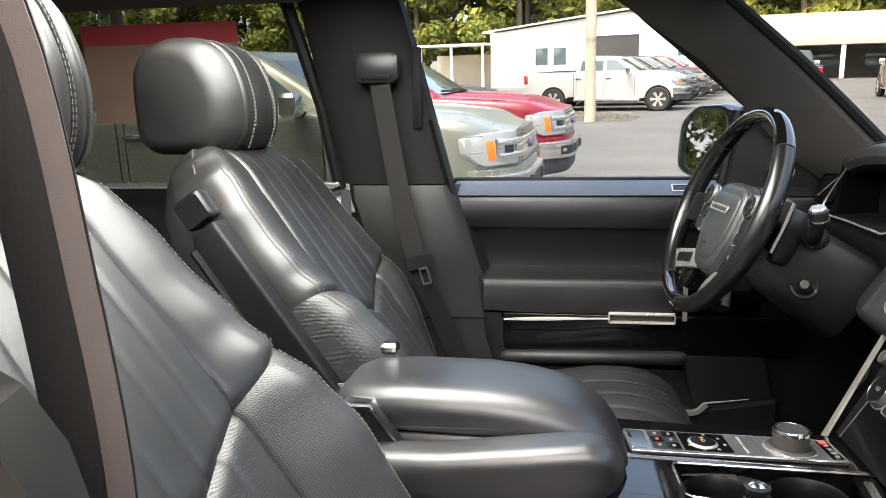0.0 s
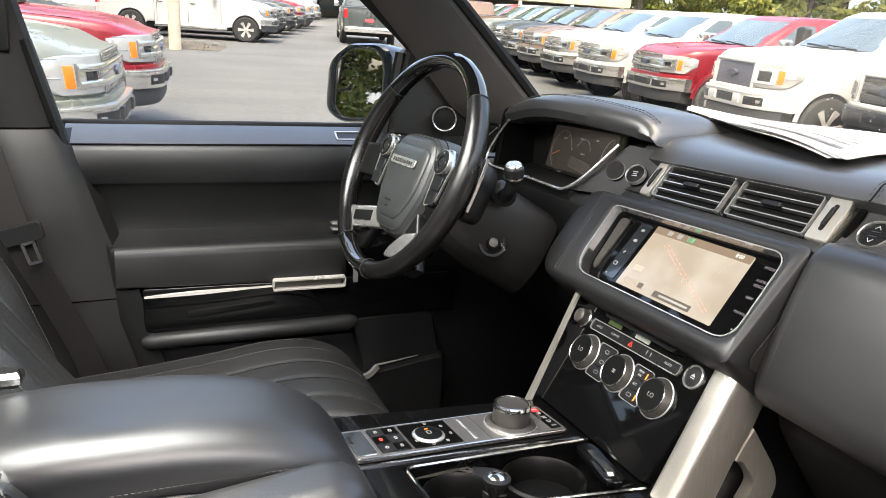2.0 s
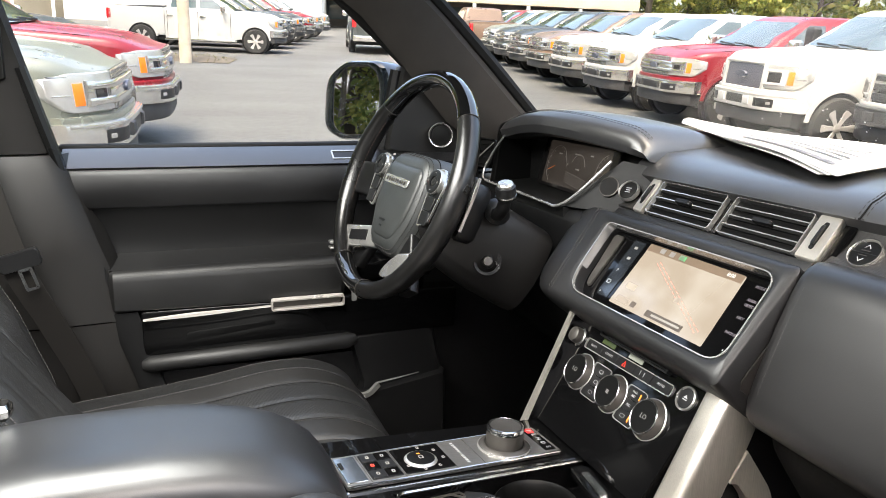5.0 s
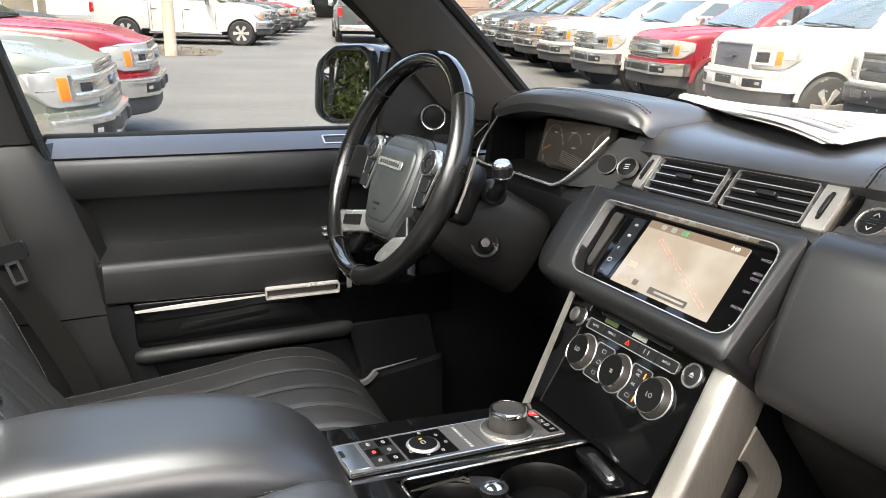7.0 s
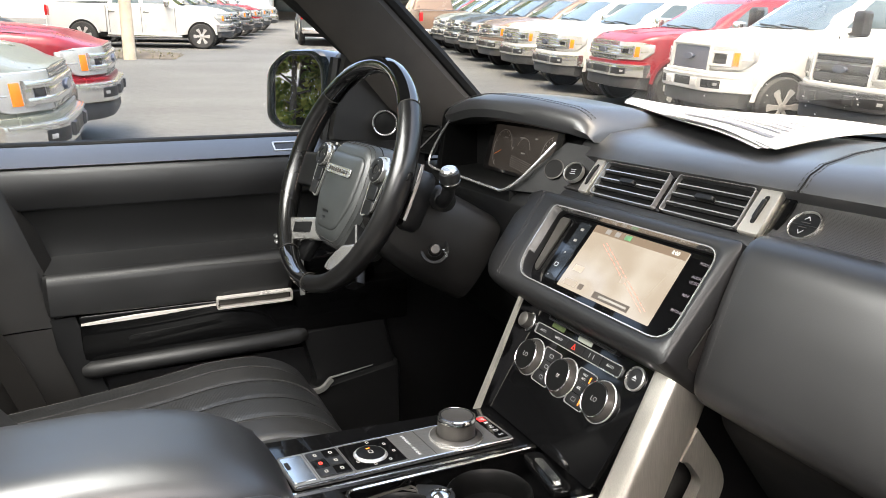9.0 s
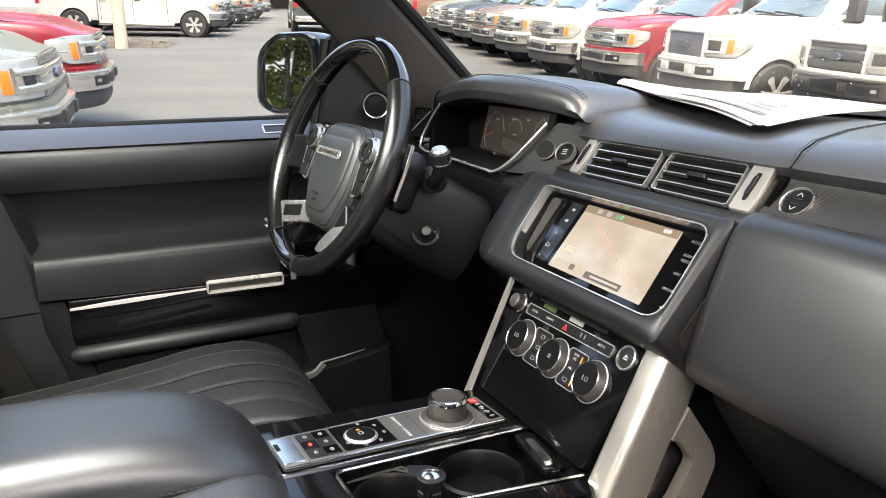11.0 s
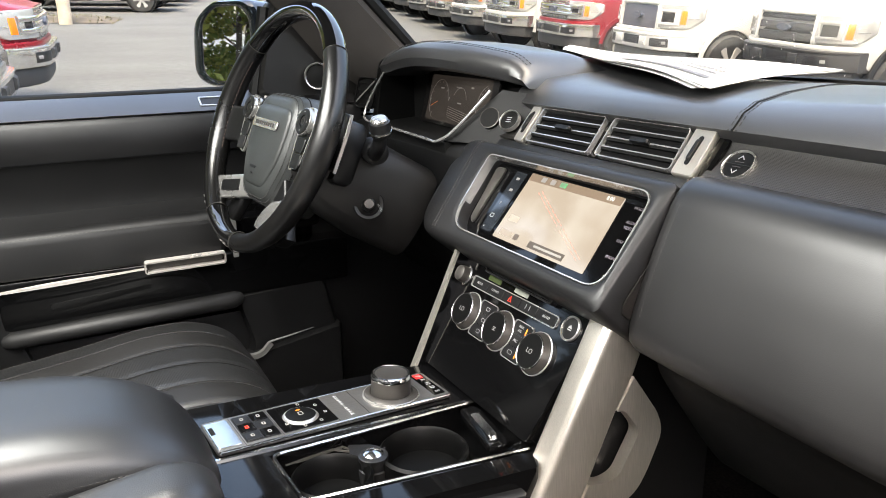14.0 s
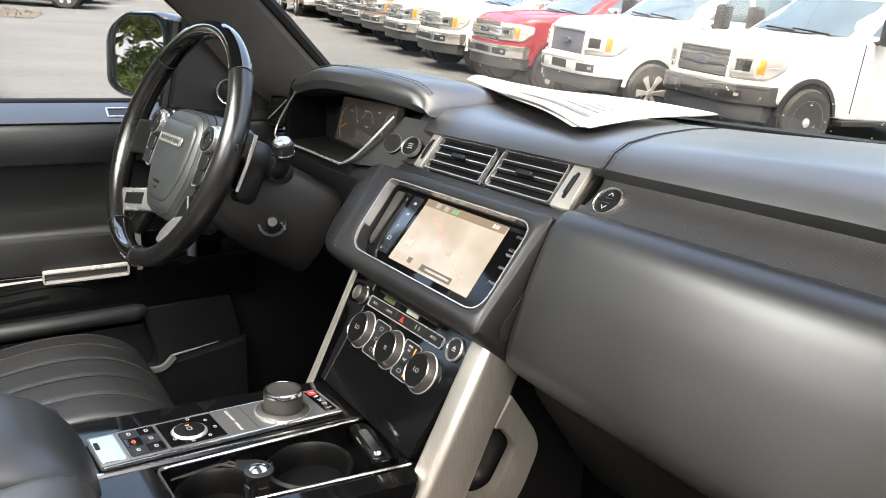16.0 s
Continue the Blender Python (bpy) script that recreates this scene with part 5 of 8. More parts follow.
def climate_panel():
    t = thing("climate_panel", "gloss black climate control panel with three dials", "control panel")
    o = round_section([(-0.132, 0.0), (0.120, 0.0), (0.135, 0.176), (-0.150, 0.176)], 0.006)
    part("panel_face", slab(o, -0.02, 0.0, CLIM, 0.001), PIANO, t, "gloss black lacquer face")
    # button bar in a silver frame
    bo = round_section([(-0.111, 0.1235), (0.081, 0.1265), (0.081, 0.1425), (-0.111, 0.1395)], 0.004, 3)
    bar = part("button_bar", frame_ring(bo, 0.0014, -0.001, 0.0022, CLIM), SATIN, t, "silver-framed button bar")
    for k in range(5):
        x0 = -0.108 + 0.0372 * k
        part("button", slab(oblong(0.0358, 0.0120, 0.001, 2, x0 + 0.0180, 0.1318 + 0.0006 * k), -0.001, 0.0016, CLIM, 0.0004), HARD, bar)
    m = CLIM @ pose(0, 0, 0.0018)
    lettering("AUTO", 0.0050, m @ pose(-0.092, 0.1318, 0), WHITEINK, bar)
    lettering("CLIMATE", 0.0045, m @ pose(-0.054, 0.1325, 0), WHITEINK, bar)
    lettering("AUTO", 0.0050, m @ pose(0.059, 0.1345, 0), WHITEINK, bar)
    part("hazard_mark", frame_ring([(-0.0215, 0.1295), (-0.0135, 0.1295), (-0.0175, 0.1370)], 0.0012, 0.0001, 0.0006, m), REDINK, bar, "red hazard triangle")
    for x in (0.017, 0.025):
        part("seat_icon", slab(oblong(0.0014, 0.006, 0.0003, 2, x, 0.134), 0.0001, 0.0004, m), WHITEINK, bar)
    # disc slot and two small display windows
    part("disc_slot", slab(oblong(0.140, 0.008, 0.003, 3, -0.010, 0.1565), -0.001, 0.0015, CLIM), MATTE, t, "dark disc slot")
    part("slot_lip", frame_ring(oblong(0.150, 0.014, 0.004, 3, -0.010, 0.1565), 0.0024, -0.001, 0.009, CLIM), HARD, t)
    part("display_window", slab(oblong(0.030, 0.007, 0.001, 2, -0.066, 0.1455), 0.0, 0.0008, CLIM), LCDGREEN, t, "dim green display window")
    part("display_window", slab(oblong(0.030, 0.007, 0.001, 2, -0.004, 0.1465), 0.0, 0.0008, CLIM), mat("pale display window", (0.20, 0.21, 0.18), 0.15, emit=0.05), t, "pale display window")
    # three dials joined by a silver outline
    for k, x in enumerate((-0.0905, -0.010, 0.0705)):
        m0 = CLIM @ pose(x, 0.0915, 0)
        d = part("dial", lathe([(0.0252, 0.0), (0.0252, 0.002), (0.0246, 0.003), (0.0228, 0.0100), (0.0218, 0.0112), (0.0185, 0.0114)], 36, None, m0), SMOKE, t, "dark satin rotary dial")
        part("dial_base", hoop([(0.0258, -0.001), (0.0270, -0.001), (0.0270, 0.0014), (0.0260, 0.0018)], 36, None, m0), SATIN, d)
        part("dial_rim", hoop([(0.0204, 0.0098), (0.0222, 0.0098), (0.0221, 0.0118), (0.0214, 0.0123), (0.0206, 0.0119)], 36, None, m0), CHROME, d)
        part("dial_face", lathe([(0.0206, 0.0090), (0.0206, 0.0115), (0.001, 0.0116)], 28, None, m0), WELLBLACK, d)
        f = m0 @ pose(0, 0, 0.0118)
        if k != 1:
            lettering("LO", 0.0088, f, mat("lit dial digits", (0.17, 0.17, 0.16), 0.4, emit=0.05), d)
        else:
            for o2 in bars(3, 0.006, 0.001, 0.0018):
                part("fan_mark", slab(o2, 0, 0.0004, f @ pose(0.002, 0, 0)), mat("dim icon", (0.35, 0.33, 0.30), 0.4), d)
    for x in (-0.0503, 0.0303):
        g = part("key_frame", frame_ring(oblong(0.040, 0.050, 0.006, 3, x, 0.0915), 0.0012, -0.001, 0.0016, CLIM), SATIN, t, "silver-outlined key group")
        for j in range(3):
            key = part("key", slab(oblong(0.036, 0.0145, 0.001, 2, x, 0.0760 + 0.0155 * j), -0.001, 0.0008, CLIM, 0.0003), HARD, g)
            mk = CLIM @ pose(x, 0.0760 + 0.0155 * j, 0.0010)
            if x > 0:
                if j == 2:
                    lettering("MAX", 0.0045, mk @ pose(-0.004, 0.0026, 0), WHITEINK, key)
                    lettering("A/C", 0.0045, mk @ pose(-0.004, -0.0026, 0), WHITEINK, key)
                elif j == 1:
                    lettering("A/C", 0.0050, mk @ pose(-0.004, 0, 0), WHITEINK, key)
                else:
                    part("key_icon", frame_ring(oblong(0.009, 0.005, 0.002, 2, -0.004, 0), 0.0006, 0, 0.0003, mk), WHITEINK, key)
                part("key_light", slab(oblong(0.0018, 0.008, 0.0004, 2, 0.0085, 0), 0, 0.0005, mk), ORANGEINK, key, "lit orange key light")
            else:
                part("key_icon", frame_ring(oblong(0.008, 0.005, 0.0015, 2, 0, 0), 0.0006, 0, 0.0003, mk), WHITEINK, key)
    # volume knob and eject button
    v0 = CLIM @ pose(-0.1315, 0.1325, 0)
    vk = part("volume_knob", lathe([(0.0115, 0), (0.0115, 0.010), (0.0105, 0.014), (0.0075, 0.0155), (0.001, 0.016)], 24, None, v0), SMOKE, t, "small dark metal volume knob")
    part("knob_ring", hoop([(0.0115, -0.001), (0.0150, -0.001), (0.0150, 0.003), (0.0120, 0.004)], 24, None, v0), CHROME, vk)
    e0 = CLIM @ pose(0.105, 0.1365, 0)
    ek = part("eject_button", hoop([(0.0125, -0.001), (0.0150, -0.001), (0.0150, 0.003), (0.0135, 0.004), (0.0125, 0.002)], 28, None, e0), SATIN, t, "silver-ringed eject button")
    part("eject_cap", lathe([(0.0126, -0.001), (0.0126, 0.002), (0.001, 0.0028)], 24, None, e0), HARD, ek)
    part("eject_mark", slab([(-0.0035, 0.0), (0.0035, 0.0), (0, 0.004)], 0.0026, 0.0031, e0), WHITEINK, ek)
    part("eject_line", slab(oblong(0.007, 0.0011, 0.0003, 2, 0, -0.0018), 0.0026, 0.0031, e0), WHITEINK, ek)
    # back of the stack
    part("stack_body", rings([[(x, -0.08, 0.87), (x, 0.0, 1.03), (x, 0.15, 1.03), (x, 0.15, 0.62), (x, -0.02, 0.62)] for x in (-0.145, 0.132)]), SOFT, t)


def struts():
    # slim strut on the driver's side
    t = thing("console_strut", "slim brushed alloy strut beside the control panel", "trim strut")
    a, b = Vector((-0.1535, -0.020, 1.030)), Vector((-0.1375, -0.112, 0.850))
    rows = []
    for q in (0, 0.33, 0.66, 1):
        p = a.lerp(b, q)
        w = 0.0048 + 0.0025 * q
        rows.append([p + Vector((-w, 0.0, 0)), p + Vector((-w * 0.8, -0.008, 0)), p + Vector((w * 0.8, -0.008, 0)), p + Vector((w, 0, 0)), p + Vector((w, 0.07, 0.0)), p + Vector((-w, 0.07, 0.0))])
    part("strut", rings(rows), ALUV, t)
    rows = []
    for q in (0, 0.33, 0.66, 1):
        p, w = a.lerp(b, q), 0.0048 + 0.0025 * q
        rows.append([p + Vector((w + e, y, 0)) for e, y in ((0.0002, -0.004), (0.0012, -0.004), (0.0012, 0.07), (0.0002, 0.07))])
    part("strut_cheek", rings(rows), PIANO, t, "gloss black inner cheek of the strut")
    # broad strut with the grab handle on the passenger's side
    t = thing("grab_handle_strut", "broad brushed alloy strut with a looped grab handle", "grab handle")
    o = round_section([(-0.016, 1.032), (-0.108, 0.845), (-0.179, 0.700), (-0.100, 0.700), (-0.038, 0.836), (-0.003, 0.916), (0.018, 0.953), (0.032, 0.990), (0.016, 1.006)], [0.004, 0, 0, 0, 0.004, 0.004, 0.010, 0.006, 0.006], 3)
    part("strut", soft_prism(o, 0.130, 0.168, 0.010, 5), ALUV, t, "broad brushed alloy strut")
    # loop: flat bar bent round the opening
    o = round_section([(0.018, 0.955), (-0.004, 0.918), (0.007, 0.917), (0.027, 0.891), (0.030, 0.881), (0.004, 0.835), (-0.014, 0.830), (-0.039, 0.836), (-0.060, 0.790), (-0.020, 0.775), (0.033, 0.807), (0.046, 0.827), (0.066, 0.874), (0.059, 0.898)], [0.002, 0.002, 0.006, 0.006, 0.008, 0.008, 0.008, 0.002, 0.002, 0.01, 0.012, 0.012, 0.012, 0.012], 4)
    part("grab_loop", prism(o, "x", 0.1500, 0.1662, 0.0015), ALUV, t, "brushed alloy grab loop")
    part("strut_liner", prism(round_section([(0.0, 0.99), (0.05, 0.99), (0.17, 0.86), (0.17, 0.5), (-0.09, 0.5), (-0.085, 0.80), (-0.035, 0.90)], 0.02), "x", 0.110, 0.142, 0.004), SOFT, t, "soft black panel behind the handle")


def instrument_cluster():
    t = thing("instrument_cluster", "hooded digital instrument cluster with chrome trim line", "instrument cluster")
    # hood: a thick leather brow that ends in a rounded nose beside the vents
    def brow(q):
        a = max(0.0, math.sin(math.pi * min(1, max(0, q))))
        a = a ** 0.55 if q < 0.5 else 0.52 + 0.48 * a ** 0.8
        return a * math.sqrt(max(0.0, 1 - max(0, (q - 0.90) / 0.10) ** 2))
    rows = []
    xs = np.append(np.linspace(-0.635, -0.231, 26), np.linspace(-0.222, -0.186, 9))
    for x in xs:
        q = (x + 0.635) / 0.449
        arch = brow(q)
        top = 1.252 + 0.054 * arch
        lip = 0.045 + 0.055 * max(0, (q - 0.45) / 0.55) ** 1.6 + 0.03 * max(0, (0.12 - q) / 0.12) ** 2
        th = 0.012 + 0.026 * min(1, arch * 1.5) + 0.006 * arch
        sec = [(lip + 0.010, top - th - 0.002), (lip, top - th * 0.55), (lip + 0.012, top - 0.004), (lip + 0.05, top + 0.001), (lip + 0.13, top - 0.004), (0.30, 1.250), (0.30, 1.225), (lip + 0.10, top - th - 0.004)]
        rows.append([(x, y, z) for y, z in smooth_sec(sec, 36)])
    hood = part("hood", rings(rows), DASHHIDE, t, "stitched black leather hood")
    for dy, dz in ((0.018, -0.0018), (0.025, -0.0006)):
        path = []
        for x in np.linspace(-0.60, -0.20, 40):
            q = (x + 0.635) / 0.449
            arch = brow(q)
            lip = 0.045 + 0.055 * max(0, (q - 0.45) / 0.55) ** 1.6 + 0.03 * max(0, (0.12 - q) / 0.12) ** 2
            path.append((x, lip + dy, 1.252 + 0.054 * arch + 0.0008 + dz))
        stitches(path, hood, 0.007, 0.0011, mat("dark thread", (0.050, 0.047, 0.045), 0.8))
    # recess walls
    part("recess_back", slab(round_section([(-0.74, 1.12), (-0.22, 1.12), (-0.20, 1.24), (-0.74, 1.27)], 0.02), -0.13, -0.125, plane_at((0, 0, 0), (1, 0, 0), (0, 0, 1))), MATTE, t)
    part("recess_wall", prism(round_section([(0.04, 1.14), (0.16, 1.14), (0.16, 1.275), (0.06, 1.275)], 0.02), "x", -0.625, -0.605, 0.004), WELLBLACK, t, "dull black side wall")
    part("recess_floor", rings([[(x, 0.026, 1.156), (x, 0.16, 1.165), (x, 0.16, 1.150), (x, 0.026, 1.140)] for x in (-0.60, -0.29)]), MATTE, t)
    scr = plane_at((-0.395, 0.105, 1.208), (1, -0.05, 0), (0, 0.25, 1))
    d = part("display", slab(oblong(0.270, 0.092, 0.010, 4), -0.004, 0, scr), mat("dark display glass", (0.010, 0.009, 0.009), 0.12, coat=0.3), t, "dim dark digital display")
    part("display_glow", slab(oblong(0.230, 0.080, 0.006, 4), 0.0001, 0.0004, scr), mat("dim brown backlight", (0.030, 0.025, 0.022), 0.2, emit=0.10), d)
    for cx, r, a0, a1 in ((-0.070, 0.036, 0.2, 4.2), (0.010, 0.026, 0.3, 2.7), (0.112, 0.036, 1.8, 4.2)):
        part("gauge_arc", tube([scr @ Vector((cx + r * math.cos(a), -0.004 + r * math.sin(a), 0.001)) for a in np.linspace(a0, a1, 40)], 0.0005, 4), GAUGE, d)
    for k in range(9):
        for cx in (-0.070, 0.112):
            a = 1.9 + 0.28 * k if cx > 0 else 0.6 + 0.42 * k
            part("scale_mark", slab(oblong(0.0032, 0.0010, 0.0003, 2), 0.0005, 0.0009, scr @ pose(cx + 0.032 * math.cos(a), -0.004 + 0.032 * math.sin(a), 0, 0, 0, math.degrees(a))), GAUGE, d)
    part("gauge_needle", ribbon([scr @ Vector((-0.074, -0.006, 0.001)), scr @ Vector((-0.100, -0.016, 0.001))], (0, 0, 1), 0.0014, 0.0004), AMBER, d, "amber needle")
    lettering("P", 0.010, scr @ pose(-0.030, 0.0, 0.0008), GAUGE, d)
    for k in range(6):
        p, q = Vector((-0.028, -0.012 - 0.0035 * k, 0.001)), Vector((0.050, -0.020 - 0.0035 * k, 0.001))
        part("readout_line", tube([scr @ p, scr @ q], 0.0004, 4), GAUGE, d)
    for x, y, w in ((-0.064, 0.018, 0.014), (0.000, 0.022, 0.020), (0.050, 0.024, 0.010), (0.012, -0.004, 0.014)):
        part("readout_bar", slab(oblong(w, 0.0026, 0.0005, 2, x, y), 0.0005, 0.0009, scr), GAUGE, d)
    # chrome trim line round the lower opening
    path = smooth_path([(-0.575, 0.050, 1.250), (-0.605, 0.040, 1.215), (-0.612, 0.024, 1.178), (-0.58, 0.016, 1.163), (-0.44, 0.012, 1.162), (-0.33, 0.012, 1.159), (-0.296, 0.018, 1.159), (-0.270, 0.038, 1.182), (-0.236, 0.076, 1.236)], 60)
    part("trim_line", tube(path, 0.0023, 8), BRIGHT, t, "chrome trim line")
    # cheek with a speaker disc and a small end cap
    ca, cb, cc, cd = Vector((-0.296, 0.026, 1.158)), Vector((-0.164, 0.098, 1.158)), Vector((-0.160, 0.140, 1.226)), Vector((-0.232, 0.094, 1.236))
    quad = lambda u, v, d: ca.lerp(cb, u).lerp(cd.lerp(cc, u), v) + Vector((-0.45, 0.75, -0.45)) * d
    part("cheek", rings([[quad(0, 0, d), quad(1, 0, d), quad(1, 0.5, d), quad(1, 1, d), quad(0, 1, d), quad(0, 0.5, d)] for d in (0.0, 0.014)]), SOFT, t, "soft black cheek")
    cm = plane_at((-0.2375, 0.0765, 1.1945), (0.86, 0.50, 0), (-0.1, 0.45, 0.85))
    part("cheek_disc", lathe([(0.016, -0.001), (0.016, 0.003), (0.0145, 0.004), (0.001, 0.003)], 24, None, cm), MATTE, t)
    part("disc_ring", hoop([(0.0150, 0.002), (0.0165, 0.002), (0.0165, 0.0040), (0.0150, 0.0044)], 28, None, cm), SMOKE, t, "thin dark ring")
    # end vent by the door
    em = plane_at((-0.672, 0.050, 1.208), (0.96, 0.28, 0), (0, 0.3, 0.95))
    ev = part("end_vent", frame_ring(oblong(0.060, 0.060, 0.012, 4), 0.0020, -0.006, 0.001, em), HARD, t, "black end vent with a bright blade")
    for k in range(4):
        part("slat", slab(oblong(0.054, 0.005, 0.001, 2, 0, -0.020 + 0.0133 * k), -0.005, -0.002, em), MATTE, ev)
    part("vent_blade", ribbon([em @ Vector((-0.020, -0.020, 0.003)), em @ Vector((0.026, 0.022, 0.003))], (0, 0, 1), 0.0022, 0.002), SATIN, ev, "bright vent blade")
    part("vent_cavity", slab(oblong(0.060, 0.060, 0.012, 4), -0.010, -0.006, em), MATTE, ev)


# ---------- steering ----------
WC, WR = Vector((-0.4241, -0.2104, 1.1841)), 0.1854
COLC, WTILT = Vector((-0.403, -0.214, 1.1875)), 26.8


def steering():
    t = thing("steering_wheel", "black leather and lacquer steering wheel with silver spoke trim", "steering wheel")
    W = plane_at(WC, (0.990, 0.136, -0.031), (-0.024, 0.385, 0.923))   # z points at the driver
    H = W @ pose(0, 0, -0.030)   # the hub lies a little deeper than the rim

    def arc(a0, a1, n):
        return [math.radians(a0 + (a1 - a0) * i / n) for i in range(n + 1)]

    def rim(name, a0, a1, material, label):
        rows = []
        for a in arc(a0, a1, 26):
            rr = 0.0165 + 0.0015 * math.cos(2 * a)
            er = Vector((math.cos(a), math.sin(a), 0))
            rows.append([W @ (er * (WR + rr * 0.95 * math.cos(b)) + Vector((0, 0, rr * 1.08 * math.sin(b)))) for b in (2 * math.pi * k / 14 for k in range(14))])
        return part(name, rings(rows), material, t, label)
    rim("lacquer_top", 42, 138, RIMGLOSS, "gloss black upper rim")
    rim("leather_rim", 138.6, 238, RIMHIDE, "smooth black leather rim")
    rim("leather_rim", -83.4, 41.4, RIMHIDE, "smooth black leather rim")
    rim("lacquer_bottom", 238.6, 276, RIMGLOSS, "gloss black lower rim")
    for a in (41.7, 138.3, 238.3, 276.3):
        r = math.radians(a)
        er = Vector((math.cos(r), math.sin(r), 0))
        m = W @ Matrix.Translation(er * WR) @ Matrix((er, Vector((0, 0, 1)), er.cross(Vector((0, 0, 1))))).transposed().to_4x4()
        part("rim_joint", hoop([(0.016, -0.0006), (0.0172, -0.0006), (0.0172, 0.0006), (0.016, 0.0006)], 18, None, m), SMOKE, t)
    for a0, a1 in ((146, 200), (-20, 34)):
        stitches([W @ (Vector((math.cos(a), math.sin(a), 0)) * (WR - 0.0165)) for a in arc(a0, a1, 40)], t, 0.007, 0.0012, mat("brown thread", (0.10, 0.07, 0.06), 0.8))
    # airbag cover: a deep stitched leather bowl with a raised shield on its face
    o = round_section([(-0.058, 0.056), (-0.076, 0.022), (-0.074, -0.052), (-0.046, -0.116), (0.046, -0.116), (0.074, -0.052), (0.076, 0.022), (0.058, 0.056)], 0.024, 6)
    HUBHIDE = mat("hub cover hide", (0.029, 0.0315, 0.031), 0.42, spec=0.8, grain=0.12, scale=900, vary=0.15, vscale=9, rvary=0.06, kind="cells")
    rows = []
    for f, h in ((1.06, -0.062), (1.10, -0.042), (1.09, -0.020), (1.06, -0.002), (1.01, 0.0120), (0.95, 0.0205), (0.88, 0.0255), (0.80, 0.0275), (0.60, 0.0285), (0.05, 0.0295)):
        rows.append([H @ Vector((p.x * f, -0.01 + (p.y + 0.01) * f, h)) for p in o])
    cover = part("airbag_cover", rings(rows), HUBHIDE, t, "deep stitched black leather airbag cover")
    sh = round_section([(-0.060, 0.034), (-0.064, 0.004), (-0.060, -0.048), (-0.036, -0.094), (0.036, -0.094), (0.060, -0.048), (0.064, 0.004), (0.060, 0.034)], 0.018, 6)
    rows = []
    for f, h in ((1.0, 0.020), (1.0, 0.0272), (0.98, 0.0292), (0.93, 0.0308), (0.8, 0.0328), (0.5, 0.0347), (0.05, 0.0352)):
        rows.append([H @ Vector((p.x * f, -0.02 + (p.y + 0.02) * f, h)) for p in sh])
    part("shield_panel", rings(rows), HUBHIDE, cover, "raised smooth leather shield")
    for f, h in ((0.945, 0.0212), (0.99, 0.0152)):
        pth = [H @ Vector((p.x * f, -0.01 + (p.y + 0.01) * f, h + 0.0006)) for p in o]
        stitches(pth + pth[:1], cover, 0.0050, 0.0009, mat("black thread", (0.035, 0.033, 0.032), 0.8))
    part("cover_groove", tube([H @ Vector((p.x * 1.04, -0.01 + (p.y + 0.01) * 1.04, 0.0042)) for p in o + o[:1]], 0.0010, 5), MATTE, cover)
    bd = H @ pose(-0.002, 0.0025, 0.0345)
    bg = part("name_plate", slab(oblong(0.088, 0.0145, 0.004, 3), 0, 0.0025, bd, 0.0008), SATIN, cover, "satin silver name plate")
    for k in range(9):
        part("name_bar", slab(oblong(0.0052, 0.0062, 0.001, 2, -0.032 + 0.008 * k, 0), 0.0026, 0.0031, bd), SMOKE, bg)
    part("pressed_mark", slab(oblong(0.020, 0.004, 0.001, 2), 0.0, 0.0008, H @ pose(-0.004, -0.066, 0.0340)), HARD, cover)
    part("pressed_mark", slab(oblong(0.008, 0.003, 0.001, 2), 0.0, 0.0008, H @ pose(-0.004, -0.076, 0.0338)), HARD, cover)
    # hub behind the cover and spokes
    part("hub", lathe([(0.048, -0.045), (0.055, -0.02), (0.055, 0.004), (0.02, 0.010)], 28, None, H @ pose(0, -0.022, 0)), HARD, t)
    for e in (-1, 1):
        rows = []
        for x, ya, yb, h in ((0.060, -0.050, 0.040, 0.004), (0.10, -0.045, 0.034, 0.003), (0.140, -0.040, 0.022, 0.012), (0.180, -0.046, 0.016, 0.026)):
            rows.append([H @ Vector((e * x, p.x, p.y)) for p in round_section([(ya, h - 0.016), (yb, h - 0.016), (yb, h + 0.008), (ya, h + 0.008)], 0.006, 3)])
        part("spoke", rings(rows), HARD, t, "black side spoke")
        # thumb pad: silver-edged keys with a round control on top
        po = round_section([(e * 0.080, 0.040), (e * 0.112, 0.046), (e * 0.128, 0.016), (e * 0.118, -0.044), (e * 0.088, -0.054)][::e * -1 or 1], 0.008, 3)
        pm = H @ pose(0, 0, 0.012)
        pad = part("thumb_pad", slab(po, -0.008, 0.008, pm, 0.002), HARD, t, "black thumb control pad")
        part("pad_edge", frame_ring(po, 0.0022, 0.004, 0.0092, pm), SATIN, pad)
        cm2 = H @ pose(e * 0.103, 0.0215, 0.020)
        part("ring_control", hoop([(0.0205, 0), (0.0205, 0.006), (0.0200, 0.0078), (0.0192, 0.0082)], 28, None, cm2), SATIN, pad, "silver ring control")
        part("ring_face", lathe([(0.0192, 0), (0.0192, 0.0088), (0.0165, 0.0098), (0.0092, 0.0090), (0.0086, 0.006), (0.0080, 0.0078), (0.001, 0.0084)], 28, None, cm2), HARD, pad)
        for q in range(4):
            part("arrow_mark", slab(oblong(0.0032, 0.0016, 0.0004, 2), 0, 0.0004, cm2 @ pose(0.0138 * math.cos(q * math.pi / 2), 0.0138 * math.sin(q * math.pi / 2), 0.0096, 0, 0, 90 * q + 90)), mat("dim icon", (0.20, 0.19, 0.18), 0.4, emit=0.08), pad)
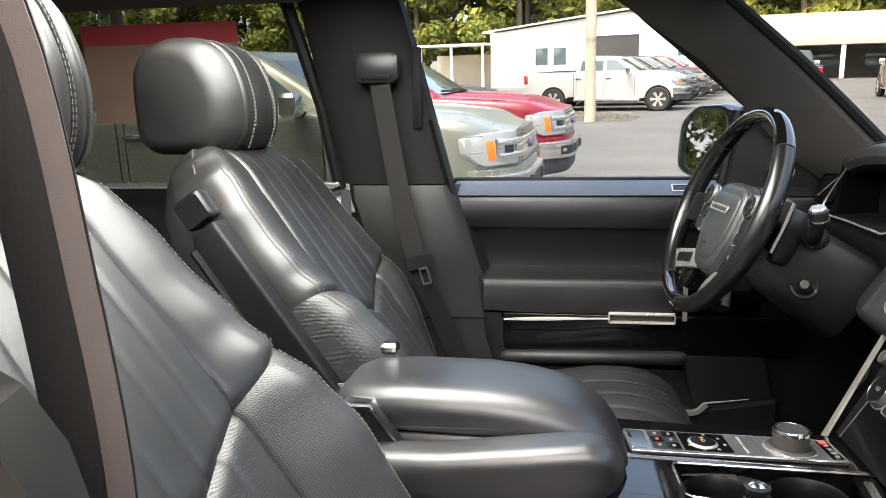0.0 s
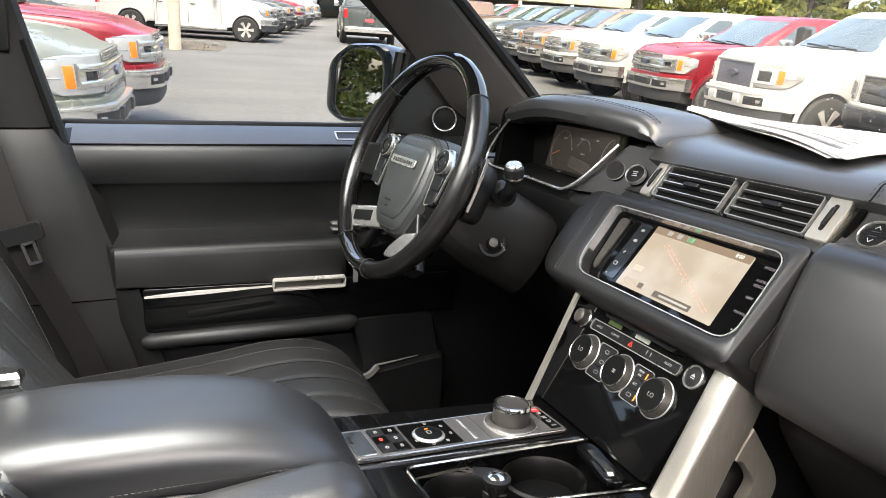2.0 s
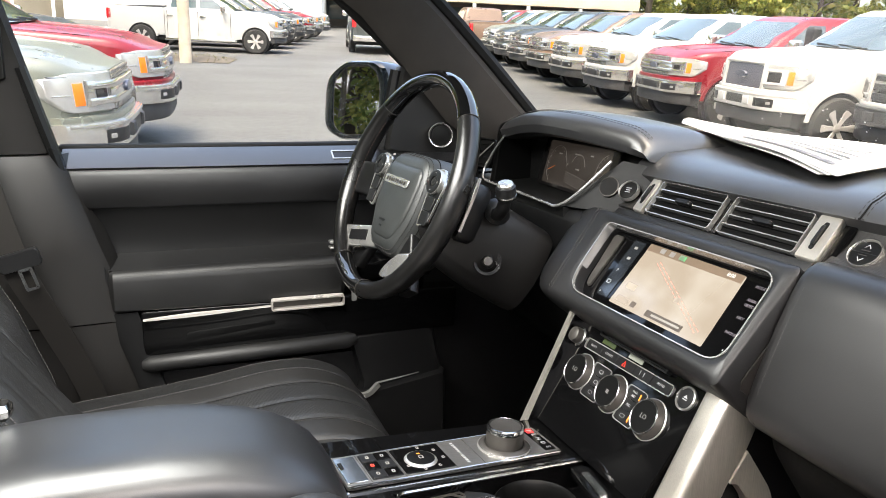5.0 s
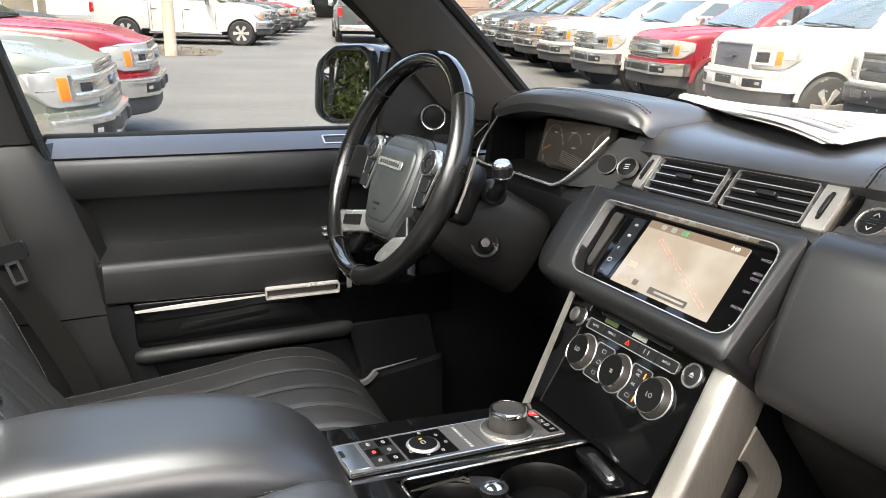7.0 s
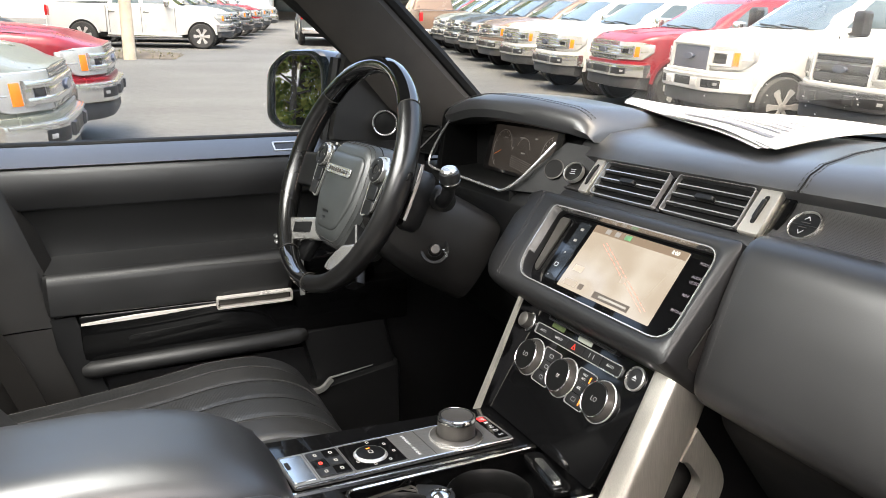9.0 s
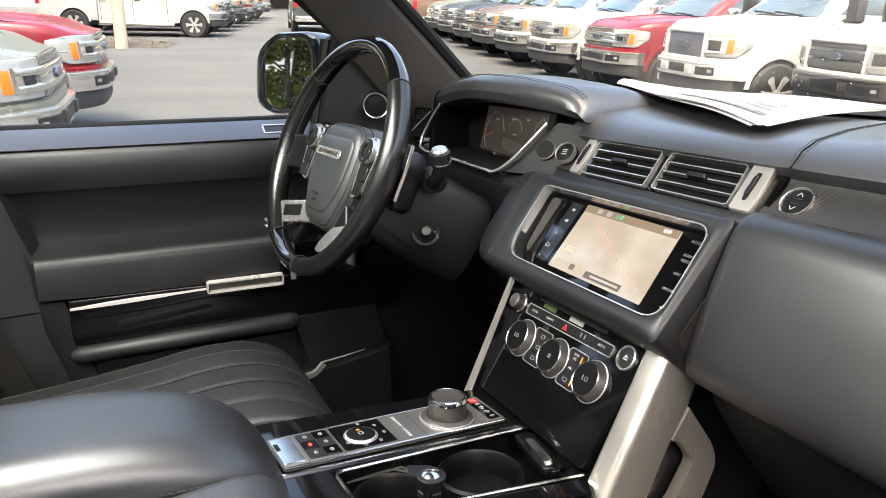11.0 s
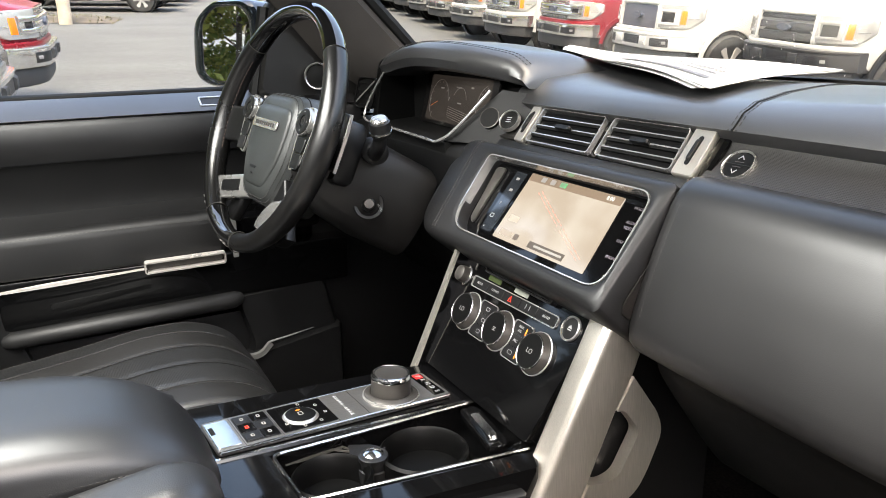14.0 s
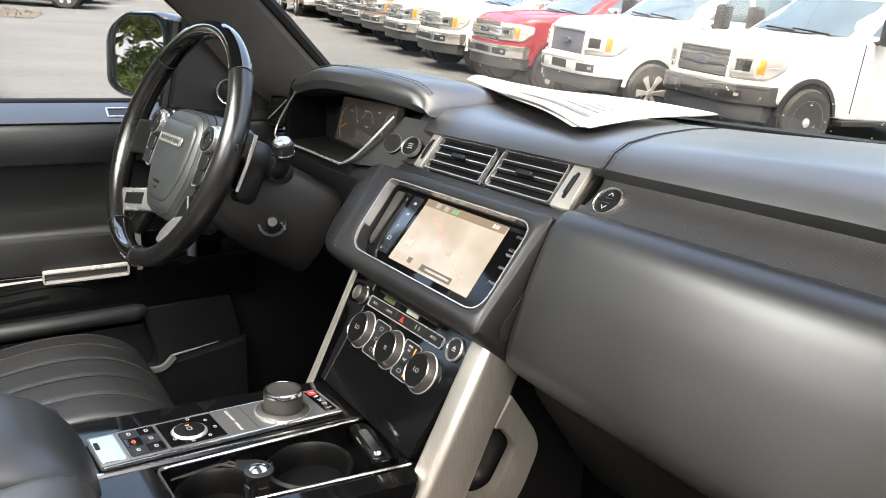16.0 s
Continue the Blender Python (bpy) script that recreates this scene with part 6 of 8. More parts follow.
        part("ring_dot", hoop([(0.0040, 0.0075), (0.0052, 0.0075), (0.0052, 0.0086), (0.0040, 0.0086)], 16, None, cm2), SMOKE, pad)
        for k in range(2):
            part("thumb_key", slab(oblong(0.026, 0.022, 0.003, 3, e * 0.104, -0.013 - 0.024 * k), 0.0075, 0.011, pm, 0.001), HARD, pad)
        # lower spokes with bright blades
        rows = []
        for q in (0, 0.3, 0.7, 1):
            c = Vector((e * 0.050, -0.075, 0.004)).lerp(Vector((e * 0.105, -0.158, -0.002)), q)
            nrm = Vector((0.83, 0.55 * e, 0)).normalized() if e > 0 else Vector((0.83, -0.55, 0)).normalized()
            w = 0.020 - 0.004 * q
            rows.append([H @ (c + Vector((nrm.x * p.x, nrm.y * p.x, p.y))) for p in round_section([(-w, -0.012), (w, -0.012), (w, 0.008), (-w, 0.008)], 0.006, 3)])
        part("lower_spoke", rings(rows), HARD, t)
        rows = []
        blade = ((0.030, -0.118, -0.080, 0.012, 0.010), (0.060, -0.124, -0.084, 0.016, 0.013), (0.100, -0.136, -0.094, 0.021, 0.016), (0.140, -0.146, -0.103, 0.026, 0.017), (0.160, -0.140, -0.114, 0.028, 0.014)) if e < 0 else ((0.008, -0.156, -0.146, 0.006, 0.006), (0.020, -0.156, -0.136, 0.009, 0.008), (0.040, -0.154, -0.120, 0.012, 0.010), (0.060, -0.150, -0.106, 0.014, 0.011), (0.095, -0.142, -0.096, 0.014, 0.011))
        for x, ya, yb, h, th in blade:
            rows.append([H @ Vector((e * x, p.x, p.y)) for p in round_section([(ya, h - th), (yb, h - th), (yb, h + th * 0.35), (ya, h + th * 0.35)], min(0.006, th * 0.5), 4)])
        sb = part("spoke_blade", rings(rows), SATIN, t, "satin silver spoke blade")
        bi = [Vector((e * x, y, h)) for x, y, h in ((0.064, -0.095, 0.0218), (0.112, -0.107, 0.0288), (0.108, -0.124, 0.0284), (0.060, -0.113, 0.0214))]
        if e < 0:
            part("blade_insert", rings([[H @ (p + Vector((0, 0, d))) for p in bi] for d in (-0.002, 0.0015)]), HARD, sb, "black key inset in the blade")
        # shift paddle behind the rim
        po2 = round_section([(e * 0.080, 0.050), (e * 0.150, 0.052), (e * 0.156, 0.010), (e * 0.154, -0.036), (e * 0.085, -0.030)][::e * -1 or 1], 0.010, 3)
        pd = part("shift_paddle", slab(po2, -0.052, -0.044, W, 0.002), HARD, t, "black shift paddle")
        part("paddle_edge", ribbon([W @ Vector((e * x, y, -0.046)) for x, y in ((0.1545, 0.051), (0.1575, 0.023), (0.1572, -0.003), (0.1560, -0.036))], (0, 0, 1), 0.0045, 0.003), STRIP, pd, "silver paddle edge")
    # column
    c = thing("steering_column", "black steering column shroud with two stalks", "steering column")
    ax = Vector((0, math.cos(radians(WTILT)), -math.sin(radians(WTILT))))
    rows = []
    for d, w, hu, hd in ((0.040, 0.060, 0.032, 0.065), (0.065, 0.074, 0.038, 0.082), (0.11, 0.082, 0.042, 0.100), (0.17, 0.086, 0.042, 0.112), (0.26, 0.088, 0.036, 0.118)):
        m = plane_at(COLC + ax * d, (1, 0, 0), (0, math.sin(radians(WTILT)), math.cos(radians(WTILT))))
        rows.append([m @ Vector((p.x, p.y, 0)) for p in round_section([(-w, -hd * 0.5), (-w * 0.7, -hd), (w * 0.7, -hd), (w, -hd * 0.5), (w, hu * 0.4), (w * 0.8, hu), (-w * 0.8, hu), (-w, hu * 0.4)], 0.03, 4)])
    part("shroud", rings(rows), SHROUD, c, "soft black column shroud")
    for e in (-1, 1):
        part("switch_housing", prism(round_section([(e * 0.060, 0.048), (e * 0.122, 0.046), (e * 0.129, 0.020), (e * 0.125, -0.050), (e * 0.060, -0.060)][::e * -1 or 1], 0.010, 3), "z", -0.098, -0.066, 0.006), HARD, c, "black stalk housing", at=W)
    # wiper stalk with a silver end
    part("stalk_boot", lathe([(0.021, -0.004), (0.023, 0.0), (0.018, 0.008), (0.010, 0.012)], 20, None, plane_at(Vector((-0.312, -0.082, 1.150)), (0, 1, 0), (-0.5, 0, 0.85))), HARD, c)
    st = part("stalk", tube(smooth_path([(-0.312, -0.083, 1.148), (-0.285, -0.092, 1.150), (-0.258, -0.097, 1.165), (-0.243, -0.100, 1.190)], 14), [0.011] * 5 + [0.0105] * 5 + [0.010] * 4, 12), HARD, c, "black wiper stalk")
    sm = Matrix.Translation((-0.2425, -0.100, 1.186)) @ pose(0, 0, 0, 12, 14, 0)
    part("stalk_head", lathe([(0.0115, -0.008), (0.0150, -0.002), (0.0155, 0.010), (0.0150, 0.016), (0.012, 0.018)], 22, None, sm), HARD, st)
    part("stalk_ring", hoop([(0.0150, 0.000), (0.0158, 0.000), (0.0158, 0.002), (0.0150, 0.002)], 22, None, sm), CHROME, st)
    part("stalk_cap", lathe([(0.0125, 0.014), (0.0125, 0.020), (0.0105, 0.0225), (0.001, 0.023)], 22, None, sm), SATIN, st, "satin silver stalk cap")
    # column switch
    km = plane_at(Vector((-0.321, -0.092, 1.066)), (0.30, 0.95, 0), (-0.30, 0.1, 0.95))
    ko = part("switch_bezel", hoop([(0.0235, -0.006), (0.0245, 0.001), (0.0225, 0.003), (0.018, 0.001), (0.0175, -0.004)], 26, None, km), HARD, c)
    part("switch_knob", lathe([(0.0085, -0.004), (0.0085, 0.009), (0.0072, 0.012), (0.001, 0.0128)], 22, None, km), SMOKE, ko, "small metal-ringed column switch")
    part("knob_ring", hoop([(0.0088, -0.004), (0.0118, -0.004), (0.0112, 0.004), (0.0088, 0.006)], 22, None, km), HARD, ko)
    lettering("AUTO", 0.005, km @ pose(0.0165, -0.006, 0.0035, 0, 0, -65), WHITEINK, ko)


# ---------- centre console ----------


def console():
    t = thing("centre_console", "gloss black centre console with cup holders", "console")
    top = lambda y: 0.888 - 0.0467 * (y + 0.40)
    # tub walls: left deck, rear deck, right rim, front; the cup tray is a hollow between them
    def deck(name, pts, lo, material, label=""):
        o = round_section(pts, 0.004, 2)
        return part(name, rings([[(p.x, p.y, lo) for p in o], [(p.x, p.y, top(p.y) - 0.003) for p in o], [(p.x * 0.9995, p.y, top(p.y)) for p in o]]), material, t, label)
    deck("left_deck", [(-0.128, -0.46), (0.010, -0.46), (0.016, -0.352), (-0.006, -0.078), (-0.010, -0.05), (-0.135, -0.05)], 0.62, PIANO, "gloss black left deck")
    deck("rear_deck", [(0.010, -0.46), (0.120, -0.46), (0.120, -0.346), (0.016, -0.352)], 0.62, PIANO, "gloss black rear deck")
    deck("right_rim", [(0.118, -0.46), (0.152, -0.46), (0.158, -0.10), (0.128, -0.085), (0.1175, -0.346)], 0.62, PIANO, "gloss black right rim")
    deck("front_deck", [(-0.006, -0.080), (0.127, -0.090), (0.14, -0.02), (-0.010, -0.02)], 0.62, PIANO)
    # silver line round the tray
    ring = [(0.018, -0.350), (-0.0035, -0.080), (0.123, -0.090), (0.114, -0.344)]
    path = [(x, y, top(y) + 0.001) for x, y in (ring[1], ring[0], ring[3], ring[2])]
    pts = [Vector((*p, 0)) for p in round_section([(a, b) for a, b, _ in path][:], [0.001, 0.012, 0.012, 0.001], 5)]
    part("tray_line", tube([(p.x, p.y, top(p.y) + 0.001) for p in pts], 0.0022, 6), CHROME, t, "bright line round the tray")
    part("deck_line", ribbon([(0.006, -0.44, top(-0.44) + 0.001), (-0.008, -0.09, top(-0.09) + 0.001)], (1, 0, 0), 0.004, 0.002), CHROME, t)
    # tray floor and the two round cups
    part("tray_floor", sheet(lambda u, v: (-0.005 + 0.13 * u, -0.35 + 0.27 * v, 0.845 - 0.008 * v), 6, 8, 0.01), PIANO, t, "gloss black tray floor")
    cups = thing("cup_holder_insert", "gloss black twin cup holder insert", "cup holder")
    for x, y, r in ((0.062, -0.190, 0.047), (0.062, -0.298, 0.040)):
        part("cup", lathe([(r + 0.004, 0.844), (r + 0.004, 0.870), (r + 0.001, 0.873), (r - 0.002, 0.869), (r - 0.004, 0.852), (r - 0.0078, 0.803), (r - 0.0086, 0.8000), (r - 0.011, 0.7985), (0.002, 0.798)], 36, None, Matrix.Translation((x, y, 0))), mat("gloss cup black", (0.002, 0.002, 0.002), 0.42, rvary=0.05, spec=0.14), cups, "deep gloss black cup")
    part("grip_tab", block((0.010, -0.262, 0.853), (0.045, -0.232, 0.862), 0.004), HARD, cups)
    for k in range(2):
        part("tab_line", tube([(0.014, -0.335 + 0.012 * k, 0.868), (0.012, -0.28 + 0.012 * k, 0.870), (0.030, -0.255, 0.868)], 0.0016, 5), SMOKE, cups)
    lk = thing("lighter_plug", "round black power plug with a chrome cap", "power plug")
    part("plug_body", lathe([(0.017, 0.846), (0.017, 0.860), (0.0150, 0.861), (0.0150, 0.868), (0.0165, 0.870), (0.0165, 0.875), (0.012, 0.877)], 26, None, Matrix.Translation((0.052, -0.247, 0))), HARD, lk)
    part("plug_cap", lathe([(0.0115, 0.874), (0.0115, 0.8775), (0.008, 0.880), (0.001, 0.881)], 22, None, Matrix.Translation((0.052, -0.247, 0))), CHROME, lk, "chrome domed cap")
    part("plug_tab", prism(round_section([(0.012, -0.262), (0.040, -0.268), (0.040, -0.225), (0.024, -0.238)], 0.004), "z", 0.866, 0.871), HARD, lk)
    # silver latch bar in a small black cradle at the front
    la = thing("tray_latch", "polished latch bar in a black cradle", "latch")
    lm = plane_at((0.060, -0.112, top(-0.112) + 0.002), (0.99, -0.12, 0), (0.1, 1, 0.0))
    part("cradle", slab(oblong(0.096, 0.026, 0.012, 5), -0.006, 0.0015, lm, 0.001), PIANO, la)
    part("latch_bar", prism(oblong(0.062, 0.012, 0.005, 4), "z", 0.000, 0.007, 0.003), CHROME, la, "polished latch bar", at=lm @ pose(0.006, -0.002, 0))
    # brushed control strip with keys, dials and the gear knob
    s = thing("control_strip", "brushed alloy control strip with gear dial", "control panel")
    A, B = Vector((-0.0365, -0.405, top(-0.405) + 0.001)), Vector((-0.061, -0.112, top(-0.112) + 0.001))
    up = (B - A).normalized()
    S = plane_at(A, up.cross(Vector((0, 0, 1))).normalized(), up)   # x to the right, y forwards
    L = (B - A).length
    part("strip_plate", slab(oblong(0.072, L, 0.004, 3, 0, L / 2), 0, 0.006, S, 0.0012), ALU, s, "brushed alloy plate")
    for e in (-1, 1):
        part("strip_edge", tube([S @ Vector((e * 0.0362, 0.002, 0.0045)), S @ Vector((e * 0.0362, L - 0.002, 0.0045))], 0.0017, 8), CHROME, s, "polished edge of the plate")
    part("lid_slot", slab(oblong(0.062, 0.026, 0.002, 3, 0, 0.015), 0.0058, 0.0072, S, 0.0008), CHROME, s, "small silver lid")
    part("slot_mark", slab(oblong(0.016, 0.005, 0.001, 2, -0.010, 0.006), 0.007, 0.0078, S), MATTE, s)
    kp = part("key_plate", slab(oblong(0.062, 0.040, 0.002, 3, 0, 0.053), 0.0058, 0.0068, S, 0.0004), HARD, s, "black key plate")
    for i in range(2):
        for j in range(3):
            k = part("key", slab(oblong(0.0185, 0.0180, 0.001, 2, -0.0205 + 0.0205 * j, 0.043 + 0.0195 * i), 0.0066, 0.0078, S, 0.0005), PIANO if (i + j) % 2 else HARD, kp)
            part("key_icon", frame_ring(oblong(0.0062, 0.0042, 0.0012, 2, -0.0205 + 0.0205 * j, 0.043 + 0.0195 * i), 0.0011, 0.0079, 0.0083, S), REDINK if (i, j) == (0, 1) else mat("dim icon", (0.20, 0.19, 0.18), 0.4, emit=0.08), k)
    tp = part("terrain_plate", slab(oblong(0.062, 0.066, 0.002, 3, 0, 0.109), 0.0058, 0.0070, S, 0.0004), PIANO, s, "black terrain dial plate")
    tm = S @ pose(0.003, 0.106, 0.006)
    td = part("terrain_dial", lathe([(0.0214, 0), (0.0212, 0.0012), (0.0200, 0.0026), (0.0186, 0.0036), (0.0176, 0.0036)], 34, None, tm), SATIN, s, "chrome-ringed terrain dial")
    part("dial_face", lathe([(0.0176, 0), (0.0176, 0.0040), (0.0166, 0.0044), (0.001, 0.0046)], 28, None, tm), WELLBLACK, td)
    part("dial_icon", frame_ring(oblong(0.008, 0.006, 0.002, 2), 0.0010, 0.0046, 0.0050, tm), mat("dim icon", (0.20, 0.19, 0.18), 0.4, emit=0.08), td)
    part("dial_light", slab(oblong(0.0014, 0.005, 0.0004, 2, -0.009, 0), 0.0046, 0.0050, tm), ORANGEINK, td)
    for k in range(6):
        a = radians(-60 + 46 * k)
        part("terrain_icon", frame_ring(oblong(0.0050, 0.0036, 0.0008, 2, 0.0275 * math.cos(a), 0.109 + 0.0275 * math.sin(a)), 0.0008, 0.0070, 0.0074, S), mat("dim icon", (0.20, 0.19, 0.18), 0.4, emit=0.08), tp)
    for y in (0.031, 0.0745, 0.1425, 0.181):
        part("strip_joint", slab(oblong(0.071, 0.0008, 0.0002, 2, 0, y), 0.0058, 0.0064, S), SMOKE, s)
    for k in range(10):
        if k != 5:
            part("name_bar", slab(oblong(0.0030, 0.0042, 0.0004, 2, -0.0265 + 0.0058 * k, 0.162), 0.0060, 0.0063, S), mat("grey name print", (0.30, 0.30, 0.30), 0.5), s)
    gp = S @ pose(0.003, 0.226, 0.006)
    gd = part("gear_dial", lathe([(0.0246, 0.004), (0.0245, 0.023), (0.0242, 0.0275), (0.0225, 0.0300), (0.0205, 0.0295)], 40, None, gp), SMOKE, s, "tall dark metal gear dial")
    part("dial_well", hoop([(0.0250, 0.0), (0.0345, 0.0), (0.0350, 0.0015), (0.0325, 0.004), (0.0275, 0.0055), (0.0250, 0.004)], 40, None, gp), SMOKE, gd, "polished dial well")
    part("dial_rim", hoop([(0.0244, 0.0235), (0.0252, 0.0240), (0.0252, 0.0275), (0.0240, 0.0300), (0.0222, 0.0305), (0.0218, 0.0295)], 40, None, gp), CHROME, gd, "polished dial rim")
    part("dial_top", lathe([(0.0219, 0.0275), (0.0219, 0.0300), (0.0205, 0.0295), (0.001, 0.0293)], 30, None, gp), WELLBLACK, gd)
    part("well_ring", hoop([(0.0338, 0.0), (0.0356, 0.0), (0.0354, 0.0022), (0.0342, 0.0026)], 40, None, gp), SATIN, gd, "thin bright ring")
    lp = part("letter_plate", slab(oblong(0.062, 0.016, 0.001, 2, 0, 0.281), 0.0058, 0.0068, S), PIANO, s, "black gear letter plate")
    part("lit_square", slab(oblong(0.012, 0.011, 0.001, 2, -0.0245, 0.281), 0.0068, 0.0072, S), mat("lit red square", (0.55, 0.02, 0.02), 0.4, emit=0.12), lp)
    for k, ch in enumerate("PRNDS"):
        lettering(ch, 0.0095, S @ pose(-0.0245 + 0.0122 * k, 0.281, 0.0074), WHITEINK, lp)
    # flank of the console
    part("flank", prism(round_section([(-0.80, 0.5), (-0.290, 0.5), (-0.192, 0.70), (-0.120, 0.855), (-0.46, 0.885), (-0.80, 0.90)], [0.02, 0.01, 0.02, 0.004, 0.02, 0.02]), "x", 0.1535, 0.170, 0.004), LEATHER, t, "black leather console flank")
    part("flank", prism(round_section([(-0.80, 0.5), (-0.05, 0.5), (-0.05, 0.86), (-0.46, 0.875), (-0.80, 0.88)], 0.02), "x", -0.150, -0.137, 0.004), LEATHER, t, "black leather console flank")


def console_box():
    t = thing("console_box", "padded leather centre storage box with domed lid", "armrest")
    # lid: long dome, nose rounded down
    rows = []
    for y, xl, xr, zt, zb, r in ((-0.800, -0.060, 0.066, 0.985, 0.955, 0.012), (-0.795, -0.076, 0.080, 0.996, 0.950, 0.022), (-0.77, -0.088, 0.092, 1.006, 0.946, 0.028), (-0.70, -0.092, 0.096, 1.010, 0.944, 0.030), (-0.60, -0.093, 0.098, 1.009, 0.942, 0.032), (-0.55, -0.092, 0.099, 1.005, 0.938, 0.034), (-0.51, -0.089, 0.099, 0.998, 0.930, 0.036), (-0.48, -0.084, 0.098, 0.989, 0.920, 0.036), (-0.455, -0.077, 0.095, 0.977, 0.910, 0.035), (-0.437, -0.068, 0.090, 0.963, 0.903, 0.032), (-0.424, -0.056, 0.082, 0.947, 0.899, 0.026), (-0.415, -0.042, 0.072, 0.930, 0.897, 0.016), (-0.410, -0.026, 0.058, 0.916, 0.897, 0.008)):
        zt -= 0.010
        mid = (xl + xr) / 2
        rows.append([(p.x, y, p.y) for p in round_section([(xl, zb), (xr, zb), (xr, zt - r * 0.62), (mid + (xr - mid) * 0.74, zt), (mid - (mid - xl) * 0.74, zt), (xl, zt - r * 0.62)], [0.004, 0.004, r, r * 1.2, r * 1.2, r], 6)])
    lid = part("lid", rings(rows), LIDHIDE, t, "domed black leather lid")
    stitches([(x, y, z) for x, y, z in [(0.0985, yy, 0.950 + 0.004 * math.sin((yy + 0.75) * 5) - 0.010 * max(0, (yy + 0.55) / 0.1) ** 2 * 0.5) for yy in np.linspace(-0.76, -0.48, 40)]], lid, 0.006, 0.0011, mat("dark thread", (0.050, 0.047, 0.045), 0.8))
    part("box", prism(round_section([(-0.088, 0.60), (0.094, 0.60), (0.098, 0.900), (0.094, 0.944), (-0.086, 0.944), (-0.092, 0.90)], 0.012), "y", -0.795, -0.432, 0.012), LEATHER, t, "black leather box")
    part("nose", prism(round_section([(-0.088, 0.60), (0.098, 0.60), (0.094, 0.908), (-0.082, 0.908)], 0.014), "y", -0.50, -0.428, 0.014), LEATHER, t)
    # chromed lid button at the rear end and the wing by the hinge
    part("lid_button", block((0.070, -0.782, 0.945), (0.118, -0.735, 0.985), 0.010), CHROME, t, "chromed lid release button")
    part("button_blade", prism(round_section([(-0.775, 0.985), (-0.735, 0.985), (-0.675, 0.905), (-0.70, 0.905)], 0.008), "x", 0.101, 0.118, 0.003), HARD, t, "black hinge blade")
    part("blade_edge", ribbon([(0.119, -0.738, 0.982), (0.119, -0.677, 0.905)], (1, 0, 0), 0.006, 0.003), CHROME, t)
    part("lid_button", block((-0.100, -0.772, 0.995), (-0.070, -0.745, 1.012), 0.007), CHROME, t, "chromed lid release button")
    # padded passenger armrest beside the box
    a = thing("side_armrest", "padded black leather armrest folded down beside the box", "armrest")
    rows = []
    for y, zt, zb, xr in ((-0.80, 0.935, 0.885, 0.160), (-0.74, 0.938, 0.880, 0.168), (-0.64, 0.944, 0.878, 0.174), (-0.54, 0.957, 0.885, 0.178), (-0.47, 0.966, 0.895, 0.178), (-0.447, 0.963, 0.899, 0.175), (-0.435, 0.956, 0.905, 0.169), (-0.427, 0.947, 0.911, 0.161), (-0.4225, 0.938, 0.917, 0.152), (-0.421, 0.932, 0.922, 0.144)):
        rows.append([(p.x, y, p.y) for p in round_section([(0.102, zb), (xr, zb), (xr, zt), (0.102, zt)], min(0.022, (zt - zb) * 0.48), 5)])
    part("pad", rings(rows), LEATHER, a, "rounded leather pad")
    part("pad_base", prism(round_section([(0.104, 0.80), (0.170, 0.80), (0.174, 0.882), (0.104, 0.886)], 0.01), "y", -0.80, -0.44, 0.01), SOFT, a)
    # rear console panel behind the box
    r = thing("rear_console", "black rear console end with a silver edge", "console")
    part("rear_body", block((-0.13, -1.20, 0.50), (0.14, -0.80, 0.93), 0.02), SOFT, r)
    part("rear_plate", frame_ring(oblong(0.20, 0.16, 0.006, 3), 0.004, 0, 0.006, plane_at((0.0, -0.90, 0.931), (1, 0, 0), (0, 1, 0))), SATIN, r, "satin silver edge")


def papers():
    A, B, C, D = Vector((0.112, 0.140, 1.252)), Vector((0.06, 0.455, 1.262)), Vector((-0.50, 0.43, 1.284)), Vector((-0.32, 0.270, 1.284))
    for k, (dx, dy, rot, dz) in enumerate(((0, 0, 0, 0.004), (0.006, -0.004, 1.6, 0.002), (-0.006, 0.002, -1.4, 0.0))):
        t = thing("paper_sheet", "white printed paper sheet lying on the dashboard", "paper", group="papers on the dashboard")
        def fn(u, v):
            p = A.lerp(D, u).lerp(B.lerp(C, u), v)
            c = Vector((-0.13, 0.30, 0))
            q = p - c
            a = radians(rot)
            z = p.z + dz + 0.006 * math.sin(u * 3.1) * (1 - v) + 0.004 * math.sin(v * 4 + k * 0.2) + 0.003 * math.sin(u * 7 + k * 0.3)
            return (c.x + q.x * math.cos(a) - q.y * math.sin(a) + dx, c.y + q.x * math.sin(a) + q.y * math.cos(a) + dy, z)
        part("sheet", sheet(fn, 14, 10, 0.0004), PAPER, t)
        if k == 0:
            for v0, v1, u0, u1 in ((0.10, 0.14, 0.06, 0.55), (0.20, 0.215, 0.08, 0.66), (0.26, 0.275, 0.08, 0.60), (0.32, 0.335, 0.08, 0.70), (0.42, 0.435, 0.10, 0.62), (0.48, 0.495, 0.10, 0.7), (0.60, 0.615, 0.2, 0.6), (0.70, 0.74, 0.55, 0.8)):
                part("printed_bar", sheet(lambda u, v: Vector(fn(u0 + (u1 - u0) * u, v0 + (v1 - v0) * v)) + Vector((0, 0, 0.0012)), 10, 1), INK, t)


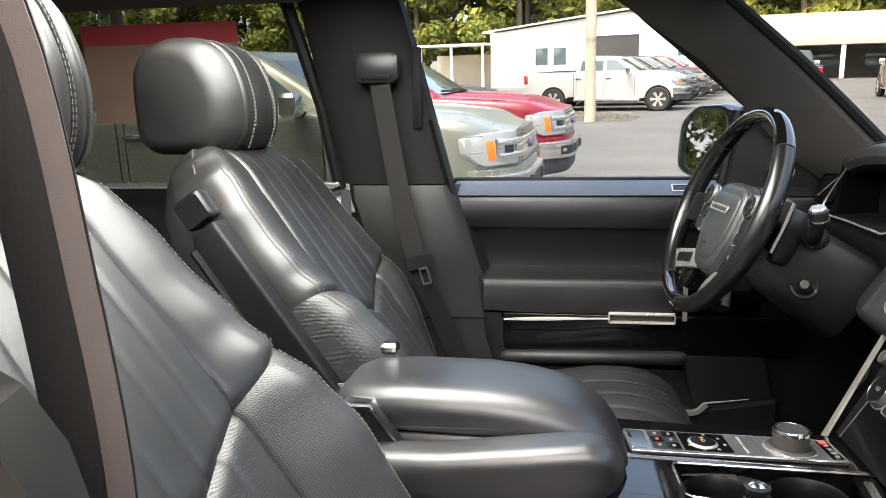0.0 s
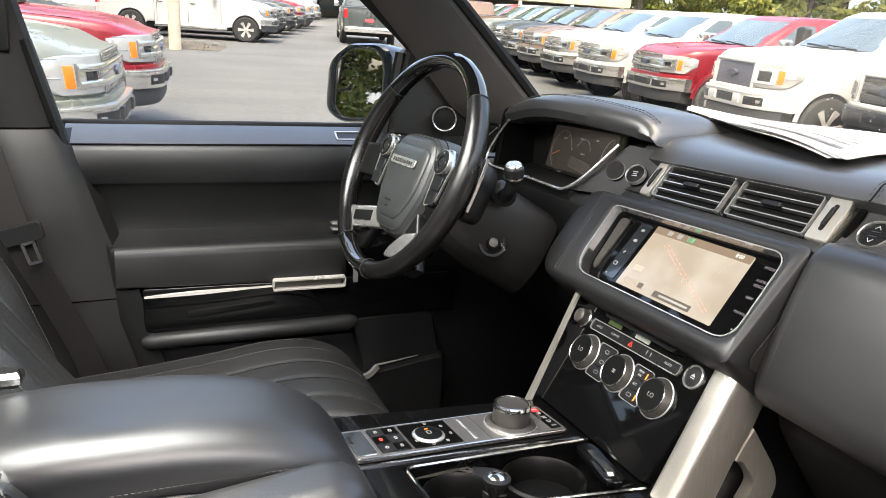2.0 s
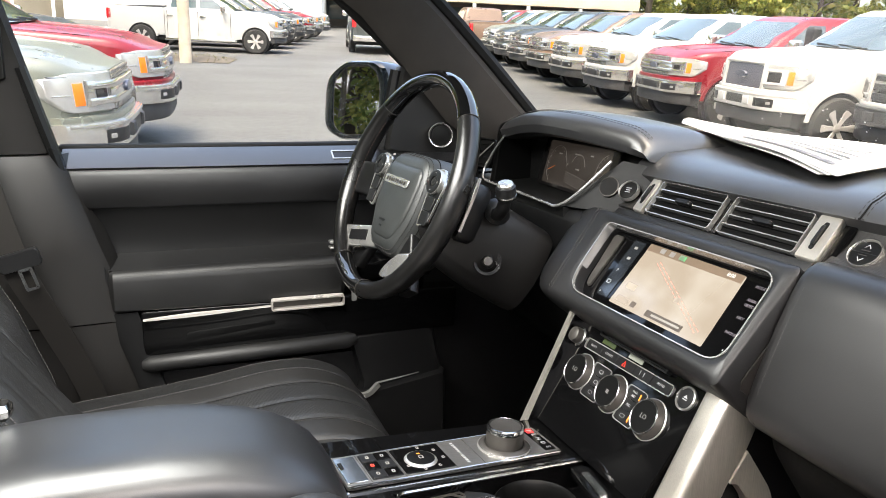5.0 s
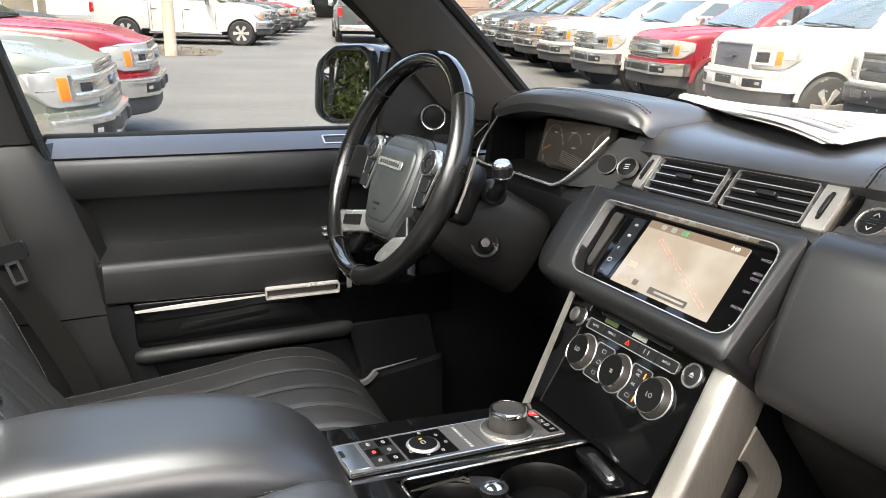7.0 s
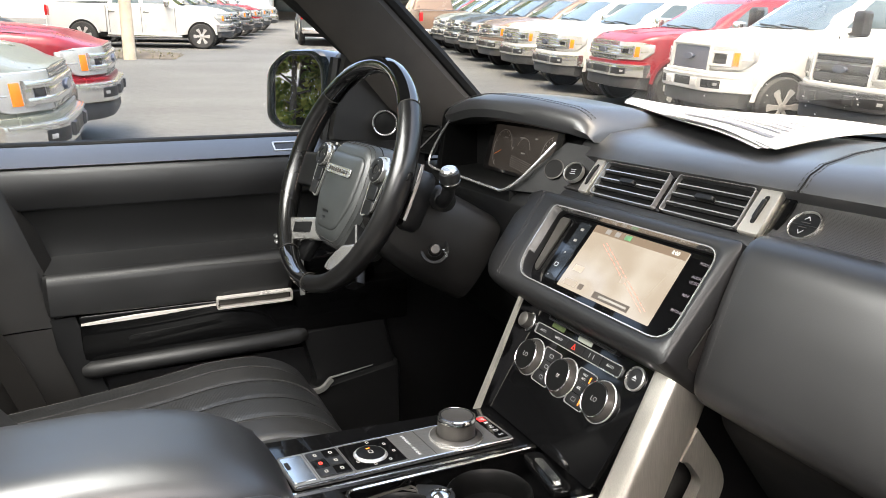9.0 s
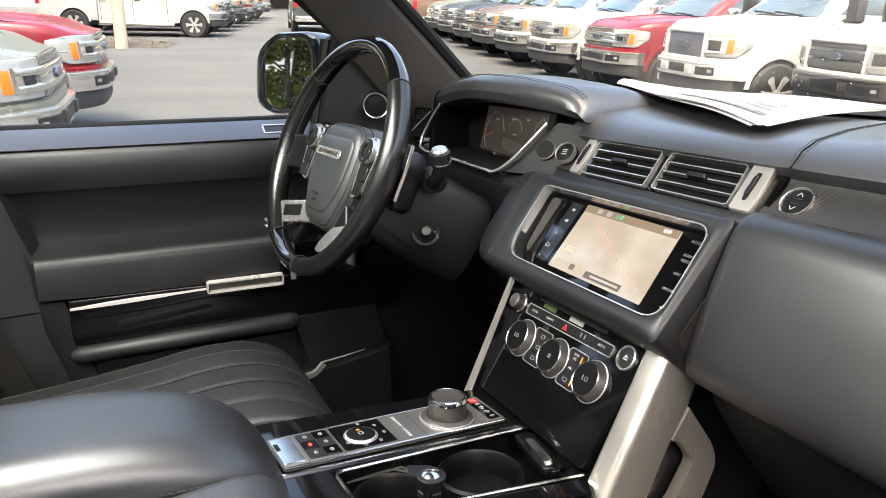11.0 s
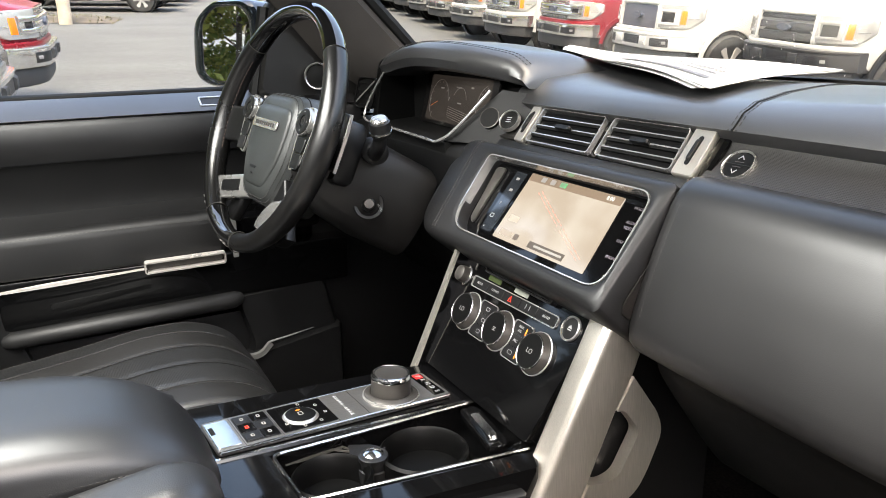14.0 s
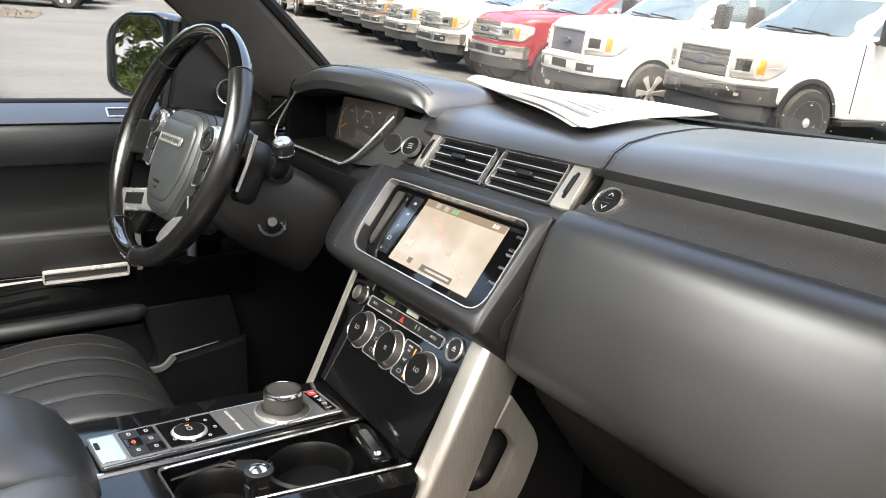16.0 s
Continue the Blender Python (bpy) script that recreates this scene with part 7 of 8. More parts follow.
cabin_shell()
windscreen()
b_pillar(-1)
b_pillar(1)
driver_door()
rear_door()
wing_mirror()
dashboard()
touch_screen()
air_vents()
round_button("start_button", "round black start button in a silver ring", plane_at((-0.1985, 0.0845, 1.1955), (0.93, 0.36, 0), (0, 0.6, 0.8)), 0.0165, bars(3, 0.009, 0.0012, 0.0034))
round_button("vent_control", "round black vent button in a silver ring", plane_at((0.211, 0.0965, 1.188), (1, 0, 0), (0, 0.69, 0.72)), 0.0182, [chevron(0.0070, 0.004), chevron(-0.0062, -0.004)])
climate_panel()
struts()
instrument_cluster()
steering()
console()
console_box()
papers()
front_seat(-0.385, 1, "black leather driver's seat, reclined, with upright folding armrest")
front_seat(0.415, -1, "black leather passenger seat, reclined, catching the daylight", 0.042, -0.05, (0.575, 0.010))
rear_bench()
seat_belt(-1, "dark grey-brown driver's seat belt hanging on the pillar", [(-0.640, -0.905, 1.470), (-0.630, -0.885, 1.36), (-0.615, -0.850, 1.18), (-0.608, -0.812, 1.03), (-0.63, -0.775, 0.93), (-0.66, -0.73, 0.80), (-0.69, -0.70, 0.66)], (-0.600, -0.809, 1.050), (0.15, 1, 0.2))
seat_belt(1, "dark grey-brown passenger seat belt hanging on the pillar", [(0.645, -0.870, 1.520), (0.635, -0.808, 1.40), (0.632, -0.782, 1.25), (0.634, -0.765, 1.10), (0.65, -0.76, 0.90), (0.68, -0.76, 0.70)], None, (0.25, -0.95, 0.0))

# ---------- outside: the lot ----------


def asphalt():
    """Worn asphalt: pale drifts and darker repairs, sweeping streaks, loose specks and fine relief."""
    m = bpy.data.materials.new("worn asphalt")
    m.use_nodes = True
    n, l = m.node_tree.nodes, m.node_tree.links
    b = n["Principled BSDF"]
    tc = n.new("ShaderNodeTexCoord")
    def grade(scale, detail, lo, hi, stretch=(1, 1, 1), turn=0.0, a=0.35, z=0.65):
        mp, no, mr = n.new("ShaderNodeMapping"), n.new("ShaderNodeTexNoise"), n.new("ShaderNodeMapRange")
        mp.inputs["Scale"].default_value, mp.inputs["Rotation"].default_value = stretch, (0, 0, turn)
        no.inputs["Scale"].default_value, no.inputs["Detail"].default_value = scale, detail
        mr.inputs["From Min"].default_value, mr.inputs["From Max"].default_value = a, z
        mr.inputs["To Min"].default_value, mr.inputs["To Max"].default_value = lo, hi
        l.new(tc.outputs["Object"], mp.inputs[0])
        l.new(mp.outputs[0], no.inputs["Vector"])
        l.new(no.outputs["Fac"], mr.inputs["Value"])
        return mr.outputs[0], no.outputs["Fac"]
    parts = [grade(0.35, 5, 0.84, 1.16), grade(1.0, 4, 0.90, 1.12, (0.9, 0.12, 1), 0.5), grade(9, 6, 0.86, 1.14), grade(38, 3, 1.0, 2.2, (1, 1, 1), 0.0, 0.70, 0.78)]
    out = parts[0][0]
    for p, _ in parts[1:]:
        mul = n.new("ShaderNodeMath")
        mul.operation = "MULTIPLY"
        l.new(out, mul.inputs[0])
        l.new(p, mul.inputs[1])
        out = mul.outputs[0]
    sc = n.new("ShaderNodeVectorMath")
    sc.operation = "SCALE"
    sc.inputs[0].default_value = (0.067, 0.067, 0.062)
    l.new(out, sc.inputs["Scale"])
    l.new(sc.outputs[0], b.inputs["Base Color"])
    b.inputs["Roughness"].default_value = 0.72
    bump = n.new("ShaderNodeBump")
    bump.inputs["Strength"].default_value, bump.inputs["Distance"].default_value = 0.6, 0.004
    l.new(grade(70, 4, 0, 1)[1], bump.inputs["Height"])
    l.new(bump.outputs[0], b.inputs["Normal"])
    return m


ASPHALT = asphalt()
GRASS = mat("dry grass strip", (0.075, 0.062, 0.046), 0.95, grain=1.0, scale=30, vary=0.4, vscale=2)
TYRE = mat("tyre rubber", (0.018, 0.018, 0.018), 0.75, grain=0.4, scale=60, vary=0.2)
# near-black that paints the shade of gaps, hollows and undersides
WELL = mat("shade black for gaps and hollows", (0.006, 0.006, 0.006), 0.9, vary=0.2)
CARGLASS = mat("dark car glass", (0.06, 0.085, 0.095), 0.06, coat=0.4, vary=0.2, vscale=1.5)
TCHROME = mat("truck chrome", (0.60, 0.60, 0.59), 0.18, 0.9, vary=0.1, vscale=4, rvary=0.05)
LAMP = mat("headlamp lens", (0.42, 0.425, 0.42), 0.16, 0.45, vary=0.12, vscale=9, coat=0.6)
ORANGE = mat("orange side marker", (0.80, 0.16, 0.015), 0.25, vary=0.1, coat=0.5)
TAIL = mat("red tail lamp", (0.45, 0.012, 0.015), 0.2, coat=0.6, vary=0.15, vscale=8)
GRILLE = mat("grille black", (0.012, 0.012, 0.013), 0.45, vary=0.2, grain=0.5, scale=80)
STEEL = mat("steel wheel", (0.36, 0.35, 0.34), 0.38, 0.35, vary=0.15, vscale=8)
UNPAINTED = mat("unpainted bumper", (0.030, 0.030, 0.031), 0.6, grain=0.3, scale=120, vary=0.15)


def truck(color, style, where, label, chrome=True, rims="alloy"):
    """A crew-cab pickup truck; its nose is at y 0, it points along +y."""
    t = thing("pickup_truck", label, "pickup truck", where, lot_things, "parked pickup trucks")
    big = style == "heavy"
    P = PAINT(color)
    k = 1.07 if big else 1.0
    H = lambda z: z * k
    W = 1.00

    def ring(y, w, zb, zt, r=0.09, crown=0.03):
        o = round_section([(-w, zb), (w, zb), (w, zt - crown), (w * 0.55, zt), (-w * 0.55, zt), (-w, zt - crown)], [0.03, 0.03, r, r, r, r], 3)
        return [(p.x, y, p.y) for p in o]
    bm = rings([ring(-0.100, 0.47, H(0.80), H(1.178), 0.012, 0.010), ring(-0.150, 0.60, H(0.78), H(1.186), 0.03, 0.02), ring(-0.190, 0.68, H(0.74), H(1.192), 0.05), ring(-0.290, 0.80, H(0.70), H(1.215), 0.07), ring(-0.375, 0.885, H(0.66), H(1.252)), ring(-0.48, 0.955, H(0.60), H(1.290)), ring(-0.64, 0.99, H(0.55), H(1.318)), ring(-1.0, W, H(0.52), H(1.345)), ring(-1.5, W, H(0.45), H(1.375)), ring(-1.75, W, H(0.42), H(1.38), 0.05)])
    body = part("nose", bm, P, t, "painted bonnet and wings")
    # bonnet ridges and the bonnet's shut line
    for e in (-1, 1):
        part("bonnet_ridge", rings([[(e * x0, y, z - 0.03), (e * (x0 + 0.05), y, z + 0.016), (e * (x0 + 0.16), y, z + 0.012), (e * (x0 + 0.24), y, z - 0.03)] for x0, y, z in ((0.30, -0.34, H(1.215)), (0.33, -0.55, H(1.296)), (0.36, -0.9, H(1.340)), (0.40, -1.55, H(1.378)))]), P, body)
        part("shut_line", tube([(e * x, y, z) for x, y, z in ((0.80, -0.36, H(1.215)), (0.90, -0.52, H(1.266)), (0.93, -0.9, H(1.312)), (0.94, -1.6, H(1.345)))], 0.005, 4), WELL, body)
    cab = part("cab", rings([ring(-1.74, W, H(0.42), H(1.385), 0.05), ring(-2.6, 1.005, H(0.40), H(1.40), 0.05), ring(-3.98, 1.0, H(0.42), H(1.41), 0.05)]), P, t, "painted crew cab")
    # roof on its posts
    def hoop(y0, y1, w, z):
        o = round_section([(-w, y1), (w, y1), (w, y0), (-w, y0)], 0.14, 4)
        return [(p.x, p.y, z) for p in o]
    rows = [hoop(-1.62, -3.96, 0.92, H(1.36)), hoop(-1.95, -3.92, 0.86, H(1.58)), hoop(-2.42, -3.86, 0.775, H(1.86)), hoop(-2.60, -3.78, 0.72, H(1.925)), hoop(-2.9, -3.6, 0.5, H(1.95))]
    part("roof", rings(rows), P, t, "painted roof")
    # panes, a little proud of the posts
    def at(z, side):
        tt = (z / k - 1.36) / 0.50
        if side == "w":
            return 0.92 - 0.145 * tt
        return -1.62 - 0.80 * tt
    def wind(u, v):
        z = H(1.40 + 0.44 * v)
        w = at(z, "w") - 0.10
        x = (2 * u - 1) * w
        return (x, at(z, "f") + 0.008 + 0.06 * (1 - (2 * u - 1) ** 2), z)
    wp = part("windscreen", sheet(wind, 10, 4, 0.004), CARGLASS, t, "raked windscreen")
    part("wiper", tube([(-0.55, at(H(1.42), "f") + 0.09, H(1.41)), (0.1, at(H(1.45), "f") + 0.09, H(1.44))], 0.012, 5), GRILLE, wp)
    part("wiper", tube([(0.02, at(H(1.42), "f") + 0.10, H(1.41)), (0.60, at(H(1.44), "f") + 0.06, H(1.435))], 0.012, 5), GRILLE, wp)
    for e in (-1, 1):
        for y0, y1, y2, y3 in ((-1.98, -2.82, -2.82, -2.50), (-2.94, -3.78, -3.72, -2.94)):
            def side(u, v):
                z = H(1.43 + 0.37 * v)
                a, b = y0 + (y3 - y0) * v, y1 + (y2 - y1) * v
                return (e * (at(z, "w") + 0.006), a + (b - a) * u, z)
            part("side_window", sheet(side, 4, 3, 0.004), CARGLASS, t, "dark side window")
        for y in (-1.80, -2.88, -3.90):
            part("door_gap", block((e * 1.003 - 0.004, y - 0.006, H(0.50)), (e * 1.003 + 0.004, y + 0.006, H(1.33)), 0.001), WELL, cab)
        for y in (-2.72, -3.80):
            part("door_handle", block((e * 1.02 - 0.02, y - 0.10, H(1.14)), (e * 1.02 + 0.02, y + 0.10, H(1.18)), 0.012), TCHROME if chrome else P, cab)
        part("running_board", block((e * 1.00 - 0.08, -4.0, H(0.36)), (e * 1.00 + 0.08, -1.6, H(0.42)), 0.02), TCHROME if chrome else GRILLE, t)
        mi = part("door_mirror", block((e * 1.15 - 0.11, -2.10, H(1.33)), (e * 1.15 + 0.11, -1.93, H(1.55 if not big else 1.66)), 0.05), TCHROME if chrome and not big else GRILLE, t, "large door mirror")
        part("mirror_stem", tube([(e * 0.93, -1.98, H(1.34)), (e * 1.10, -2.0, H(1.38))], 0.03, 6), GRILLE, mi)
    # bed
    rows = [ring(-4.0, W, H(0.50), H(1.40), 0.03, 0.01), ring(-5.80, W, H(0.52), H(1.41), 0.03, 0.01), ring(-5.86, 0.97, H(0.55), H(1.39), 0.03, 0.01)]
    part("bed", rings(rows), P, t, "painted load bed")
    # black sheet on the solid bed, painted as the shade inside it
    part("bed_shade", block((-0.86, -5.78, H(1.412)), (0.86, -4.06, H(1.418)), 0.002), WELL, t)
    part("tailgate_line", block((-0.80, -5.875, H(0.75)), (0.80, -5.862, H(1.30)), 0.01), P, t)
    part("tail_plate", block((-0.16, -5.885, H(0.86)), (0.16, -5.874, H(0.98)), 0.004), mat("dealer plate", (0.35, 0.05, 0.06), 0.5), t)
    part("rear_bumper", block((-0.97, -6.02, H(0.48)), (0.97, -5.84, H(0.68)), 0.04), TCHROME if chrome else UNPAINTED, t)
    for e in (-1, 1):
        part("tail_lamp", block((e * 0.915 - 0.075, -5.885, H(0.98)), (e * 0.915 + 0.085, -5.70, H(1.32)), 0.03), TAIL, t, "red tail lamp")
    # nose: everything follows the curve of the front
    def fr(x, z):
        q = abs(x)
        return -0.060 - 0.05 * q * q - 1.30 * max(0, q - 0.45) ** 2 - 0.12 * max(0, z - H(0.95))

    def bar(name, x0, x1, z0, z1, d0, d1, material, parent, lb="", n=6, r=0.008, z0f=None, z1f=None):
        rows = []
        for i in range(n + 1):
            x = x0 + (x1 - x0) * i / n
            za, zb = (z0f(abs(x)) if z0f else z0), (z1f(abs(x)) if z1f else z1)
            rows.append([(x, fr(x, p.y) + p.x, p.y) for p in round_section([(d0, za), (d1, za), (d1, zb), (d0, zb)], r, 2)])
        return part(name, rings(rows), material, parent, lb)
    bright = TCHROME if chrome else GRILLE
    frame_m = (P if color == "white" else bright) if big else bright
    zb, zt = (H(0.79), H(1.17))
    gx = 0.47
    back = bar("grille", -gx, gx, zb, zt, -0.08, -0.02, GRILLE, t, "recessed grille", 10)
    proud = 0.022 if big else -0.004
    for za in (zb - 0.012, zt - 0.018):
        bar("grille_surround", -gx - 0.03, gx + 0.03, za, za + (0.035 if big else 0.016), -0.06, proud, frame_m, back, "grille surround", 10)
    if big:
        for e in (-1, 1):
            bar("grille_surround", e * (gx - 0.01), e * (gx + 0.035), zb, zt, -0.06, 0.024, frame_m, back, "grille surround", 3)
    if big and chrome:
        bar("mesh_panel", -gx + 0.03, gx - 0.03, zb + 0.03, zt - 0.03, -0.03, -0.008, mat("hex mesh grey", (0.10, 0.10, 0.125), 0.45, 0.4, grain=1, scale=60, kind="cells"), back, "grey mesh panel", 8)
    elif big:
        for za, zz in ((H(0.865), H(0.945)), (H(0.975), H(1.055)), (H(1.085), H(1.14))):
            bar("grille_bar", -gx + 0.02, gx - 0.02, za, zz, -0.03, 0.006, UNPAINTED, back, "broad black grille bar", 8)
    else:
        for za, zz in ((H(0.806), H(0.852)), (H(0.858), H(0.905)), (H(1.098), H(1.130)), (H(1.135), H(1.165))):
            for i in range(17):
                x = -0.464 + 0.058 * i
                bar("mesh_bar", x - 0.016, x + 0.016, za, zz, -0.03, 0.002, TCHROME if chrome else SMOKE, back, "", 1, 0.004)
        # two broad bars run on into the brackets of the headlamps
        for za, zz in ((H(0.914), H(0.970)), (H(1.034), H(1.092))):
            bar("grille_bar", -0.775, 0.775, za, zz, -0.04, 0.032, bright, back, "broad grille bar", 20, 0.016)
        for e in (-1, 1):
            bar("grille_link", e * 0.17, e * 0.58, H(0.96), H(1.044), -0.04, 0.024, bright, back, "", 4, 0.012)
    G = plane_at((0, fr(0, H(1.0)) + 0.0, H(1.0)), (-1, 0, 0), (0, -0.05, 1))
    part("oval_badge", slab([(0.115 * math.cos(a), 0.046 * math.sin(a)) for a in np.linspace(0, 2 * math.pi, 20, endpoint=False)], -0.01, 0.045, G, 0.006), mat("dark badge", (0.06, 0.07, 0.10), 0.3, 0.4, coat=0.5), back, "oval badge")
    for e in (-1, 1):
        zl = lambda q: H(0.862) + 0.13 * max(0, (q - 0.87) / 0.105) ** 1.3
        zu = lambda q: H(1.160) - 0.035 * max(0, (q - 0.85) / 0.115)
        la = bar("headlamp", e * 0.508, e * 0.975, 0, 0, -0.05, 0.004, LAMP, t, "clear headlamp", 12, 0.012, zl, zu)
        bar("lamp_shadow", e * (0.56 if big else 0.60), e * (0.73 if big else 0.70), H(0.935), H(1.060), -0.02, 0.0065, mat("lamp reflector", (0.06, 0.06, 0.064), 0.15, 0.6, vary=0.3, vscale=20), la, "dark lamp reflector", 3)
        if big:
            for za in (H(0.905), H(1.070)):
                bar("lamp_bar", e * 0.50, e * 0.775, za, za + 0.032, -0.01, 0.020, frame_m if chrome else LAMP, la, "bright lamp bracket", 5, 0.008)
            bar("lamp_bar", e * 0.50, e * 0.545, H(0.905), H(1.10), -0.01, 0.018, frame_m if chrome else LAMP, la, "bright lamp bracket", 2, 0.008)
        bar("lamp_bar", e * 0.735, e * 0.778, H(0.905), H(1.10), -0.01, 0.026, frame_m if chrome else LAMP, la, "bright lamp bracket", 2, 0.010)
        bar("marker", e * 0.795, e * 0.845, H(0.915), H(1.085), -0.01, 0.012, ORANGE, la, "orange side marker", 3, 0.004)
        for za in (H(0.990), H(1.130)):
            bar("lens_rib", e * 0.870, e * 0.955, za, za + 0.010, -0.01, 0.007, TCHROME, la, "", 3, 0.002)
        for yc in (-0.98, -4.75):
            part("wing_lip", rings([[(e * (1.0 + 0.0), yc + (0.53 * math.cos(a)), H(0.42) + 0.53 * math.sin(a)), (e * 1.03, yc + (0.53 * math.cos(a)), H(0.42) + 0.53 * math.sin(a)), (e * 1.03, yc + (0.47 * math.cos(a)), H(0.42) + 0.47 * math.sin(a)), (e * 1.0, yc + (0.47 * math.cos(a)), H(0.42) + 0.47 * math.sin(a))] for a in np.linspace(0.1, math.pi - 0.1, 14)]), P if not (big and not chrome) else GRILLE, t)
    # painted sill over the bumper, the bumper with its pockets, and the dark apron
    bar("painted_sill", -0.945, 0.945, H(0.775), H(0.835), -0.10, 0.030, P, t, "painted sill over the bumper", 14, 0.02)
    bmp = P if (big and chrome) else TCHROME if chrome else UNPAINTED
    bu = bar("front_bumper", -0.955, 0.955, H(0.565), H(0.785), -0.16, 0.085, bmp, t, "front bumper", 18, 0.03)
    bar("bumper_edge", -0.94, 0.94, H(0.750), H(0.778), 0.04, 0.094, bmp, bu, "", 18, 0.010)
    for e in (-1, 1):
        bar("fog_pocket", e * 0.46, e * 0.74, H(0.610), H(0.725), 0.02, 0.088, GRILLE, bu, "dark fog lamp pocket", 5, 0.012)
        bar("fog_lamp", e * 0.66, e * 0.71, H(0.648), H(0.690), 0.05, 0.091, LAMP, bu, "", 2, 0.01)
        bar("bumper_pad", e * 0.24, e * 0.37, H(0.62), H(0.73), 0.05, 0.112, UNPAINTED if chrome and not big else bmp, bu, "", 3, 0.02)
    bar("bumper_slot", -0.20, 0.20, H(0.615), H(0.735), 0.02, 0.089, GRILLE, bu, "", 5, 0.012)
    bar("apron", -0.90, 0.90, H(0.37), H(0.575), -0.25, 0.03, UNPAINTED, t, "dark apron", 12, 0.05)
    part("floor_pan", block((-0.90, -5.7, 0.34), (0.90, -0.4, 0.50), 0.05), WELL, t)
    for e in (-1, 1):
        for y in (-0.97, -4.75):
            R = 0.41 * (1.04 if big else 1.0)
            # black disc on the closed wing, painted as the wheel arch's shade
            part("arch_shade", lathe([(0.47, -0.10), (0.47, 0.012), (0.10, 0.014)], 24, None, plane_at((e * 0.995, y, H(0.42)), (0, e, 0), (0, 0, 1))), WELL, t)
            m = plane_at((e * 0.95, y, R), (0, e, 0), (0, 0, 1))
            wl = part("wheel", lathe([(0.22, -0.13), (R * 0.93, -0.13), (R, -0.08), (R, 0.07), (R * 0.94, 0.118), (R * 0.70, 0.125), (0.22, 0.10)], 28, None, m), TYRE, t, "road wheel")
            part("rim", lathe([(R * 0.695, 0.085), (R * 0.70, 0.118), (R * 0.66, 0.120), (R * 0.60, 0.080), (0.12, 0.066), (0.03, 0.070)], 24, None, m), mat("rim inner", (0.10, 0.10, 0.10), 0.4, 0.6, vary=0.2) if rims == "alloy" else STEEL, wl)
            n = 6 if rims == "alloy" else 8
            for q in range(n):
                a = 2 * math.pi * q / n
                if rims == "alloy":
                    d = Vector((math.cos(a), math.sin(a), 0))
                    s2 = Vector((-d.y, d.x, 0))
                    part("spoke", rings([[m @ (d * rr + s2 * w * j + Vector((0, 0, h - dz))) for j, dz in ((-1, 0.02), (-0.7, 0), (0.7, 0), (1, 0.02))] for rr, w, h in ((0.05, 0.040, 0.105), (R * 0.40, 0.046, 0.112), (R * 0.675, 0.080, 0.119))]), STEEL, wl)
                else:
                    # black discs on the rim, painted as the dark of its holes
                    part("vent_hole", lathe([(0.026, 0.0), (0.026, 0.012), (0.01, 0.013)], 8, None, m @ pose(0.175 * math.cos(a), 0.175 * math.sin(a), 0.068)), WELL, wl)
            part("hub_cap", lathe([(0.06, 0.05), (0.058, 0.118), (0.03, 0.128), (0.004, 0.13)], 14, None, m), STEEL, wl)
    return t


def lot():
    t = thing("ground", "worn grey asphalt lot", "ground", None, lot_things, kind="structure")
    bm = bmesh.new()
    def fn(u, v):
        return ((u - 0.5) * 1200 - 20, (v - 0.5) * 1200, 0)
    part("asphalt", sheet(fn, 20, 20), ASPHALT, t, "worn grey asphalt")
    # dry verge at the foot of the pole
    v = thing("verge", "dry grass and mulch verge at the pole", "grass", None, lot_things, kind="stuff")
    rnd = random.Random(11)
    c = Vector((-22.6, 0.9))
    rows = []
    def vg(u, w):
        x, y = (u - 0.5) * 2.0, (w - 0.5) * 3.4
        edge = min(u, 1 - u, w, 1 - w)
        q = Matrix.Rotation(radians(-14), 2) @ Vector((x, y))
        return (c.x + q.x - 1, c.y + q.y - 0.9, 0.012 + min(0.12, edge * 0.5) + 0.02 * noise.noise((x * 2, y * 2, 0)))
    part("verge_soil", sheet(vg, 12, 20), GRASS, v)
    bm = bmesh.new()
    for _ in range(260):
        u, w = rnd.random(), rnd.random()
        p = Vector(vg(u, w))
        a, h = rnd.uniform(0, 6.28), rnd.uniform(0.02, 0.07)
        d = Vector((math.cos(a), math.sin(a), 0)) * 0.02
        lean = Vector((rnd.uniform(-0.05, 0.05), rnd.uniform(-0.05, 0.05), h))
        vs = [bm.verts.new(p - d), bm.verts.new(p + d), bm.verts.new(p + lean)]
        bm.faces.new(vs)
    part("dry_grass", bm, mat("dry grass blades", (0.13, 0.12, 0.06), 0.9, vary=0.3, vscale=3), v, "short dry grass", smooth=False)
    p = thing("utility_pole", "pale weathered wooden utility pole", "utility pole", pose(-22.3, 0.25, 0.0), lot_things)
    part("pole", lathe([(0.17, 0.0), (0.165, 1.0), (0.15, 5.0), (0.13, 10.5), (0.05, 10.55)], 14), mat("weathered pole wood", (0.42, 0.36, 0.28), 0.85, grain=0.8, scale=30, stretch=(6, 6, 0.3), vary=0.2, vscale=3), p, "weathered pale wood")
    part("band", lathe([(0.165, 2.3), (0.172, 2.3), (0.172, 2.42), (0.165, 2.42)], 14), mat("pole band", (0.25, 0.24, 0.22), 0.6), p)


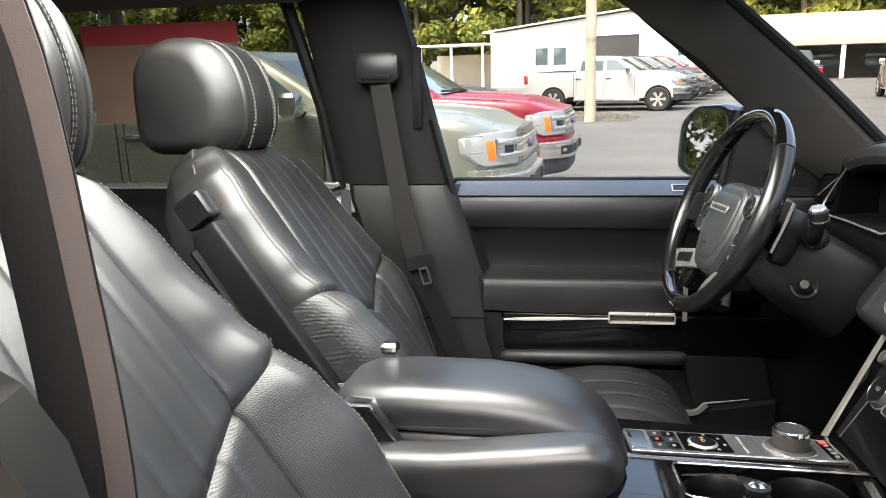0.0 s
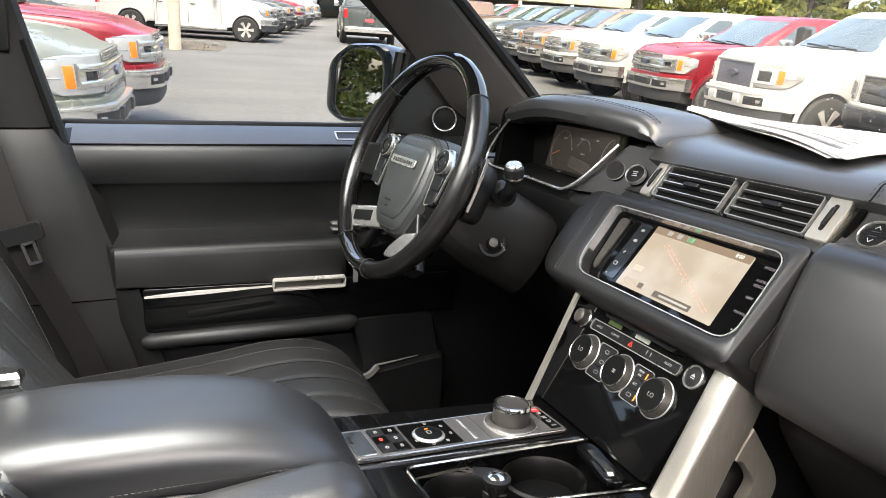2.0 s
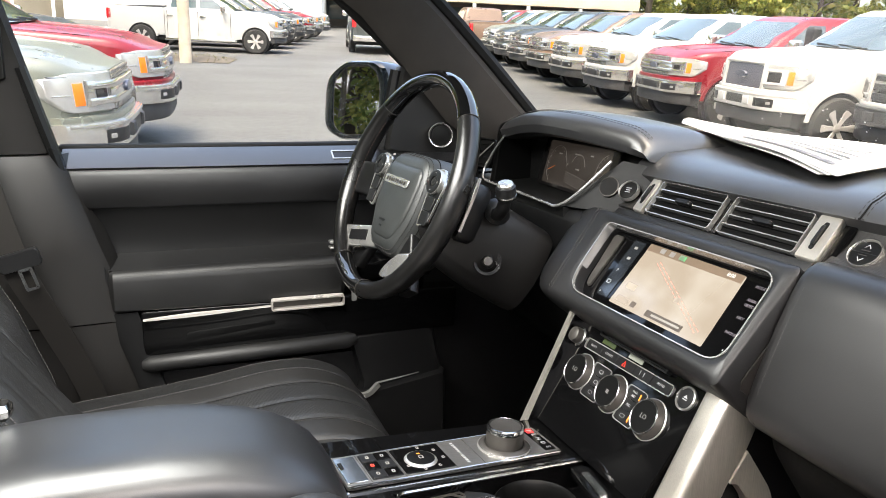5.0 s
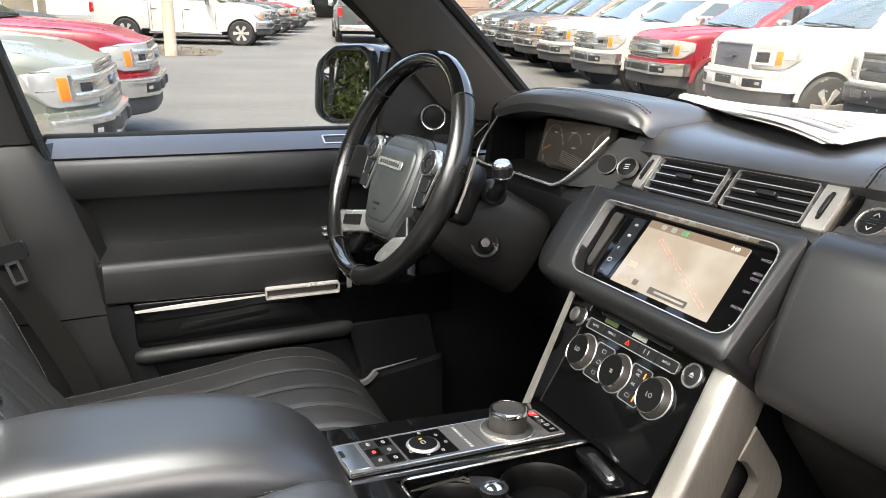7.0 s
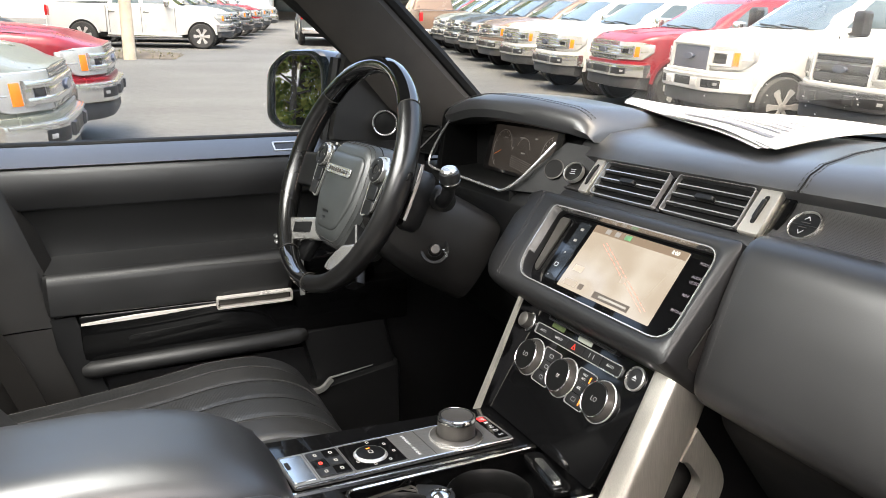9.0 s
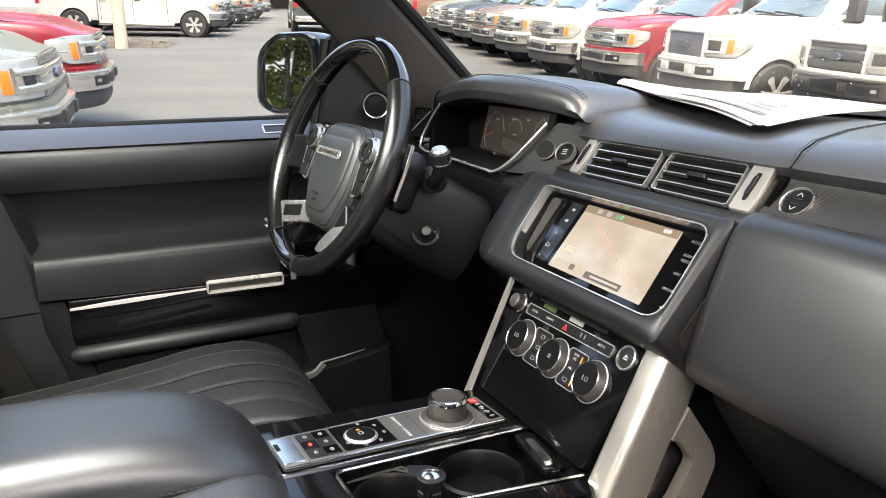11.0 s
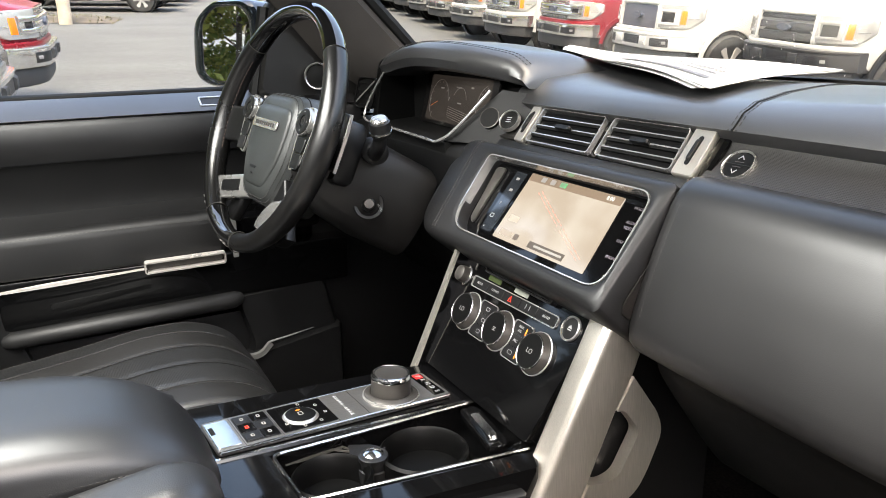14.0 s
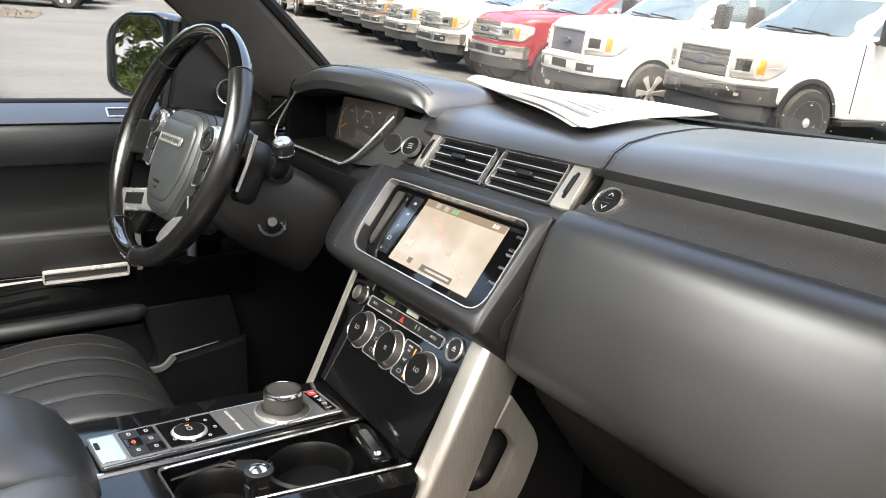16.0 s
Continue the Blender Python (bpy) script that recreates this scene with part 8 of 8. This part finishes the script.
def building():
    b = thing("workshop_building", "white metal workshop with a dark panel painted as an open bay's shade", "building", pose(-57, 3.0, 0.0, 0, 0, -14), lot_things)
    wall = mat("white ribbed siding", (0.74, 0.74, 0.71), 0.6, grain=0.3, scale=6, stretch=(1, 6, 0.1), vary=0.06, vscale=0.6)
    w = part("wall", prism([(-9.5, 0), (8, 0), (8, 4.5), (1, 5.2), (-9.5, 4.1)], "x", -10, 0, 0.02), wall, b, "white ribbed metal siding")
    # flat panel on the solid wall; the bay's inner shade is its dark colour
    part("bay_shade", block((0.0, -1.8, 0.0), (0.05, 1.8, 3.6), 0.01), mat("painted bay shade", (0.03, 0.03, 0.03), 0.8), b, "dark panel painted as an open bay's shade")
    part("bay_lintel", block((0.02, -2.0, 3.6), (0.10, 2.0, 3.75), 0.02), wall, b)
    for y in (-5.4, -4.0, 5.0):
        wi = part("window", block((0.0, y - 0.5, 1.6), (0.06, y + 0.5, 2.9), 0.01), CARGLASS, b, "dark window")
        part("window_frame", frame_ring(oblong(1.1, 1.4, 0.02, 1), 0.06, 0, 0.09, plane_at((0.0, y, 2.25), (0, 1, 0), (0, 0, 1))), wall, wi)
    part("roof", rings([[(-10.4, -10.0, 4.15), (0.5, -10.0, 4.15), (0.5, 1, 5.30), (0.5, 8.4, 4.60), (-10.4, 8.4, 4.60), (-10.4, 1, 5.30)], [(-10.4, -10.0, 4.25), (0.5, -10.0, 4.25), (0.5, 1, 5.42), (0.5, 8.4, 4.72), (-10.4, 8.4, 4.72), (-10.4, 1, 5.42)]]), mat("pale metal roof", (0.66, 0.65, 0.62), 0.5, 0.1, vary=0.08, vscale=0.5), b, "pale metal roof")
    # open porch on posts at its end
    part("porch_roof", block((-2.0, -15.2, 3.25), (1.2, -9.4, 3.42), 0.03), wall, b, "flat porch roof")
    for y in (-15.0, -12.4, -9.8):
        part("porch_post", tube([(1.0, y, 0), (1.0, y, 3.25)], 0.11, 8), wall, b)
    part("porch_shed", block((-6.0, -15.0, 0.0), (-2.2, -9.6, 2.6), 0.03), mat("tan shed", (0.42, 0.36, 0.27), 0.8, vary=0.1, vscale=0.7), b)
    # long canopy shop beyond the row ahead
    c = thing("canopy_building", "long beige canopy building with white posts", "building", pose(-62, 26.0, 0.0, 0, 0, 84), lot_things)
    beige = mat("beige fascia", (0.62, 0.53, 0.40), 0.7, grain=0.3, scale=4, stretch=(1, 1, 0.1), vary=0.08, vscale=0.5)
    part("fascia", block((-16, -2, 2.5), (14, 9, 4.8), 0.05), beige, c, "beige sheet fascia")
    # the canopy's shade is put into this wall's colour
    part("back_wall", block((-15.5, 4, 0), (13.5, 4.6, 2.5), 0.03), mat("shaded brick wall", (0.10, 0.085, 0.075), 0.85, grain=0.5, scale=12, vary=0.25, vscale=0.8), c, "back wall in a dark, shaded colour")
    for i in range(7):
        part("post", block((-15.5 + 4.8 * i - 0.15, -1.9, 0), (-15.5 + 4.8 * i + 0.15, -1.6, 2.5), 0.03), wall, c, "white square post")
    for i in range(5):
        part("shop_window", block((-13 + 5 * i, 3.95, 0.6), (-9.8 + 5 * i, 4.0, 2.1), 0.02), CARGLASS, c)


def tree_meshes():
    """Three trees: forked trunk with limbs, and a crown of leafy twigs in clumps."""
    made = []
    for v in range(3):
        rnd = random.Random(40 + v)
        h = 13 + 2 * v
        bm = bmesh.new()
        tube(smooth_path([(0, 0, 0), (0.12, 0.05, h * 0.3), (-0.1, 0.1, h * 0.6), (0.1, 0, h * 0.9)], 12), [0.30 - 0.022 * i for i in range(12)], 8, bm)
        tips = []
        for i in range(22):
            z = h * rnd.uniform(0.10, 0.9)
            a = rnd.uniform(0, 6.28)
            ln = (h * 0.30) * (1.15 - 0.6 * abs(z / h - 0.5)) * rnd.uniform(0.6, 1.1)
            e = Vector((math.cos(a) * ln, math.sin(a) * ln, z + ln * rnd.uniform(0.1, 0.6)))
            tube(smooth_path([(0, 0, z), e * 0.5 + Vector((0, 0, z * 0.5 - 0.1)), e], 6), [0.10, 0.08, 0.06, 0.045, 0.03, 0.015], 5, bm)
            tips += [e, e * 0.72 + Vector((0, 0, z * 0.28)), e * 0.45 + Vector((0, 0, z * 0.55 + 0.3))]
        trunk = bpy.data.meshes.new("trunk")
        bm.to_mesh(trunk)
        bm.free()
        trunk.materials.append(mat("tree bark", (0.09, 0.07, 0.05), 0.9, grain=1, scale=12, vary=0.3, vscale=2))
        verts, faces = [], []
        for tip in tips:
            rad = rnd.uniform(0.8, 1.5)
            for _ in range(95):
                d = Vector((rnd.gauss(0, 1), rnd.gauss(0, 1), rnd.gauss(0, 0.75)))
                d = d.normalized() * rad * rnd.random() ** 0.45
                c = tip + d
                n = Vector((rnd.gauss(0, 1), rnd.gauss(0, 1), rnd.gauss(0.6, 1))).normalized()
                a = n.orthogonal().normalized()
                a.rotate(Matrix.Rotation(rnd.uniform(0, 6.28), 3, n))
                b = n.cross(a)
                s = rnd.uniform(0.20, 0.40)
                i0 = len(verts)
                verts += [c - a * s, c + b * s * 0.5 + n * 0.03, c + a * s, c - b * s * 0.5 + n * 0.03]
                faces.append((i0, i0 + 1, i0 + 2, i0 + 3))
        crown = bpy.data.meshes.new("crown")
        crown.from_pydata([tuple(p) for p in verts], [], faces)
        crown.materials.append(LEAF)
        made.append((trunk, crown))
    return made


def leaf_material():
    m = bpy.data.materials.new("tree leaves")
    m.use_nodes = True
    n, l = m.node_tree.nodes, m.node_tree.links
    b = n["Principled BSDF"]
    geo, ra, tr, mix = n.new("ShaderNodeNewGeometry"), n.new("ShaderNodeValToRGB"), n.new("ShaderNodeBsdfTranslucent"), n.new("ShaderNodeMixShader")
    ra.color_ramp.elements[0].color = (0.10, 0.15, 0.03, 1)
    ra.color_ramp.elements[1].color = (0.32, 0.31, 0.06, 1)
    l.new(geo.outputs["Random Per Island"], ra.inputs[0])
    l.new(ra.outputs[0], b.inputs["Base Color"])
    l.new(ra.outputs[0], tr.inputs[0])
    b.inputs["Roughness"].default_value = 0.55
    mix.inputs[0].default_value = 0.45
    l.new(b.outputs[0], mix.inputs[1])
    l.new(tr.outputs[0], mix.inputs[2])
    l.new(mix.outputs[0], n["Material Output"].inputs[0])
    return m


LEAF = leaf_material()


def trees():
    kinds = tree_meshes()
    rnd = random.Random(9)
    spots = []
    for i in range(44):     # line beyond the lot, on the left and ahead
        spots.append((-76 + rnd.uniform(-6, 6) + 2.2 * max(0, i - 26), -50 + 3.4 * i + rnd.uniform(-2, 2)))
    for i in range(30):     # a taller row behind the first
        spots.append((-86 + rnd.uniform(-3, 3), -48 + 3.6 * i + rnd.uniform(-1, 1)))
    for i in range(9):      # ahead, beyond the canopy
        spots.append((-40 + 8 * i + rnd.uniform(-2, 2), 58 + rnd.uniform(-4, 4)))
    for i in range(9):      # behind the car
        spots.append((-20 + 3.4 * i + rnd.uniform(-1, 1), -15 + rnd.uniform(-2, 1)))
    for i, (x, y) in enumerate(spots):
        t = thing("tree", "tall leafy tree in yellow-green leaf", "tree", pose(x, y, 0, 0, 0, rnd.uniform(0, 360)) @ Matrix.Scale(rnd.uniform(0.9, 1.35), 4), lot_things, "trees round the lot")
        for nm, me in zip(("trunk", "crown"), kinds[i % 3]):
            o = new(nm, me)
            o.parent = t
            if nm == "crown":
                o["kind"] = "stuff"


def shrubs():
    kinds = tree_meshes()
    rnd = random.Random(21)
    for i in range(14):
        t = thing("shrub", "dense green shrub at the edge of the lot", "shrub", pose(-15 + 1.5 * i + rnd.uniform(-0.4, 0.4), -12.5 + rnd.uniform(-0.8, 0.8), -0.5, 0, 0, rnd.uniform(0, 360)) @ Matrix.Scale(rnd.uniform(0.26, 0.36), 4), lot_things, "shrubs at the edge of the lot")
        for nm, me in zip(("trunk", "crown"), kinds[i % 3]):
            o = new(nm, me)
            o.parent = t
            if nm == "crown":
                o["kind"] = "stuff"


def parked():
    F, L = Vector((0.242, 0.970)), Vector((-0.970, 0.242))

    def spot(lamp, turn, local):
        """Where the nose must stand for the point local to lie at lamp."""
        q = Matrix.Rotation(radians(turn), 2) @ Vector(local)
        return pose(lamp[0] - q.x, lamp[1] - q.y, 0, 0, 0, turn)
    fwd, back = -14, 166
    made = {}

    def put(color, style, m, label, chrome=True, rims="alloy"):
        key = (color, style, chrome, rims)
        if key in made:
            lot_things.append(tagged(copy_thing(made[key], m), label))
        else:
            made[key] = truck(color, style, m, label, chrome, rims)
    near = (0.84, -0.29)
    put("silver", "light", spot((-5.72, -1.15), fwd + 8, near), "silver pickup truck with chrome grille parked nose-out")
    put("red", "light", spot((-8.62, -0.72), fwd + 8, near), "red pickup truck with chrome grille parked nose-out")
    put("charcoal", "light", spot((-13.4, -2.2), fwd, near), "charcoal pickup truck parked beside a red one")
    put("red", "light", spot((-17.0, -5.2), fwd, near), "red pickup truck standing behind the front row")
    put("white", "light", spot((-27.0, 2.77), fwd, (0.93, -0.97)), "white crew-cab pickup truck beside the pole")
    for k, c in enumerate(("grey", "charcoal", "red", "paleblue", "white")):
        put(c, "light", spot(Vector((-27.0, 2.77)) + L * 3.3 * (k + 1) + F * 0.25 * k, fwd, (0.93, -0.97)), c.replace("paleblue", "pale blue") + " pickup truck in the far row")
    # the row ahead, facing the car
    heads = [Vector(p) for p in ((-5.22, 7.98), (-7.60, 7.68), (-10.25, 8.02), (-12.60, 8.22), (-15.30, 8.84))]
    heads += [heads[-1] + L * 2.75 * (k + 1) for k in range(9)]
    row = [("white", "heavy", False, "steel", "white work truck with black grille and steel wheels"), ("white", "heavy", True, "alloy", "white heavy pickup truck with grey mesh grille"), ("red", "light", True, "alloy", "red pickup truck with chrome bumper"), ("white", "light", True, "alloy", "white pickup truck with chrome bumper"), ("white", "light", True, "alloy", "white pickup truck with chrome bumper"), ("bronze", "light", True, "alloy", "bronze pickup truck in the row"), ("charcoal", "light", True, "alloy", "charcoal pickup truck in the row"), ("grey", "light", True, "alloy", "grey pickup truck in the row"), ("silver", "light", True, "alloy", "silver pickup truck in the row"), ("white", "light", True, "alloy", "white pickup truck with chrome bumper"), ("red", "light", True, "alloy", "red pickup truck with chrome bumper"), ("white", "light", True, "alloy", "white pickup truck with chrome bumper")]
    for k, (c, st, ch, ri, lb) in enumerate(row):
        put(c, st, spot(heads[k], back + 6, (-0.84, -0.29)), lb, ch, ri)
    # two standing tail-on beyond the aisle
    put("grey", "light", pose(-34.1, 8.7, 0, 0, 0, 78.5), "grey pickup truck seen from its tailgate")
    put("bronze", "light", pose(-34.3, 13.6, 0, 0, 0, 78.5), "bronze pickup truck seen from its tailgate")


# unseen wall, added to hold back low skylight from the open door side
wr = thing("light_stop_wall", "plain dark wall added out of view to hold back skylight", "wall", None, lot_things, kind="structure")
part("wall_face", block((8.0, -26, 0.0), (8.4, 16, 4.6), 0.03), mat("dark block wall", (0.06, 0.055, 0.05), 0.9, grain=0.6, scale=8, vary=0.25, vscale=0.8), wr)
lot()
building()
trees()
shrubs()
parked()

# ---------- set the car and the lot at their slopes ----------
for ob in car_things:
    ob.matrix_basis = CAR @ ob.matrix_basis
for ob in lot_things:
    ob.matrix_basis = LOT @ ob.matrix_basis
